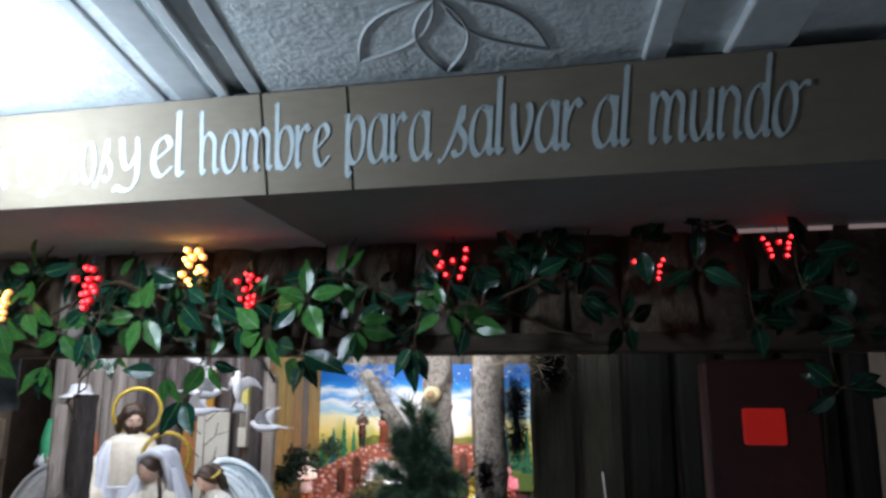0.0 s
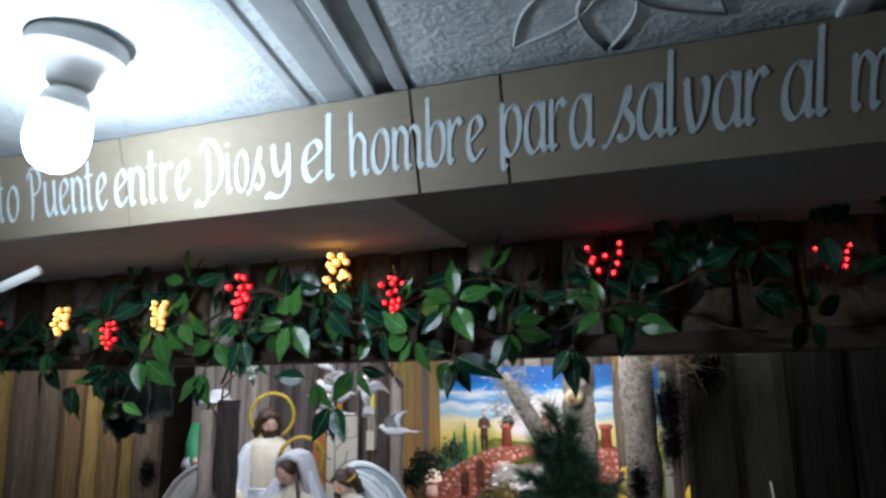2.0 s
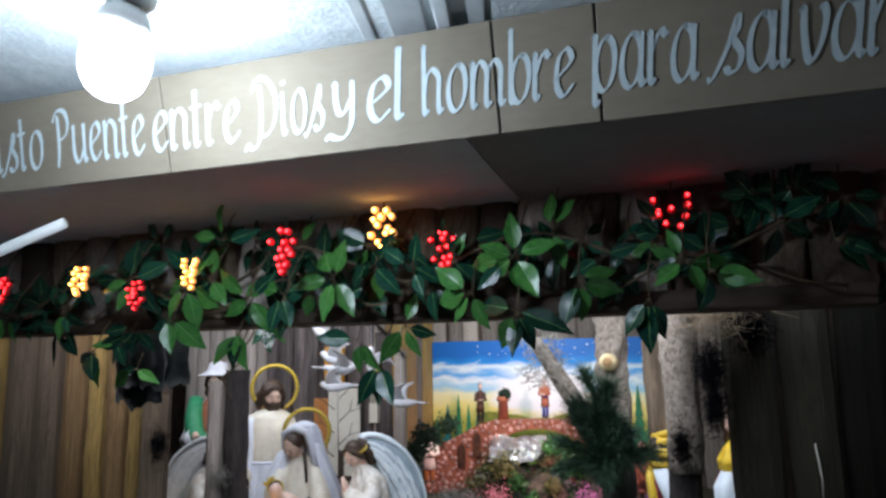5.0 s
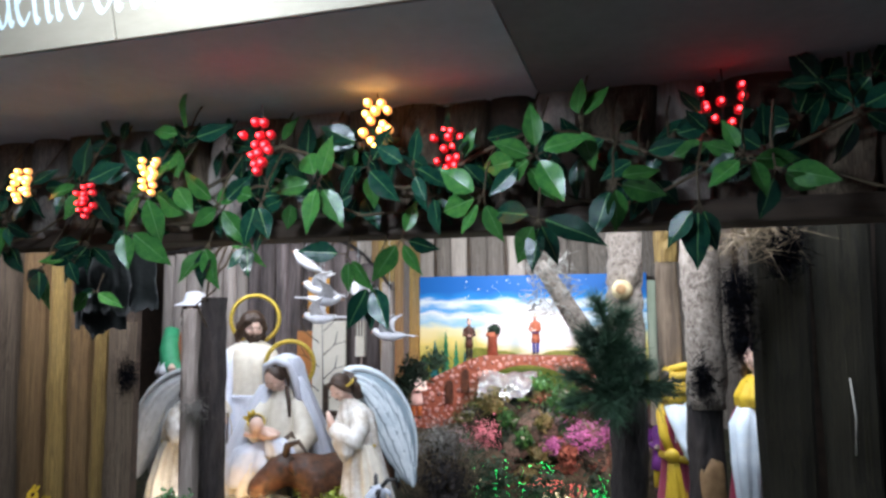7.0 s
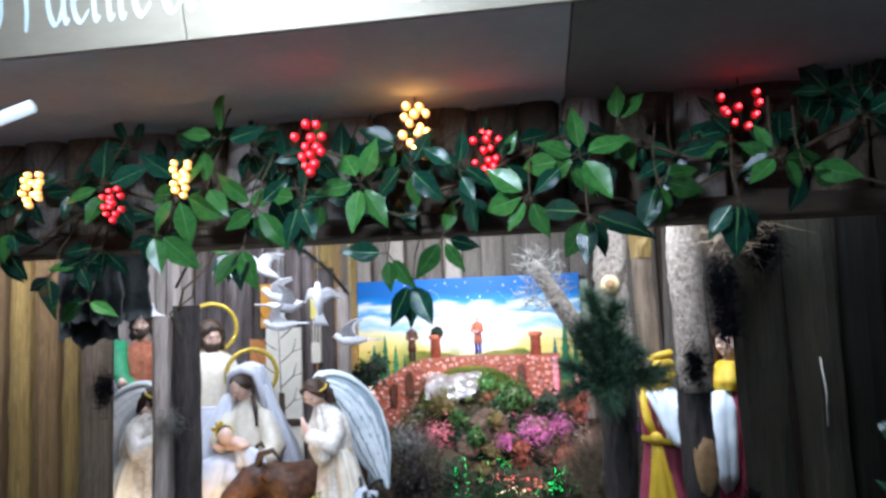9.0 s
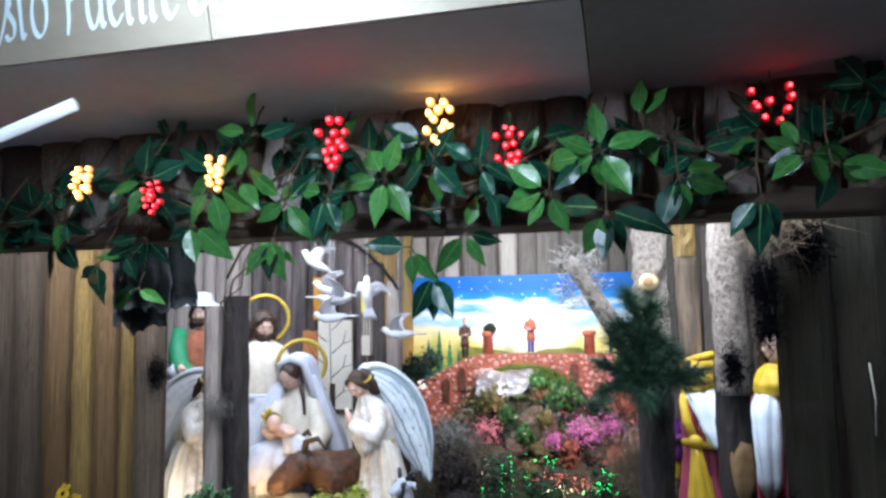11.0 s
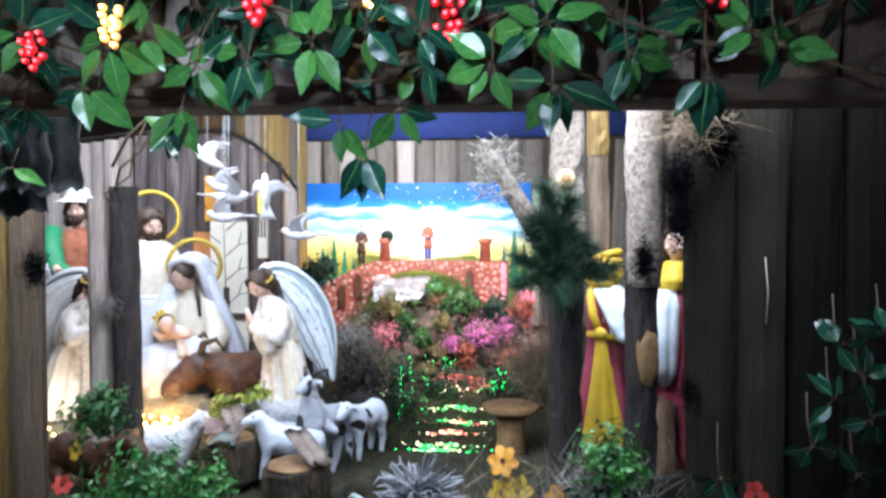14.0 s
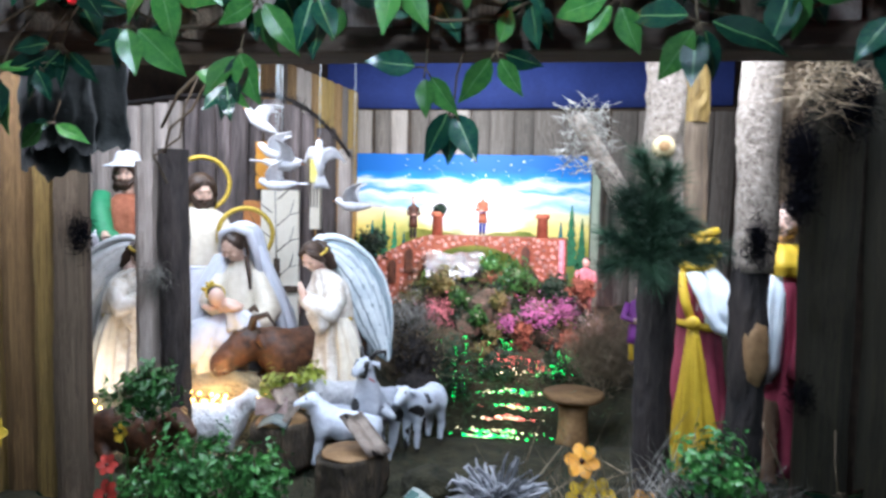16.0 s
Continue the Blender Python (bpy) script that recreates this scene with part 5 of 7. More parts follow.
def dove(bm):
    add_tube(bm, [(0.058, 0, 0.004), (0.04, 0, 0.002), (0.012, 0, 0.0), (-0.022, 0, 0.003), (-0.044, 0, 0.012), (-0.056, 0, 0.014)], [0.007, 0.012, 0.0185, 0.018, 0.012, 0.006], 14, 0)
    add_ball(bm, (-0.048, 0, 0.017), (0.0135, 0.0115, 0.0115), 0, 12)
    add_tube(bm, [(-0.058, 0, 0.016), (-0.069, 0, 0.013)], [0.0035, 0.0008], 6, 1)
    # fanned tail and two swept wings as thin curved plates
    def plate(rows, thick):
        a = [[bm.verts.new(p) for p in row] for row in rows]
        b = [[bm.verts.new(Vector(p) + Vector(thick)) for p in row] for row in rows]
        for g in (a, b):
            for p, q in zip(g, g[1:]):
                for k in range(len(p) - 1):
                    bm.faces.new((p[k], p[k + 1], q[k + 1], q[k]))
        rim = lambda g: g[0] + [r[-1] for r in g[1:-1]] + g[-1][::-1] + [r[0] for r in g[-2:0:-1]]
        ra, rb = rim(a), rim(b)
        for k in range(len(ra)):
            bm.faces.new((ra[k], ra[(k + 1) % len(ra)], rb[(k + 1) % len(rb)], rb[k]))
    plate([[(0.045 + 0.055 * u, (0.008 + 0.020 * u) * w, 0.004 - 0.004 * u + 0.003 * (1 - w * w)) for w in (-1, -0.5, 0, 0.5, 1)] for u in (0, 0.35, 0.7, 1.0)], (0, 0, -0.003))
    for s in (-1, 1):
        rows = []
        for i in range(9):
            u = i / 8
            lead = -0.028 - 0.012 * math.sin(3.0 * u) + 0.062 * u * u
            chord = 0.046 * (1 - u ** 1.6) + 0.003 + 0.003 * (i % 2)
            rows.append([(lead + chord * v, s * (0.010 + 0.072 * u - 0.012 * u * u), 0.008 + 0.092 * u - 0.028 * u * u + 0.005 * math.sin(math.pi * v)) for v in (0, 0.33, 0.66, 1.0)])
        plate(rows, (0, -0.003 * s, 0.002))


for where, turn, tip in (((-0.790, 1.70, 1.450), 8, 0), ((-1.035, 1.64, 1.612), 20, 12), ((-1.0, 1.60, 1.575), 205, -8), ((-1.02, 1.62, 1.512), 10, -4), ((-0.895, 1.66, 1.60), 95, 70), ((-1.10, 1.66, 1.715), 30, 30)):
    label = "white flying dove figurine hung on a thread"
    ob = statue("dove_figurine", label, where, turn, dove, ["white_glaze", "ochre"], "dove")
    ob.matrix_basis = pose(*where, 0, tip, turn)
    ob["group"] = "hanging doves"
    bm = bmesh.new()
    add_tube(bm, [(where[0], where[1], where[2] + 0.012), (where[0] + 0.004, where[1], 2.422)], 0.0006, 5)
    tagged(finish("thread", bm, "white_paint"), "thin white thread that holds a dove", "thread")

# ---- hut, posts and trunks ----


def hut():
    shed = thing("crib_hut", "hut back of weathered grey boards with an arched top", "hut", (0, 1.95, 0))
    r = random.Random(21)
    roof = lambda x: 1.835 - 2.2 * max(0, x + 1.2) ** 2.1 - 0.12 * max(0, -1.5 - x)
    x = -1.95
    while x < -0.87:
        w = r.uniform(0.05, 0.085)
        mid = x + w / 2
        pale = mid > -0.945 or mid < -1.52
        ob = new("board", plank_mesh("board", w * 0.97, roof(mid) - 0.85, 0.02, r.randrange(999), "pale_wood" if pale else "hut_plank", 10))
        ob.parent = shed
        ob.location = (mid, r.uniform(0, 0.012), 0.85)
        x += w
    bm = bmesh.new()
    add_tube(bm, [(x0, -0.02, roof(x0) + 0.012) for x0 in [-1.95 + 0.04 * i for i in range(28)]], 0.007, 8)
    for _ in range(420):
        x0 = r.uniform(-1.4, -0.86)
        a = Vector((x0, -0.02 + r.uniform(-0.02, 0.01), roof(x0) + 0.012))
        add_tube(bm, [a, a + Vector((r.uniform(-1, 1), r.uniform(-1, 0.3), r.uniform(-0.6, 1))) * 0.028], [0.0014, 0.0005], 3)
    roughen(bm, 0.004, 40)
    part("edge_trim", bm, "dark_bark", shed, "dark mossy roof edge")
    house = thing("painted_house_panel", "cream cardboard house front with orange top and dark cross window", "panel", (0, 1.90, 0))
    part("front", box((-1.195, 0, 0.925), (-1.05, 0.012, 1.50), 0.002), "cream_board", house, smooth=False)
    part("gable", box((-1.215, -0.002, 1.502), (-1.125, 0.012, 1.675), 0.002), "orange", house, "orange painted upper panel", smooth=False)
    part("side_board", box((-1.262, -0.001, 1.20), (-1.197, 0.012, 1.46), 0.002), "ochre", house, "orange painted side panel", smooth=False)
    part("upright", box((-1.140, -0.012, 0.93), (-1.120, -0.001, 1.25), 0.001), "dark_wood", house, "dark window upright", smooth=False)
    part("crossbar", box((-1.165, -0.014, 1.13), (-1.05, -0.001, 1.15), 0.001), "dark_wood", house, "dark window crossbar", smooth=False)
    lit = thing("yellow_panel", "bright yellow painted board strip behind the hut", "panel", (0, 1.905, 0))
    part("strip", box((-1.012, 0, 1.53), (-0.974, 0.03, 1.625), 0.002), "pale_yellow", lit, smooth=False)
    part("lower_strip", box((-1.012, 0.002, 1.36), (-0.974, 0.03, 1.528), 0.002), "cream_board", lit, "cream lower half", smooth=False)
    for x in (-1.006, -0.994, -0.982):
        part("baluster", box((x - 0.002, -0.004, 1.44), (x + 0.002, 0.001, 1.53), 0.0008), "dark_wood", lit, "thin dark baluster", smooth=False)
    twigs = thing("twig_bundle", "thin dry branching twigs before the cream panel", "twigs", (-1.09, 1.78, 0.93))
    bm = bmesh.new()
    add_tube(bm, [(0, 0.01, -0.04), (0.004, 0, 0.3), (-0.004, 0, 0.62)], [0.003, 0.0025, 0.001], 5)
    part("twig", bm, "vine", twigs)
    for k in range(9):
        bm = bmesh.new()
        z, s = 0.22 + 0.045 * k, 1 if k % 2 else -1
        p = [(0.02 * s, 0, z - 0.2), (0.01 * s, -0.01, z), (0.06 * s, -0.02, z + 0.04), (0.13 * s, -0.02, z + 0.05 + 0.02 * r.random())]
        add_tube(bm, p[1:], [0.0022, 0.0016, 0.0008], 5)
        add_tube(bm, [p[2], (0.08 * s, -0.04, z + 0.09)], [0.002, 0.001], 5)
        part("twig", bm, "vine", twigs)


hut()


def post(name, label, where, size, height, mat, seed, dark=None):
    bm = bmesh.new()
    add_rings(bm, [(0.002 * math.sin(0.3 * k + seed), 0, height * k / 30, size[0] * (1 + 0.03 * math.sin(k * 0.5 + seed)), size[1]) for k in range(31)], 24, 0)
    roughen(bm, 0.002, 9, seed)
    roughen(bm, 0.003, 60, seed)
    roughen(bm, 0.003, 150, seed)
    ob = finish(name, bm, mat)
    ob.location = where
    return tagged(ob, label, "post")


def split_post(label, x, y, width, height, mat, seed):
    ob = new("timber_post", plank_mesh("timber_post", width, height, 0.045, seed, mat, 18))
    ob.location = (x, y, 0.82)
    tagged(ob, label, "post")


split_post("slim pale split timber stake", -1.098, 1.012, 0.050, 0.73, "pale_wood", 2)
split_post("dark split timber post beside a pale stake", -1.036, 1.022, 0.066, 0.76, "dark_bark", 4)
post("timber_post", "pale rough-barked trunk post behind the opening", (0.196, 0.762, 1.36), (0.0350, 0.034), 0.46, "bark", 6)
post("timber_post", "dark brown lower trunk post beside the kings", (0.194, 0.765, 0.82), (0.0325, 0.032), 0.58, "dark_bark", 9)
post("timber_post", "slim brown-barked post with a sawn golden top", (0.142, 1.0, 0.82), (0.024, 0.02), 0.83, "bark_plank", 8)
ob = new("wood_block", plank_mesh("wood_block", 0.056, 0.17, 0.05, 12, "golden_plank", 8))
ob.location = (0.142, 1.025, 1.648)
tagged(ob, "golden yellow sawn wood block standing on the slim post", "block")


def knotted_tree():
    tree = thing("tree_trunk", "dead tree trunk with lichen bark, sawn knot and forked limb", "tree", (0.052, 0.87, 0.82))
    bm = bmesh.new()
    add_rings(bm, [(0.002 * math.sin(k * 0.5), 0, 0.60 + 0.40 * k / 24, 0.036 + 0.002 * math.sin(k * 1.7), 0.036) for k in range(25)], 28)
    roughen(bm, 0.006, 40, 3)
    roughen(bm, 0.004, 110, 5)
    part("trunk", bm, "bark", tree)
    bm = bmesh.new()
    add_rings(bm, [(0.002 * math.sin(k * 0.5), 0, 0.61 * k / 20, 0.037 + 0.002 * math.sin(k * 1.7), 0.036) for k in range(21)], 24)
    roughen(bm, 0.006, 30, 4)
    part("lower_trunk", bm, "dark_bark", tree, "lower trunk, much darker than the upper part")
    bm = bmesh.new()
    add_tube(bm, [(-0.02, -0.01, 0.57), (-0.06, -0.03, 0.64), (-0.11, -0.04, 0.72), (-0.15, -0.045, 0.79), (-0.175, -0.05, 0.82)], [0.026, 0.023, 0.021, 0.019, 0.014], 12)
    roughen(bm, 0.006, 20, 5)
    part("limb", bm, "bark", tree)
    bm = bmesh.new()
    add_tube(bm, [(-0.004, -0.025, 0.762), (-0.006, -0.052, 0.764)], [0.022, 0.019], 16)
    knot = part("knot", bm, "hay", tree, "round sawn branch stub with a dark heart")
    bm = bmesh.new()
    add_tube(bm, [(-0.006, -0.0525, 0.764), (-0.006, -0.0545, 0.764)], [0.011, 0.009], 14)
    part("heartwood", bm, "cut_wood", knot)
    r = random.Random(5)
    bm = bmesh.new()
    for k in range(240):
        a = Vector((-0.175 + r.uniform(-0.02, 0.07), -0.05 + r.uniform(-0.03, 0.03), 0.80 + r.uniform(-0.09, 0.04)))
        b = a + Vector((r.uniform(-1, 1), r.uniform(-1, 0.5), r.uniform(-0.6, 1))) * 0.035
        add_tube(bm, [a, b], [0.0012, 0.0005], 3)
    tagged(part("lichen", bm, "pale_lichen", tree, "tuft of pale grey lichen threads"), kind="stuff")


knotted_tree()


def tuft(name, label, where, mat, count, length, spread, seed, thick=0.0012, droop=0.0, up=1.0, blades=None):
    """A clump of fine needles or grass."""
    r = random.Random(seed)
    bm = bmesh.new()
    for _ in range(count):
        d = Vector((r.gauss(0, 1), r.gauss(0, 1), r.gauss(0, 1) * 0.7 + up)).normalized()
        a = Vector((r.gauss(0, 1), r.gauss(0, 1), r.gauss(0, 1))) * spread
        b = a + d * length * r.uniform(0.5, 1.1)
        side = d.orthogonal().normalized() * thick
        side.rotate(Matrix.Rotation(r.uniform(0, 6.28), 3, d))
        v = [bm.verts.new(p) for p in (a - side, a + side, b + Vector((0, 0, -droop)))]
        bm.faces.new(v)
    ob = finish(name, bm, mat, smooth=False)
    ob.location = where
    return tagged(ob, label, "plant", kind="stuff")


def pine(where, twigs, label, seed):
    """A pine sprig: bent twigs set all round with long needles that lean forward."""
    r = random.Random(seed)
    sprig = thing("pine_sprig", label, "plant", where)
    for end in twigs:
        bm = bmesh.new()
        e = Vector(end)
        pts = [Vector((0, 0, 0)), e * 0.5 + Vector((0, -0.01, 0.012)), e]
        add_tube(bm, pts, [0.003, 0.0022, 0.0012], 5)
        for _ in range(520):
            u = r.random()
            p = pts[0].lerp(pts[1], u * 2) if u < 0.5 else pts[1].lerp(pts[2], u * 2 - 1)
            d = (e.normalized() * 1.1 + Vector((r.gauss(0, 0.8), r.gauss(0, 0.8), r.gauss(0, 0.6)))).normalized()
            q = p + d * r.uniform(0.035, 0.065) + Vector((0, 0, -0.006))
            side = d.orthogonal().normalized() * 0.0011
            side.rotate(Matrix.Rotation(r.uniform(0, 6.28), 3, d))
            bm.faces.new([bm.verts.new(v) for v in (p - side, p + side, q)])
        tagged(part("twig", bm, "brush", sprig, smooth=False), kind="stuff")


pine((0.02, 0.80, 1.37), ((-0.05, -0.02, 0.10), (-0.075, -0.03, 0.045), (-0.07, -0.03, -0.01), (0.0, -0.04, 0.11), (0.03, -0.03, 0.10), (0.085, -0.04, 0.01), (0.11, -0.04, 0.03), (0.06, -0.03, 0.06), (0.01, -0.03, -0.03)), "dark green artificial pine needles in front of the trunk", 31)
pine((0.03, 0.80, 1.46), ((-0.03, -0.02, 0.10), (0.02, -0.03, 0.07), (-0.05, -0.02, 0.03), (0.05, -0.03, -0.02)), "dark artificial pine sprig high on the trunk", 32)
tuft("black_tinsel", "black fuzzy tinsel clump on the post", (0.256, 0.735, 1.57), "black_fuzz", 1800, 0.026, 0.016, 34, 0.0009, up=0)
tuft("black_tinsel", "black fuzzy tinsel clump low on the post", (0.258, 0.735, 1.49), "black_fuzz", 1100, 0.024, 0.014, 35, 0.0009, up=0)
tuft("black_tinsel", "small black fuzzy tinsel clump", (-1.095, 0.755, 1.392), "black_fuzz", 420, 0.036, 0.013, 36, 0.0009, up=0)
tuft("black_tinsel", "small black fuzzy tinsel clump beside the boards", (0.284, 0.75, 1.147), "black_fuzz", 350, 0.022, 0.012, 37, 0.0009, up=0)
tuft("black_tinsel", "black fuzzy tinsel clump under the header", (0.338, 0.74, 1.650), "black_fuzz", 1500, 0.030, 0.018, 44, 0.0009, up=0)
tuft("black_tinsel", "dark fuzzy tinsel on the trunk", (0.188, 0.715, 1.415), "black_fuzz", 700, 0.024, 0.013, 45, 0.0009, up=0)
for ob in [o for o in scene.objects if o.name.startswith("black_tinsel")]:
    ob.scale = (0.75, 0.75, 1.4)
tuft("lichen_tuft", "pale dry root fibres above the tinsel", (0.30, 0.74, 1.69), "straw", 300, 0.07, 0.03, 46, 0.001, 0.01, 0)
tuft("lichen_tuft", "pale grey dry lichen hanging on the post", (-1.06, 0.97, 1.29), "grey_moss", 260, 0.05, 0.015, 38, 0.0009, 0.02, 0)
tuft("lichen_tuft", "pale dry root tuft beside the trunk", (0.25, 0.70, 1.68), "straw", 110, 0.09, 0.02, 39, 0.001, 0.01, 0)
tuft("dry_grass", "brown dry grass clump beside the path", (0.06, 2.05, 0.90), "straw", 1500, 0.17, 0.05, 40, 0.0015)
tuft("dry_grass", "brown dry grass clump behind the goats", (-0.62, 1.75, 0.93), "straw", 1300, 0.17, 0.05, 41, 0.0015)
tuft("dry_grass", "grey dry grass at the front edge", (-0.10, 0.62, 0.85), "straw", 900, 0.12, 0.06, 42, 0.0012)
tuft("dry_grass", "grey dry grass below the kings", (0.10, 0.68, 0.90), "grey_moss", 900, 0.13, 0.05, 43, 0.0012)


def hand_lantern():
    lamp_ = thing("hand_lantern", "gold bell lantern with a lit glass globe on a dark staff", "lantern", (-1.212, 1.36, 0.90))
    bm = bmesh.new()
    add_tube(bm, [(-0.03, 0.03, 0.0), (-0.027, 0.03, 0.16), (-0.02, 0.02, 0.31)], 0.003, 6)
    part("staff", bm, "dark_bark", lamp_)
    bm = bmesh.new()
    add_rings(bm, [(0.008, 0, 0.128, 0.022, 0.022), (0.008, 0, 0.136, 0.024, 0.024), (0.008, 0, 0.170, 0.018, 0.018), (0.008, 0, 0.205, 0.012, 0.012), (0.008, 0, 0.232, 0.006, 0.006), (0.008, 0, 0.238, 0.003, 0.003)], 20)
    part("bell", bm, "gold", lamp_, "tall gold bell")
    bm = bmesh.new()
    add_rings(bm, [(0.0, 0, 0.104, 0.014, 0.014), (0.0, 0, 0.106, 0.017, 0.017), (0.0, 0, 0.124, 0.015, 0.015), (0.0, 0, 0.128, 0.008, 0.008)], 18)
    part("cap", bm, "foil", lamp_, "silver cap")
    bm = bmesh.new()
    add_rings(bm, [(0.0, 0, 0.058, 0.010, 0.010), (0.0, 0, 0.064, 0.019, 0.019), (0.0, 0, 0.080, 0.021, 0.021), (0.0, 0, 0.096, 0.018, 0.018), (0.0, 0, 0.104, 0.013, 0.013)], 18)
    part("globe", bm, "lantern_glow", lamp_, "warm lit globe")
    bm = bmesh.new()
    add_tube(bm, [(0.008, 0, 0.237), (0.006, 0.004, 0.27), (-0.02, 0.02, 0.31)], 0.001, 5)
    part("chain", bm, "gold", lamp_)


hand_lantern()
# no slit is cut: thin glowing bars give the light from beyond
for x0, x1 in ((0.645, 0.735), (0.765, 0.80), (0.825, 1.05)):
    slot = finish("light_gap", box((x0, 0.336, 1.846), (x1, 0.340, 1.8525)), "gap_light", smooth=False)
    tagged(slot, "thin glowing bar standing in for pinkish light through a slit under the soffit", "trim", kind="structure")

# ---- bridge, waterfall and garden ----


def bridge():
    span = thing("stone_bridge", "miniature stone bridge in reddish pebbles with an arch", "bridge", (0, 3.0, 0))
    xs = [-1.16 + 1.12 * i / 64 for i in range(65)]
    top = lambda x: 1.14 + 0.155 * ease(-1.16, -0.72, x)
    def low(x):
        if -0.82 < x < -0.20:
            return 1.0 + 0.25 * math.sqrt(max(0, 1 - ((x + 0.51) / 0.31) ** 2))
        return 0.86
    bm = bmesh.new()
    rows = []
    for x in xs:
        rows.append([bm.verts.new(p) for p in ((x, 0, low(x)), (x, 0, top(x)), (x, 0.15, top(x)), (x, 0.15, low(x)))])
    for a, b in zip(rows, rows[1:]):
        for k in range(4):
            bm.faces.new((a[k], a[(k + 1) % 4], b[(k + 1) % 4], b[k]))
    bm.faces.new(rows[0])
    bm.faces.new(rows[-1])
    part("wall", bm, "mortar", span, smooth=False)
    for x, z0, z1 in ((-0.935, 1.04, 1.165), (-0.845, 1.10, 1.225), (-0.245, 1.155, 1.255)):
        bm = bmesh.new()
        v = [(x - 0.02, z0), (x + 0.02, z0), (x + 0.02, z1 - 0.02), (x + 0.012, z1 - 0.006), (x, z1), (x - 0.012, z1 - 0.006), (x - 0.02, z1 - 0.02)]
        f = bm.faces.new([bm.verts.new((a, -0.016, b)) for a, b in v])
        ext = bmesh.ops.extrude_face_region(bm, geom=[f])
        bmesh.ops.translate(bm, vec=(0, 0.03, 0), verts=[g for g in ext["geom"] if isinstance(g, bmesh.types.BMVert)])
        part("window_niche", bm, "oxhide", span, "dark arched window niche", smooth=False)
    pebbles = []
    for k in range(4):
        bm = bmesh.new()
        bmesh.ops.create_icosphere(bm, subdivisions=1, radius=1)
        roughen(bm, 0.25, 1.3, k)
        me = bpy.data.meshes.new("stone")
        bm.to_mesh(me)
        bm.free()
        me.materials.append(M["stone"])
        pebbles.append(me)
    r = random.Random(8)
    placed = []
    for _ in range(4000):
        x, z = r.uniform(-1.13, -0.06), r.uniform(0.9, 1.30)
        s = r.uniform(0.011, 0.018)
        if z > top(x) - s * 0.6 or z < low(x) + s * 0.5 or any(abs(x - w) < 0.03 and lo - 0.01 < z < hi + 0.01 for w, lo, hi in ((-0.935, 1.04, 1.165), (-0.845, 1.10, 1.225), (-0.245, 1.155, 1.255))):
            continue
        if any((x - a) ** 2 + (z - b) ** 2 < (0.85 * (s + c)) ** 2 for a, b, c in placed):
            continue
        placed.append((x, z, s))
        if len(placed) > 290:
            break
    for x, z, s in placed:
        ob = new("stone", r.choice(pebbles))
        ob.parent = span
        ob.matrix_basis = pose(x, 0.001, z, 0, r.uniform(0, 360), 0) @ Matrix.Diagonal((s, 0.009, s * r.uniform(0.7, 1), 1))
    for x in (-0.71, -0.165):
        bm = bmesh.new()
        add_rings(bm, [(x, 0.06, 1.28, 0.03, 0.03), (x, 0.06, 1.39, 0.026, 0.026), (x, 0.06, 1.395, 0.036, 0.036), (x, 0.06, 1.415, 0.036, 0.036), (x, 0.06, 1.418, 0.024, 0.024)], 12)
        part("bridge_tower", bm, "mortar", span, "small square-topped brick pillar")
    bm = bmesh.new()
    add_tube(bm, [(-0.065, -0.02, 0.80), (-0.065, -0.02, 1.29)], 0.016, 10)
    part("bridge_pillar", bm, "pink", span, "slim pinkish pillar")


bridge()

fall = bmesh.new()
rows = []
for i in range(15):
    u = i / 14
    rows.append([fall.verts.new((-0.60 + 0.15 * (v - 0.5) * 2 * (1 - 0.2 * u) + 0.02 * noise.noise((u * 6, v * 5, 1)), 3.0 - 0.28 * u + 0.03 * noise.noise((u * 9, v * 9, 4)), 1.215 - 0.06 * u - 0.04 * u * u + 0.03 * noise.noise((u * 5, v * 4, 7)))) for v in [k / 10 for k in range(11)]])
for a, b in zip(rows, rows[1:]):
    for k in range(10):
        fall.faces.new((a[k], a[k + 1], b[k + 1], b[k]))
tagged(finish("foil_waterfall", fall, "foil"), "crumpled silver foil waterfall under the bridge arch", "waterfall")


def clump(name, label, where, radius, mat, seed, count=260, leaf=0.016, squash=0.8, category="bush"):
    """A small bush: fine stems and many small folded leaves with gaps between."""
    r = random.Random(seed)
    bush = thing(name, label, category, where)
    bm = bmesh.new()
    for _ in range(14):
        d = Vector((r.gauss(0, 1), r.gauss(0, 1), abs(r.gauss(0.6, 0.6)))).normalized() * radius * 0.9
        add_tube(bm, [(0, 0, -radius * 0.5), d * 0.5, d], [0.003, 0.002, 0.001], 4)
    part("stem", bm, "vine", bush)
    bm = bmesh.new()
    for _ in range(count):
        d = Vector((r.gauss(0, 1), r.gauss(0, 1), r.gauss(0, 1) * squash + 0.15)).normalized()
        bumpy = 0.80 + 0.95 * noise.noise(d * 2.6 + Vector((seed, 0, 0)))
        c = d * radius * bumpy * r.uniform(0.55, 1.08)
        n = (d + Vector((r.gauss(0, 0.5), r.gauss(0, 0.5), r.gauss(0, 0.5)))).normalized()
        t = n.orthogonal().normalized()
        t.rotate(Matrix.Rotation(r.uniform(0, 6.28), 3, n))
        s = n.cross(t)
        l = leaf * r.uniform(0.7, 1.3)
        v = [bm.verts.new(p) for p in (c - t * l, c + s * l * 0.5 + n * l * 0.15, c + t * l, c - s * l * 0.5 + n * l * 0.15)]
        bm.faces.new((v[0], v[1], v[2]))
        bm.faces.new((v[0], v[2], v[3]))
    tagged(part("foliage", bm, mat, bush, smooth=False), kind="stuff")
    return bush


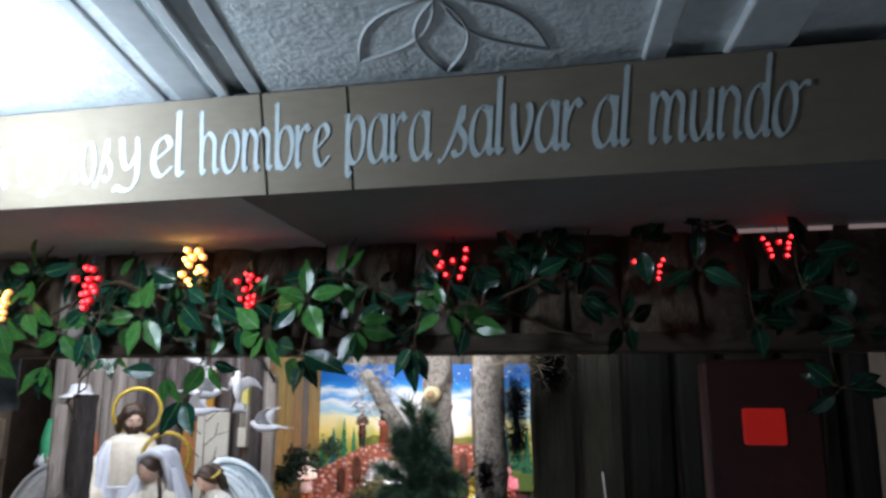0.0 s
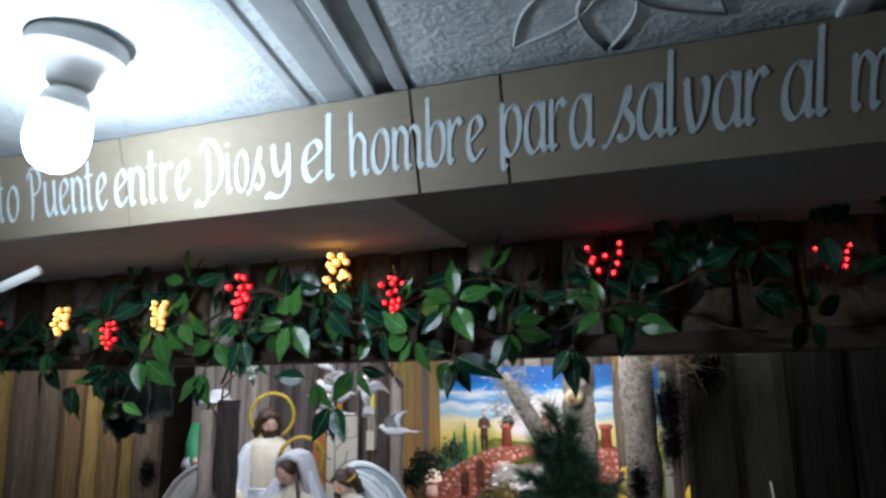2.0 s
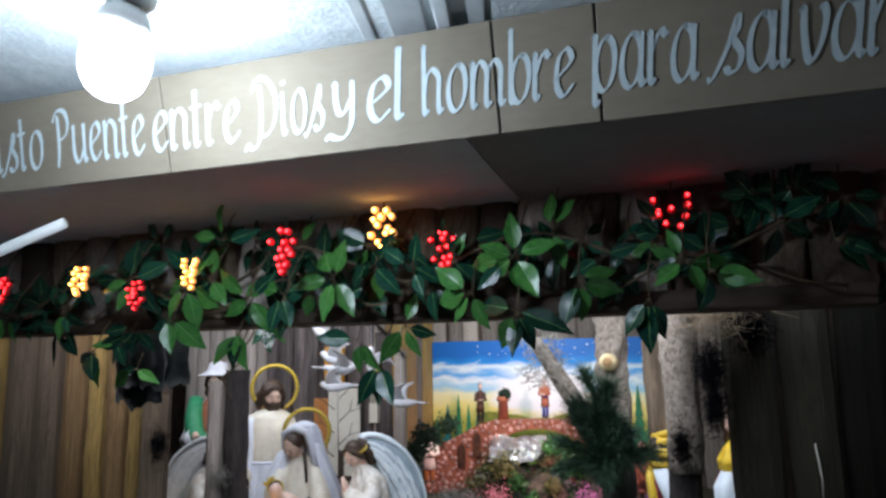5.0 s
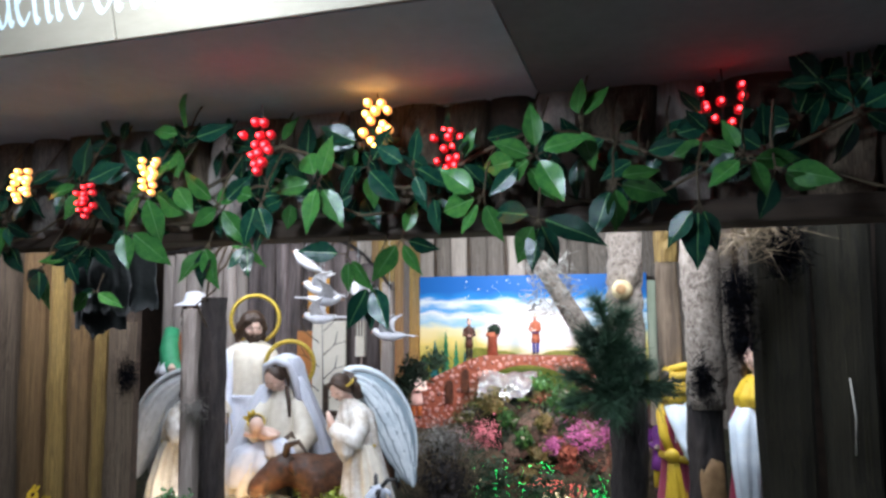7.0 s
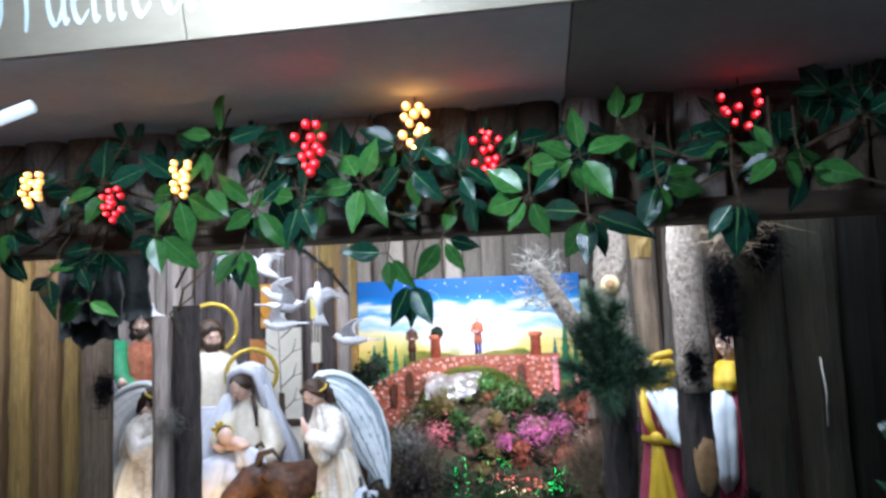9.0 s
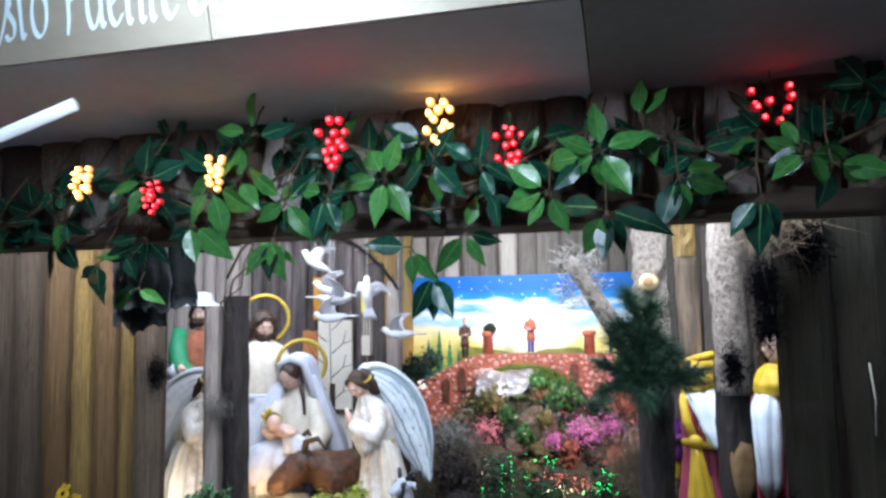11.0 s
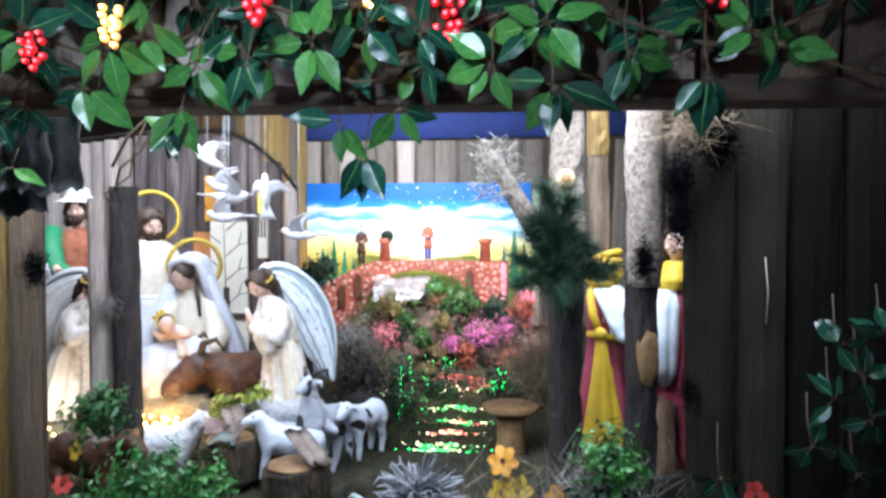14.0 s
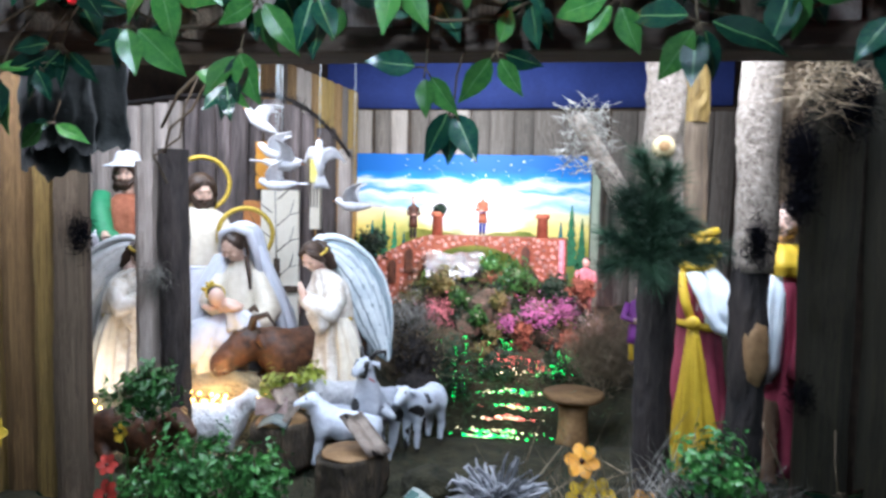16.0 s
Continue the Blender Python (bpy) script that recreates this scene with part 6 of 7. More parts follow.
GARDEN_MATS = ("russet", "olive", "brush", "box_green", "grey_moss", "olive", "brush", "grey_moss", "brush")
spots = random.Random(77)
for k in range(62):
    x, y = spots.uniform(-0.80, 0.08), spots.uniform(2.16, 2.92)
    mat = GARDEN_MATS[k % 9]
    colour = {"russet": "rust-red", "box_green": "green", "brush": "dark green", "grey_moss": "grey", "olive": "olive"}[mat]
    rad = spots.uniform(0.04, 0.068)
    clump("garden_plant", colour + " low plant among the garden rocks", (x, y, ground_z(x, y) + rad * 0.7), rad, mat, 150 + k, 300, 0.010)
GARDEN = (((-0.61, 2.60, 1.10), 0.075, "olive"), ((-0.28, 2.60, 1.13), 0.10, "box_green"), ((-0.38, 2.50, 1.01), 0.06, "olive"), ((-0.50, 2.48, 0.95), 0.07, "brush"), ((-0.10, 2.62, 1.10), 0.06, "brush"), ((-0.76, 2.50, 0.95), 0.07, "grey_moss"), ((-0.40, 2.78, 1.17), 0.05, "box_green"), ((0.06, 2.38, 0.94), 0.085, "grey_moss"), ((0.02, 2.55, 1.10), 0.06, "russet"), ((-0.61, 2.42, 0.985), 0.092, "pink"), ((-0.18, 2.42, 0.99), 0.098, "magenta"), ((-0.07, 2.46, 1.01), 0.070, "magenta"), ((-0.30, 2.37, 0.96), 0.050, "magenta"), ((-0.88, 2.25, 1.27), 0.075, "brush"), ((-0.95, 2.28, 1.20), 0.07, "brush"), ((-0.70, 3.06, 1.43), 0.032, "brush"), ((-1.05, 3.12, 1.25), 0.08, "brush"), ((-1.12, 3.0, 1.18), 0.07, "brush"), ((-0.43, 2.40, 0.985), 0.040, "box_green"), ((-0.34, 2.40, 1.055), 0.035, "olive"), ((-0.52, 2.50, 1.04), 0.05, "box_green"), ((-0.24, 2.37, 0.935), 0.040, "russet"), ((-0.36, 2.36, 0.93), 0.045, "olive"), ((-0.50, 2.12, 0.885), 0.085, "brush"), ((-0.49, 2.06, 0.77), 0.085, "brush"), ((-0.31, 2.22, 0.82), 0.09, "brush"), ((-0.09, 2.22, 0.83), 0.085, "brush"))
for k, (where, radius, mat) in enumerate(GARDEN):
    colour = {"olive": "olive green", "pink": "coral pink", "magenta": "feathery magenta", "russet": "rust-red", "box_green": "green", "brush": "dark green", "grey_moss": "grey"}[mat]
    clump("garden_bush", colour + " mossy bush among the garden rocks", where, radius, mat, 50 + k, 620, 0.006 if mat in ("pink", "magenta", "grey_moss") else 0.011)


def rock(name, label, where, size, mat, seed):
    bm = bmesh.new()
    bmesh.ops.create_icosphere(bm, subdivisions=3, radius=1)
    roughen(bm, 0.30, 1.4, seed)
    roughen(bm, 0.14, 3.4, seed + 3)
    if mat == "brown_rock":
        roughen(bm, 0.16, 2.2, seed + 5)
        roughen(bm, 0.10, 7, seed + 7)
    bmesh.ops.scale(bm, vec=size, verts=bm.verts)
    ob = finish(name, bm, mat)
    ob.location = where
    return tagged(ob, label, "rock")


for k, (where, size, mat, col) in enumerate((((-0.62, 2.70, 0.98), (0.12, 0.10, 0.12), "moss", "mossy brown"), ((-0.25, 2.74, 1.0), (0.13, 0.10, 0.14), "moss", "mossy brown"), ((-0.42, 2.52, 0.93), (0.10, 0.08, 0.08), "moss", "mossy dark"), ((-0.39, 2.46, 1.01), (0.085, 0.05, 0.075), "brown_rock", "craggy brown"), ((-0.29, 2.42, 0.94), (0.075, 0.05, 0.040), "brown_rock", "craggy brown"), ((-0.48, 2.44, 0.93), (0.05, 0.05, 0.06), "brown_rock", "craggy brown"), ((-0.12, 2.42, 0.89), (0.06, 0.05, 0.05), "moss", "mossy dark"), ((-0.55, 2.32, 0.88), (0.09, 0.07, 0.06), "moss", "mossy"), ((-0.225, 0.50, 0.94), (0.08, 0.06, 0.075), "moss", "mossy front"), ((-0.40, 0.95, 0.85), (0.06, 0.05, 0.035), "moss", "dark mossy"), ((-0.30, 0.72, 0.845), (0.05, 0.04, 0.03), "moss", "dark mossy"), ((0.12, 0.85, 0.87), (0.10, 0.08, 0.07), "moss", "mossy"), ((-0.55, 1.62, 0.84), (0.09, 0.09, 0.09), "dark_bark", "dark craggy"))):
    rock("garden_rock", col + " rough rock in the display", where, size, mat, k * 3.1)


def sparkles():
    """Points of coloured light: falling columns on the bush at the stream's head, drifts among the plants, thin ribbons
    for the reflections across the water.
    """
    r = random.Random(9)
    points = {"green": [], "red": [], "amber": []}
    for k in range(17):
        x0, top = -0.57 + 0.20 * r.random(), r.uniform(0.86, 0.97)
        for _ in range(9):
            z = top - r.random() ** 1.4 * 0.24
            points["green" if r.random() < 0.86 else "amber"].append((x0 + r.gauss(0, 0.006), 2.01 + 0.05 * r.random() - 0.10 * (0.9 - z), z, 1.0))
    for x0, z0, wide, n, colours in ((-0.30, 0.925, 0.05, 22, "green"), (-0.06, 0.895, 0.05, 34, "green"), (-0.27, 0.865, 0.07, 44, "red"), (-0.17, 0.850, 0.05, 40, "red"), (-0.10, 0.840, 0.06, 40, "green"), (-0.22, 0.815, 0.09, 24, "amber")):
        for _ in range(n):
            points[colours].append((x0 + r.gauss(0, wide * 0.6), 2.11 + r.gauss(0, 0.01), z0 + r.gauss(0, 0.012), 1.3))
    # reflections of the lights on the stream, put in as glowing dashes
    for y, x0, wide, n, colours in ((1.73, -0.30, 0.058, 110, ("green", "green", "amber")), (1.78, -0.29, 0.070, 70, ("green", "amber")), (1.89, -0.27, 0.046, 110, ("red", "red", "amber")), (1.97, -0.24, 0.055, 90, ("green", "red", "amber")), (2.07, -0.26, 0.060, 96, ("green", "amber", "green"))):
        for _ in range(n):
            x = x0 + r.gauss(0, wide)
            at = y + r.gauss(0, 0.008) + 0.008 * math.sin(x * 40)
            points[r.choice(colours)].append((x, at, ground_z(x, at) + 0.022, 2.4))
    for colour, mat in (("green", "green_led"), ("red", "pink_led"), ("amber", "pale_led")):
        bm = bmesh.new()
        for x, y, z, long in points[colour]:
            size = 0.0007 + 0.0016 * r.random() ** 3
            bmesh.ops.create_icosphere(bm, subdivisions=1, radius=size, matrix=Matrix.Translation((x, y, z)) @ Matrix.Diagonal((long, 1, 1, 1)))
        tagged(finish(colour + "_sparkle", bm, mat), "tiny " + colour + " glowing points among the plants and water", "lights", kind="stuff")


sparkles()
tuft("stream_grass", "short green grass along the lit stream", (-0.30, 2.05, 0.79), "box_green", 1200, 0.05, 0.13, 44, 0.0014).scale = (1.2, 1.9, 0.35)


def bracket_stool():
    st = thing("stump_table", "small wooden table made from a cut stump and slice", "stump", (-0.05, 1.76, 0.66))
    bm = bmesh.new()
    add_rings(bm, [(0, 0, 0.0, 0.060, 0.056), (0, 0, 0.05, 0.050, 0.048), (0, 0, 0.12, 0.047, 0.045), (0, 0, 0.175, 0.055, 0.052)], 24, 0, 6, 0.06)
    part("stem", bm, "cut_wood", st)
    bm = bmesh.new()
    add_rings(bm, [(0, 0, 0.172, 0.092, 0.085), (0, 0, 0.178, 0.10, 0.092), (0, 0, 0.192, 0.10, 0.092), (0, 0, 0.196, 0.094, 0.086)], 28, 0, 5, 0.03)
    part("top", bm, "cut_wood", st, "round slice of pale wood")


bracket_stool()


def log(where, r0, h, label, hollow=False):
    lg = thing("cut_log", label, "log", where)
    bm = bmesh.new()
    add_rings(bm, [(0, 0, h * k / 8, r0 * (1.06 - 0.08 * k / 8), r0 * (1.03 - 0.07 * k / 8)) for k in range(9)], 40, 0, 7, 0.05)
    roughen(bm, 0.010, 9)
    roughen(bm, 0.006, 40)
    part("bark", bm, "log_bark", lg)
    bm = bmesh.new()
    add_rings(bm, [(0, 0, h + 0.001, r0 * 0.90, r0 * 0.88), (0, 0, h + 0.005, r0 * 0.86, r0 * 0.84)], 26, 0, 7, 0.03)
    part("cut_face", bm, "cut_wood", lg, "pale sawn face")
    return lg


log((-0.775, 1.03, 0.835), 0.068, 0.105, "dark-barked cut log holding folded paper")
log((-0.572, 0.92, 0.83), 0.074, 0.088, "brown cut log in front of the white goat")


def note(where, turn, tilt, label):
    n = thing("banknote", label, "banknote", where)
    n.matrix_basis = pose(*where, tilt, 0, turn)
    bm = bmesh.new()
    cols = [[bm.verts.new((-0.045 + 0.09 * i / 8, y, 0.006 * math.sin(i * 0.8) + 0.0005 * k)) for k, y in enumerate((-0.028, 0.028))] for i in range(9)]
    for a, b in zip(cols, cols[1:]):
        bm.faces.new((a[0], b[0], b[1], a[1]))
    ext = bmesh.ops.extrude_face_region(bm, geom=list(bm.faces))
    bmesh.ops.translate(bm, vec=(0, 0, 0.0012), verts=[g for g in ext["geom"] if isinstance(g, bmesh.types.BMVert)])
    part("paper", bm, "note", n)
    bm = bmesh.new()
    for x0, x1, y0, y1 in ((-0.034, -0.008, -0.018, 0.018), (0.0, 0.032, 0.006, 0.012), (0.0, 0.028, -0.004, 0.001), (0.004, 0.032, -0.017, -0.010)):
        add_box(bm, (x0, y0, 0.009), (x1, y1, 0.0096))
    part("print", bm, "note_ink", n, "greenish printed bars", smooth=False)


for where, turn, tilt in (((-0.521, 0.715, 0.872), 3, 38), ((-0.592, 0.715, 0.862), -12, 12), ((-0.438, 0.735, 0.868), 42, 22), ((-0.40, 0.79, 0.872), -40, 30)):
    note(where, turn, tilt, "crumpled greenish banknote laid as an offering")


def crumpled(where, size, turn, tilt, mat, label, seed):
    """A stiff sheet of card bent in two folds."""
    bm = bmesh.new()
    n = 8
    g = [[bm.verts.new((size[0] * (i / n - 0.5), size[1] * (j / 4 - 0.5), 0.22 * size[0] * abs(math.sin(3.4 * i / n + seed)) + 0.006 * noise.noise((i, j, seed)))) for j in range(5)] for i in range(n + 1)]
    for a, b in zip(g, g[1:]):
        for j in range(4):
            bm.faces.new((a[j], a[j + 1], b[j + 1], b[j]))
    bmesh.ops.solidify(bm, geom=bm.faces[:], thickness=0.0015)
    ob = finish("folded_paper", bm, mat)
    ob.matrix_basis = pose(*where, tilt, 0, turn)
    tagged(ob, label, "paper")


for k, (where, size, turn, tilt, mat) in enumerate((((-0.80, 1.03, 0.965), (0.075, 0.055), 20, 30, "pink_paper"), ((-0.755, 1.02, 0.960), (0.07, 0.05), -35, 40, "tan_paper"), ((-0.775, 0.985, 0.947), (0.07, 0.05), 5, 12, "note"), ((-0.79, 1.07, 0.985), (0.08, 0.05), 70, 55, "tan_paper"))):
    crumpled(where, size, turn, tilt, mat, "crumpled paper offering lying on a cut log", k + 1)
crumpled((-0.545, 0.92, 0.955), (0.06, 0.13), 50, 28, "tan_paper", "bent pale card leaning over a cut log", 7)


def flower(where, petals, mat, size, label, seed, tilt=50, turn=0):
    f = thing("flower", label, "flower", where)
    r = random.Random(seed)
    head = pose(0, 0, 0, tilt, 0, turn)
    for k in range(petals):
        bm = bmesh.new()
        pts = [(0.0, 0), (0.35, 0.30), (0.75, 0.34), (1.0, 0.12)]
        left = [bm.verts.new((u * size, w * size, 0.15 * size * math.sin(2.6 * u))) for u, w in pts]
        mid = [bm.verts.new((u * size, 0, 0.15 * size * math.sin(2.6 * u) - 0.05 * size)) for u, w in pts]
        right = [bm.verts.new((u * size, -w * size, 0.15 * size * math.sin(2.6 * u))) for u, w in pts]
        for a, b in ((left, mid), (mid, right)):
            for i in range(3):
                bm.faces.new((a[i], b[i], b[i + 1], a[i + 1]))
        ob = part("petal", bm, mat, f)
        ob.matrix_basis = head @ pose(0, 0, 0, 0, r.uniform(-10, 5), 360 * k / petals + r.uniform(-8, 8))
    bm = bmesh.new()
    add_ball(bm, head @ Vector((0, 0, 0.003)), size * 0.17, 0, 8)
    part("centre", bm, "oxhide", f, "dark flower centre")
    bm = bmesh.new()
    add_tube(bm, [(0, 0, 0), (0.004, 0.01, -0.04), (0.0, 0.015, -0.09)], 0.0018, 5)
    part("stem", bm, "box_green", f)


for k, (where, mat, size, word) in enumerate((((-0.085, 0.79, 0.985), "orange", 0.034, "orange"), ((-0.055, 0.78, 0.925), "yellow", 0.034, "yellow"), ((-0.09, 0.77, 0.925), "yellow", 0.028, "yellow"), ((0.03, 0.77, 0.915), "orange", 0.03, "orange"), ((0.045, 0.70, 0.87), "yellow", 0.03, "yellow"), ((-1.058, 0.78, 0.908), "red", 0.022, "red"), ((-1.060, 0.78, 0.841), "red", 0.034, "red"), ((-1.003, 0.78, 0.834), "red", 0.032, "red"), ((0.40, 0.70, 0.96), "red", 0.03, "red"), ((-0.92, 0.62, 1.04), "yellow", 0.02, "yellow"))):
    flower(where, 6, mat, size, word + " artificial flower with dark centre", 70 + k, 66, 18 * (k % 3 - 1))
for k, (where, size) in enumerate((((-1.275, 0.70, 1.085), 0.034), ((-1.305, 0.70, 1.045), 0.032), ((-1.262, 0.70, 0.985), 0.036), ((-1.300, 0.70, 1.115), 0.026), ((-1.315, 0.70, 0.985), 0.032))):
    flower(where, 6, "yellow", size, "bright yellow artificial flower before the golden boards", 90 + k, 62, 24 * (k % 3 - 1))

clump("boxwood_sprig", "bright green artificial boxwood sprig beside the post", (-0.872, 0.62, 1.115), 0.062, "box_green", 81, 800, 0.0085)
clump("boxwood_sprig", "dense green artificial boxwood at the front edge", (-0.785, 0.62, 0.965), 0.09, "box_green", 82, 1300, 0.009)
clump("boxwood_sprig", "green artificial boxwood low at the corner", (-0.68, 0.66, 0.95), 0.07, "box_green", 83, 800, 0.009)
clump("boxwood_sprig", "green artificial boxwood below the robed king", (0.115, 0.62, 1.045), 0.062, "box_green", 84, 700, 0.009)
clump("boxwood_sprig", "dark green artificial boxwood at the post foot", (0.10, 0.60, 0.96), 0.074, "brush", 85, 700, 0.010)
clump("grey_bush", "fluffy grey-brown dried bush behind the goats", (-0.60, 1.70, 1.085), 0.085, "grey_moss", 190, 1700, 0.005)
clump("dark_bush", "dark brown tangle below the dried bush", (-0.575, 1.66, 0.965), 0.10, "dark_bark", 192, 1200, 0.009)
clump("grey_bush", "fluffy grey-brown dried bush beside the stream", (-0.66, 1.86, 1.02), 0.10, "grey_moss", 191, 1200, 0.006)
edge = random.Random(33)
for k in range(26):
    # low growth along the front edge of the display
    x = -1.05 + 1.45 * ((k * 0.618034) % 1.0)
    y = edge.uniform(0.62, 0.86) if x < -0.62 and k % 2 else edge.uniform(0.46, 0.60) if x < -0.45 or x > 0.0 else edge.uniform(0.43, 0.48)
    rad = edge.uniform(0.04, 0.06)
    clump("edge_plant", "dark green low artificial plant at the front edge", (x, y, ground_z(x, y) + rad * 0.6), rad, ("brush", "box_green", "grey_moss", "brush")[k % 4], 700 + k, 260, 0.010)
clump("lime_sprig", "yellow-green sprig behind the log", (-0.83, 1.13, 0.985), 0.050, "lime", 86, 300, 0.013)
clump("lime_sprig", "yellow-green sprig beside the angel", (-0.745, 1.15, 1.015), 0.042, "lime", 87, 260, 0.011)


def coral():
    r = random.Random(3)
    c = thing("dried_coral_flower", "spiky white dried flower like coral", "flower", (-0.225, 0.47, 1.03))
    for k in range(240):
        d = Vector((r.gauss(0, 1.2), r.gauss(0, 1) - 0.3, abs(r.gauss(0.35, 0.5)))).normalized()
        l = r.uniform(0.04, 0.082)
        bend = Vector((r.gauss(0, 1), r.gauss(0, 1), r.gauss(0, 1))) * 0.008
        bm = bmesh.new()
        add_tube(bm, [(0, 0, 0), d * l * 0.5 + bend, d * l * 0.85 + bend, d * l], [0.0016, 0.0034, 0.0030, 0.0006], 4, 0, 0.35)
        part("spike", bm, "coral", c)


coral()


def hay():
    r = random.Random(6)
    bm = bmesh.new()
    for _ in range(3200):
        x, y = r.uniform(-1.22, -0.78), r.uniform(1.06, 1.34)
        z = ground_z(x, y) + r.uniform(0.0, 0.115) * (1 - (abs(x + 1.0) / 0.26) ** 2) * math.exp(-((y - 1.17) / 0.09) ** 2)
        a = r.uniform(0, 6.28)
        d = Vector((math.cos(a), math.sin(a), r.uniform(-0.2, 0.3))) * r.uniform(0.02, 0.05)
        s = Vector((-math.sin(a), math.cos(a), 0)) * 0.001
        v = [bm.verts.new(p) for p in (Vector((x, y, z)) - d - s, Vector((x, y, z)) - d + s, Vector((x, y, z)) + d)]
        bm.faces.new(v)
    tagged(finish("hay", bm, "hay", smooth=False), "loose dry hay lit by warm lights", "hay", kind="stuff")
    crib = rock("crib_cushion", "straw-filled cushion of the crib in the hay", (-1.04, 1.24, 0.945), (0.16, 0.08, 0.050), "straw_bed", 4.4)
    r2 = random.Random(12)
    string = thing("warm_light_string", "string of warm white lights laid in the hay", "lights", (0, 0, 0))
    for _ in range(30):
        bm = bmesh.new()
        add_ball(bm, (r2.uniform(-1.14, -0.83), r2.uniform(1.08, 1.13), 0.945 + r2.uniform(0, 0.035)), 0.0050, 0, 8)
        part("bulb", bm, "yellow_led", string)
    # extra bulbs added to go with the fill lamp near the angel
    for _ in range(10):
        bm = bmesh.new()
        x, y = r2.uniform(-1.40, -1.26), r2.uniform(1.12, 1.18)
        add_ball(bm, (x, y, ground_z(x, y) + 0.006 + r2.uniform(0, 0.01)), 0.0040, 0, 8)
        part("bulb", bm, "yellow_led", string)


hay()
patch = rock("wood_strip", "honey-coloured patch of bare split wood on the trunk", (0.200, 0.738, 1.215), (0.021, 0.012, 0.062), "cut_wood", 8.1)
patch["category"] = "wood"


# ---- sign-side things: rod, lantern, light clusters ----
rod = bmesh.new()
add_tube(rod, [(-0.692, 0.03, 1.803), (-0.96, 0.03, 1.728), (-1.35, 0.03, 1.62)], 0.0085, 12)
tagged(finish("white_rod", rod, "porcelain"), "white plastic tube jutting out below the sign", "rod")


def lantern():
    box_ = thing("lantern_box", "dark box lantern with a red glowing window on the boards", "lantern", (0.665, 0.30, 1.42))
    part("body", box((-0.082, 0, -0.02), (0.082, 0.05, 0.222), 0.006), "dark_red", box_, "dark red box body", smooth=False)
    part("glow_window", box((-0.030, -0.004, 0.097), (0.030, 0.006, 0.150), 0.004), "red_window", box_, "red lit square window", smooth=False)


lantern()


def cluster(where, seed, colour, lit, rows=5, fall=0.016, loose=False):
    word = {"red": "red", "amber": "warm yellow"}[colour]
    c = thing("berry_light", "bunch of " + word + (" glowing" if lit else " unlit") + " berry lights in the garland", "lights", where, group="berry lights")
    r = random.Random(seed)
    bm = bmesh.new()
    add_tube(bm, [(0, 0, 0.03), (0.002, 0, 0), (0, 0.004, -rows * fall)], 0.0012, 5)
    part("wire", bm, "joint", c)
    glow = {"red": "red_led", "amber": "yellow_led"}[colour]
    berry = {"red": "red_lit", "amber": "amber_lit"}[colour] if lit else {"red": "red_berry", "amber": "amber_berry"}[colour]
    for i, count in enumerate((2, 3, 2, 2) if loose else (2, 3, 2, 3, 2, 1)):
        for k in range(count):
            p = Vector(((k - (count - 1) / 2) * ((0.040 - 0.007 * i) / max(1, count - 1) * 1.5 if loose else 0.0175) + r.uniform(-1, 1) * 0.004, r.uniform(-0.014, 0.006), -i * fall * 0.85 + r.uniform(-1, 1) * 0.004))
            bm = bmesh.new()
            add_ball(bm, p, r.uniform(0.0066, 0.0082), 0, 10)
            b = part("berry", bm, berry, c)
            if lit:
                bm = bmesh.new()
                add_ball(bm, p + Vector((0, -0.0078, 0)), 0.0028 if colour == "red" else 0.0042, 0, 8)
                part("led", bm, glow, b)
    return c


for k, (where, colour, lit) in enumerate((((-0.269, 0.28, 1.838), "amber", True), ((-0.604, 0.22, 1.765), "amber", True), ((-0.845, 0.22, 1.765), "amber", True), ((-0.165, 0.29, 1.795), "red", True), ((0.195, 0.31, 1.825), "red", True), ((-0.39, 0.17, 1.79), "red", True), ((-0.70, 0.20, 1.73), "red", True), ((0.515, 0.31, 1.800), "red", True), ((0.71, 0.31, 1.83), "red", True), ((-1.05, 0.24, 1.76), "red", True))):
    cluster(where, 90 + k, colour, lit, loose=where[0] > 0.1).scale = (0.9, 0.9, 0.95) if -0.5 < where[0] < 0.4 else (0.68, 0.68, 0.68)

bm = bmesh.new()
add_tube(bm, [(-0.20, 0.33, 1.845), (-0.12, 0.33, 1.848)], 0.0012, 6)
tagged(finish("wire_stay", bm, "foil"), "short shiny wire below the soffit", "wire")


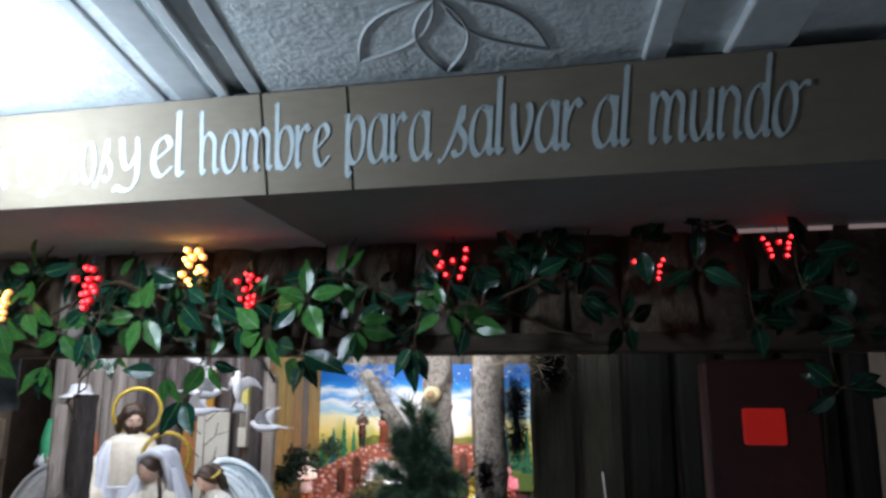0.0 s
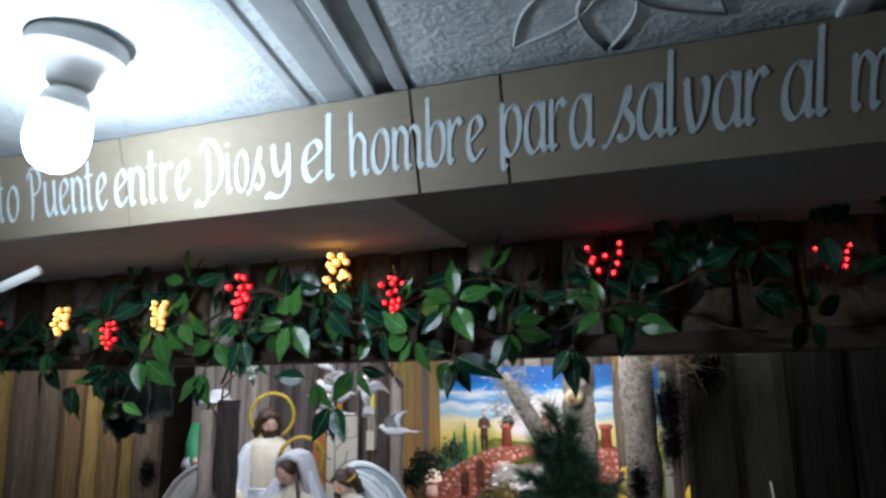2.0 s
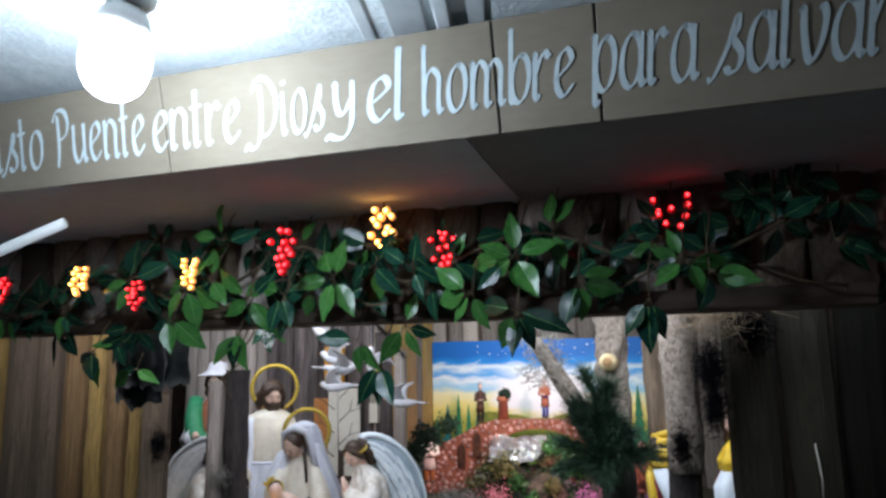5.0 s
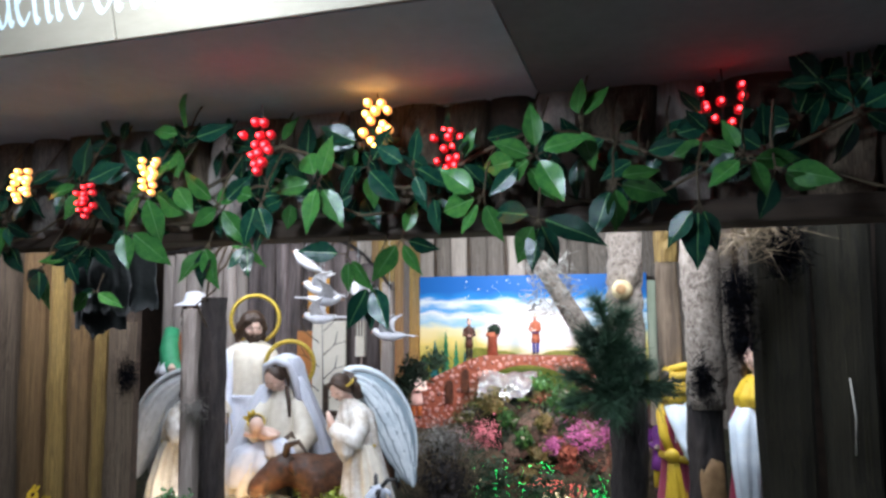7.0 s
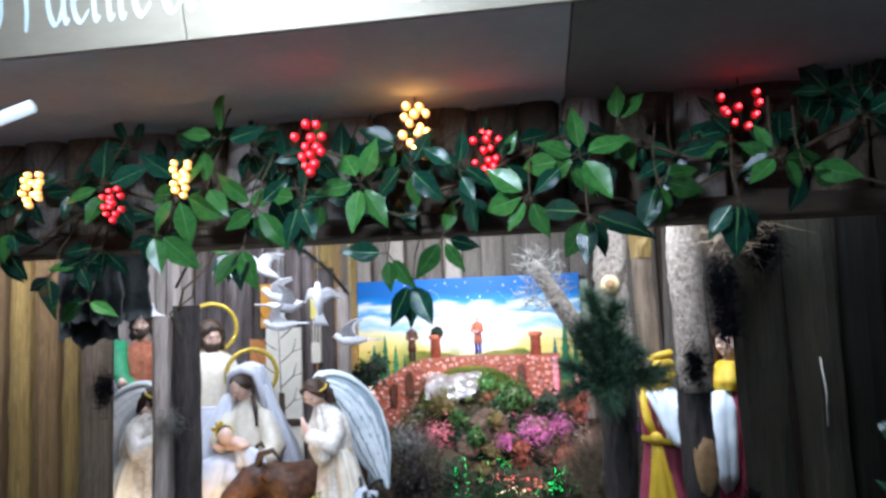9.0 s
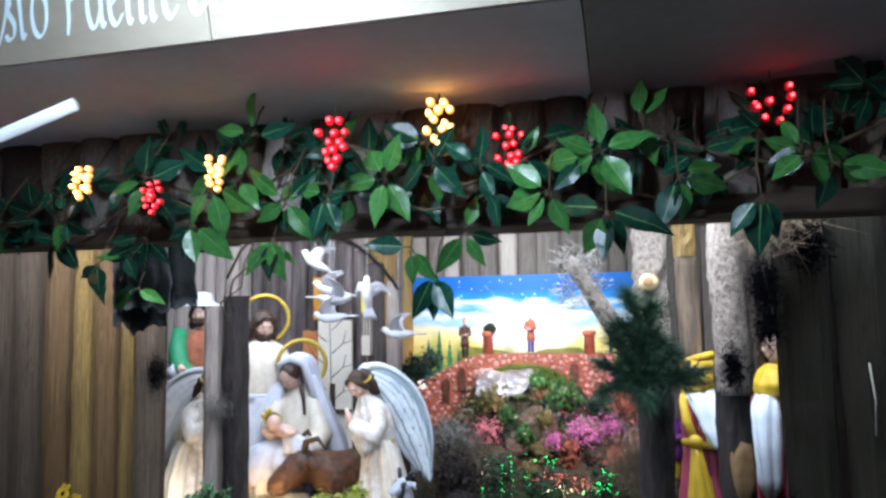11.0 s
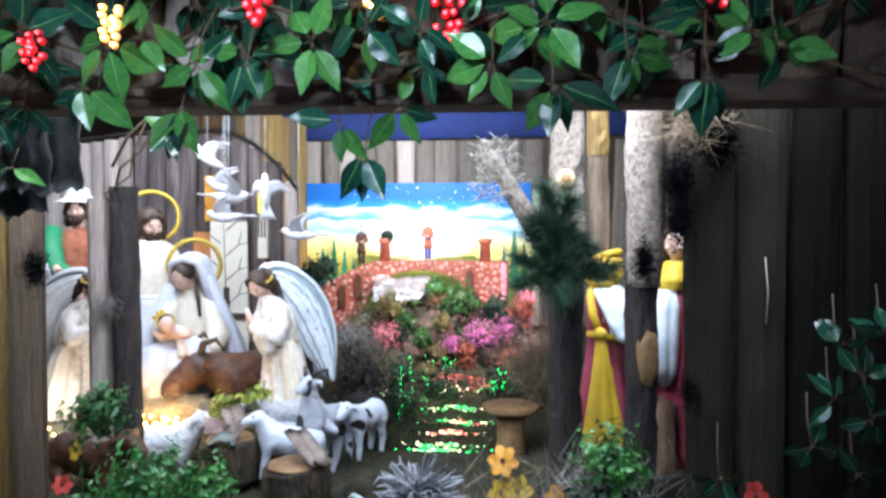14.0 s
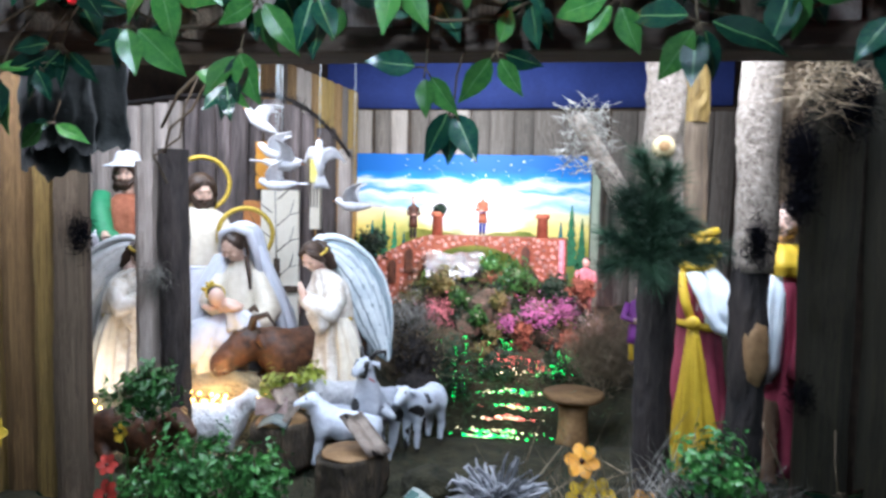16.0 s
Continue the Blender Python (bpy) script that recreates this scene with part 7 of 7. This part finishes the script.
def bag():
    """Dark crumpled sheets, one before the other, with a deeply jagged hem."""
    wrap = thing("dark_foil_wrap", "crumpled blue-black plastic wrap with a jagged hem among the leaves", "foil", (-0.955, 0.55, 1.50))
    for k, (x0, x1, z0, z1, y) in enumerate(((-0.10, 0.03, 0.01, 0.22, 0.0), (-0.05, 0.085, 0.055, 0.25, 0.018), (-0.085, 0.05, 0.05, 0.23, -0.016))):
        r = random.Random(k + 3)
        bm = bmesh.new()
        n, m = 22, 10
        tooth = [0.0]
        while len(tooth) < n + 1:
            span, drop = r.randrange(2, 6), r.uniform(0.004, 0.018)
            tooth += [drop * (1 - abs(2 * i / span - 1)) for i in range(1, span + 1)]
        rows = []
        for j in range(m + 1):
            v = j / m
            rows.append([bm.verts.new((x0 + (x1 - x0) * i / n + 0.012 * noise.noise((i * 0.4, j * 0.5, k)), y - 0.018 * math.sin(math.pi * i / n) + 0.016 * noise.noise((i * 0.22, j * 0.35, k + 5)), z0 + (z1 - z0) * v - tooth[i] * (1 - v) ** 2 + 0.02 * noise.noise((i * 0.12, 0, k)))) for i in range(n + 1)])
        for a, b in zip(rows, rows[1:]):
            for i in range(n):
                bm.faces.new((a[i], a[i + 1], b[i + 1], b[i]))
        bmesh.ops.solidify(bm, geom=bm.faces[:], thickness=0.002)
        part("fold", bm, "black_bag", wrap)


bag()


def paper_bag():
    """A crushed upright bag of brown paper."""
    bm = bmesh.new()
    rows = []
    for k in range(9):
        v = k / 8
        rows.append([bm.verts.new((0.045 * (1 - 0.25 * v) * math.cos(a) * (1 + 0.35 * noise.noise((math.cos(a) * 1.7, math.sin(a) * 1.7, v * 3))), 0.035 * math.sin(a) * (1 - 0.4 * v), 0.16 * v + 0.02 * noise.noise((math.cos(a) * 2, v * 2, 3)))) for a in [2 * math.pi * i / 22 for i in range(22)]])
    for a, b in zip(rows, rows[1:]):
        for i in range(22):
            bm.faces.new((a[i], a[(i + 1) % 22], b[(i + 1) % 22], b[i]))
    bm.faces.new(rows[0])
    ob = finish("paper_bag", bm, "kraft", smooth=False)
    ob.location = (0.268, 0.92, 0.93)
    tagged(ob, "crushed brown paper bag standing below the robed king", "bag")


paper_bag()

bm = bmesh.new()
add_tube(bm, [(0.235, 0.86, 1.12), (0.262, 0.84, 1.04), (0.285, 0.80, 0.97)], 0.0015, 6)
tagged(finish("white_rope", bm, "straw"), "thin pale rope tied beside the kings", "rope")

bm = bmesh.new()
add_tube(bm, [(0.438, 0.771, 1.42), (0.444, 0.769, 1.35), (0.441, 0.770, 1.285)], 0.0017, 6)
tagged(finish("cord", bm, "pale_lichen"), "short greyish white cord hanging on the dark boards", "cord")

r = random.Random(19)
bm = bmesh.new()
for _ in range(2600):
    x, y = r.uniform(-1.3, 0.45), r.uniform(0.45, 2.6)
    if noise.noise((x * 4, y * 4, 2)) < -0.1:
        continue
    z = ground_z(x, y) - 0.004
    a = r.uniform(0, 6.28)
    side = Vector((math.cos(a), math.sin(a), 0)) * 0.0018
    tip = Vector((x + r.gauss(0, 0.014), y + r.gauss(0, 0.014), z + r.uniform(0.012, 0.04)))
    bm.faces.new([bm.verts.new(p) for p in (Vector((x, y, z)) - side, Vector((x, y, z)) + side, tip)])
tagged(finish("ground_grass", bm, "brush", smooth=False), "short dark grass and litter on the display floor", "grass", kind="stuff")

# ---- leaf garlands ----
LEAVES = []
for k, (wide, curl, fold) in enumerate(((0.50, 0.10, 0.10), (0.56, 0.16, 0.14), (0.44, 0.22, 0.12), (0.53, -0.06, 0.16))):
    for mat in ("leaf", "leaf_light"):
        bm = bmesh.new()
        prof = ((0.0, 0.03), (0.12, 0.55), (0.30, 0.95), (0.48, 0.98), (0.66, 0.72), (0.84, 0.34), (1.0, 0.0))
        l_, m_, n_, r_ = [], [], [], []
        for u, w in prof:
            z = -curl * u * u + 0.02 * math.sin(9 * u + k)
            rib = 0.014 * (1 - u) + 0.001
            m_.append(bm.verts.new((-rib, u, z + 0.004)))
            n_.append(bm.verts.new((rib, u, z + 0.004)))
            l_.append(bm.verts.new((-wide * w * 0.5, u - 0.02, z + fold * w * 0.5)))
            r_.append(bm.verts.new((wide * w * 0.5, u - 0.02, z + fold * w * 0.5)))
        for a, b, slot in ((l_, m_, 0), (m_, n_, 1), (n_, r_, 0)):
            for i in range(len(prof) - 1):
                bm.faces.new((a[i], b[i], b[i + 1], a[i + 1])).material_index = slot
        bmesh.ops.remove_doubles(bm, verts=bm.verts, dist=1e-5)
        me = bpy.data.meshes.new("leaf")
        bm.to_mesh(me)
        bm.free()
        me.materials.append(M[mat])
        me.materials.append(M["leaf_vein"])
        me.polygons.foreach_set("use_smooth", [True] * len(me.polygons))
        LEAVES.append(me)


def leaf(parent, where, angle, size, r, light=False, tilt=None):
    """A leaf whose tip points at angle in the plane of the wall (0 right, 90 up), its face towards the viewer."""
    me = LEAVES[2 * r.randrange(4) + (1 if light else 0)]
    ob = new("leaf", me)
    ob.parent = parent
    ob.matrix_basis = pose(*where) @ pose(0, 0, 0, 90, 0, 0) @ pose(0, 0, 0, 0, 0, angle - 90) @ pose(0, 0, 0, r.uniform(-35, 25) if tilt is None else tilt, r.uniform(-35, 35), 0) @ Matrix.Diagonal((size, size, size, 1))


def spray(where, angles, size, seed, light=0.4, label="spray of glossy artificial ficus leaves hanging over the opening"):
    r = random.Random(seed)
    g = thing("leaf_spray", label, "leaves", where, group="leaf garland")
    bm = bmesh.new()
    add_tube(bm, [(0.01, 0.05, 0.09), (0.0, 0.02, 0.04), (0, 0, 0)], [0.0016, 0.0014, 0.0012], 6)
    for a in angles:
        d = Vector((math.cos(radians(a)), 0, math.sin(radians(a)))) * 0.012
        add_tube(bm, [(0, 0, 0), d * 0.6 + Vector((0, -0.004, 0)), d], 0.0011, 5)
    part("stem", bm, "vine", g)
    for a in angles:
        d = Vector((math.cos(radians(a)), 0, math.sin(radians(a)))) * 0.012
        leaf(g, d + Vector((0, r.uniform(-0.015, 0.01), 0)), a + r.uniform(-8, 8), size * r.uniform(0.66, 1.0), r, r.random() < light)


spray((-0.285, 0.31, 1.585), (-70, -92, -120), 0.072, 1, 0.15)
spray((-0.315, 0.28, 1.625), (-95, 178, -60), 0.066, 2, 0.5)
spray((-0.235, 0.29, 1.645), (-60, -20, -120, 70), 0.064, 3, 0.7)
spray((-0.030, 0.21, 1.655), (-118, -65, -20, 160, -90), 0.080, 4, 0.4)
spray((0.060, 0.21, 1.695), (-110, -75, -25, 20), 0.070, 5, 0.9)
spray((-0.035, 0.24, 1.74), (200, 160, 95, -60, 20), 0.068, 6, 0.4)
spray((0.020, 0.25, 1.78), (100, 60, -80), 0.06, 7, 0.6)
spray((0.205, 0.20, 1.715), (185, 160, 120, -10, -60, 220), 0.056, 8, 0.5)
spray((0.155, 0.20, 1.665), (-70, -100, -130), 0.07, 9, 0.0)
spray((0.235, 0.20, 1.70), (-15, -45, -100), 0.066, 10, 0.5)
spray((-0.105, 0.24, 1.69), (190, 230, -70, 150), 0.066, 11, 0.6)
spray((-0.345, 0.25, 1.725), (60, -60, 120, -95, 190), 0.068, 12, 0.6)
spray((-0.275, 0.26, 1.745), (-50, -85, 200, 60), 0.068, 13, 0.3)
spray((-0.43, 0.24, 1.70), (-110, -70, 150, 30, -90), 0.066, 14, 0.3)
spray((-0.50, 0.24, 1.70), (-95, -60, 140, 210, 40), 0.068, 15, 0.5)
spray((-0.53, 0.26, 1.645), (-115, -80, -60), 0.075, 16, 0.5)
spray((-0.61, 0.22, 1.72), (-75, -130, 170, 60, -20), 0.075, 17, 0.7)
spray((-0.65, 0.23, 1.67), (-80, -120, -50), 0.072, 18, 0.6)
spray((-0.73, 0.22, 1.74), (20, 200, -60, -110, 100), 0.075, 19, 0.5)
spray((-0.55, 0.23, 1.80), (10, 60, 160), 0.065, 20, 0.6)
spray((-0.78, 0.29, 1.66), (-95, -60, -140, 190), 0.07, 22, 0.1)
spray((-0.86, 0.28, 1.62), (-110, -70, -150, 20), 0.07, 23, 0.1)
spray((-0.95, 0.28, 1.66), (-80, -120, -40, 160), 0.07, 24, 0.2)
spray((-0.955, 0.50, 1.585), (-30, 190, -150), 0.062, 25, 0.4, "spray of glossy artificial leaves before the dark wrap")
spray((-0.80, 0.80, 1.70), (-80, -110, -60, -130, 170), 0.085, 21, 0.4, "pale green artificial leaves on the inner post")
for k in range(26):
    r = random.Random(400 + k)
    x = -1.75 + 2.6 * ((k * 0.618) % 1.0)
    if 0.30 < x < 2 and r.random() < 0.6:
        continue
    z = r.uniform(1.69, 1.80) - 0.12 * max(0, -0.75 - x) - (0.05 if x < -0.6 else 0)
    # right of x = 0.25 dark leaves only: shade put into leaf colour
    spray((x, r.uniform(0.235, 0.31), z), [r.uniform(-170, -10) for _ in range(3)] + [r.uniform(0, 180) for _ in range(r.randrange(1, 3))], r.uniform(0.048, 0.066), 500 + k, 0.25 if x < 0.25 else 0.0)
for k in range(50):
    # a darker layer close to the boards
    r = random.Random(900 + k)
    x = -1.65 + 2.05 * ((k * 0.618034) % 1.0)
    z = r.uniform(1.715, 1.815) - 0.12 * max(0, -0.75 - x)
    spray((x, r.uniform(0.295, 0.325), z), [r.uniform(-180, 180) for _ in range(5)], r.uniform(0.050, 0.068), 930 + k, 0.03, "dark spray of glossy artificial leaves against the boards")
for where, seed in (((0.36, 0.28, 1.825), 31), ((0.42, 0.27, 1.80), 32), ((0.50, 0.28, 1.82), 33), ((0.33, 0.25, 1.77), 46), ((0.40, 0.26, 1.74), 47), ((0.47, 0.27, 1.70), 48), ((0.58, 0.27, 1.78), 49), ((0.66, 0.28, 1.70), 50), ((0.74, 0.28, 1.80), 51), ((0.80, 0.28, 1.68), 52), ((0.60, 0.27, 1.84), 53), ((0.76, 0.26, 1.60), 54), ((0.54, 0.68, 1.26), 34), ((0.58, 0.68, 1.20), 35), ((0.62, 0.68, 1.28), 36), ((0.52, 0.66, 1.16), 37), ((0.60, 0.68, 1.12), 42), ((0.49, 0.67, 1.07), 43), ((0.57, 0.67, 1.02), 44), ((0.33, 0.69, 1.0), 45), ((0.72, 0.24, 1.74), 38), ((0.66, 0.68, 1.20), 41)):
    r = random.Random(seed)
    spray(where, [r.uniform(-170, 170) for _ in range(5)], 0.06, 600 + seed, 0.0, "spray of dark glossy artificial leaves on the boards")

bm = bmesh.new()
pts = [(-1.8 + 0.06 * i, 0.30 + 0.02 * math.sin(i * 1.3), 1.755 + 0.035 * math.sin(i * 0.9) - 0.10 * max(0, -0.75 - (-1.8 + 0.06 * i))) for i in range(38)]
add_tube(bm, pts, 0.003, 6)
pts = [(-1.8 + 0.06 * i, 0.31 + 0.015 * math.sin(i * 1.7), 1.71 + 0.03 * math.sin(i * 1.1 + 2) - 0.10 * max(0, -0.75 - (-1.8 + 0.06 * i))) for i in range(38)]
add_tube(bm, pts, 0.0022, 6)
tagged(finish("garland_vine", bm, "vine"), "twisted brown vine stems that carry the leaves", "vine")

bm = bmesh.new()
add_tube(bm, [(-1.06, 1.0, 1.63), (-0.99, 0.95, 1.70), (-0.90, 0.88, 1.735), (-0.80, 0.83, 1.79), (-0.74, 0.62, 1.76), (-0.72, 0.43, 1.69)], 0.004, 6)
add_tube(bm, [(-1.05, 0.99, 1.56), (-1.0, 0.93, 1.62), (-0.93, 0.90, 1.66), (-0.86, 0.86, 1.74), (-0.80, 0.83, 1.79)], 0.003, 6)
add_tube(bm, [(-1.03, 0.97, 1.50), (-1.05, 0.95, 1.56), (-0.97, 0.92, 1.60), (-0.95, 0.90, 1.66), (-0.90, 0.88, 1.735)], 0.0025, 6)
tagged(finish("curled_vine", bm, "vine"), "curled dry vine running from the inner post to the header", "vine")
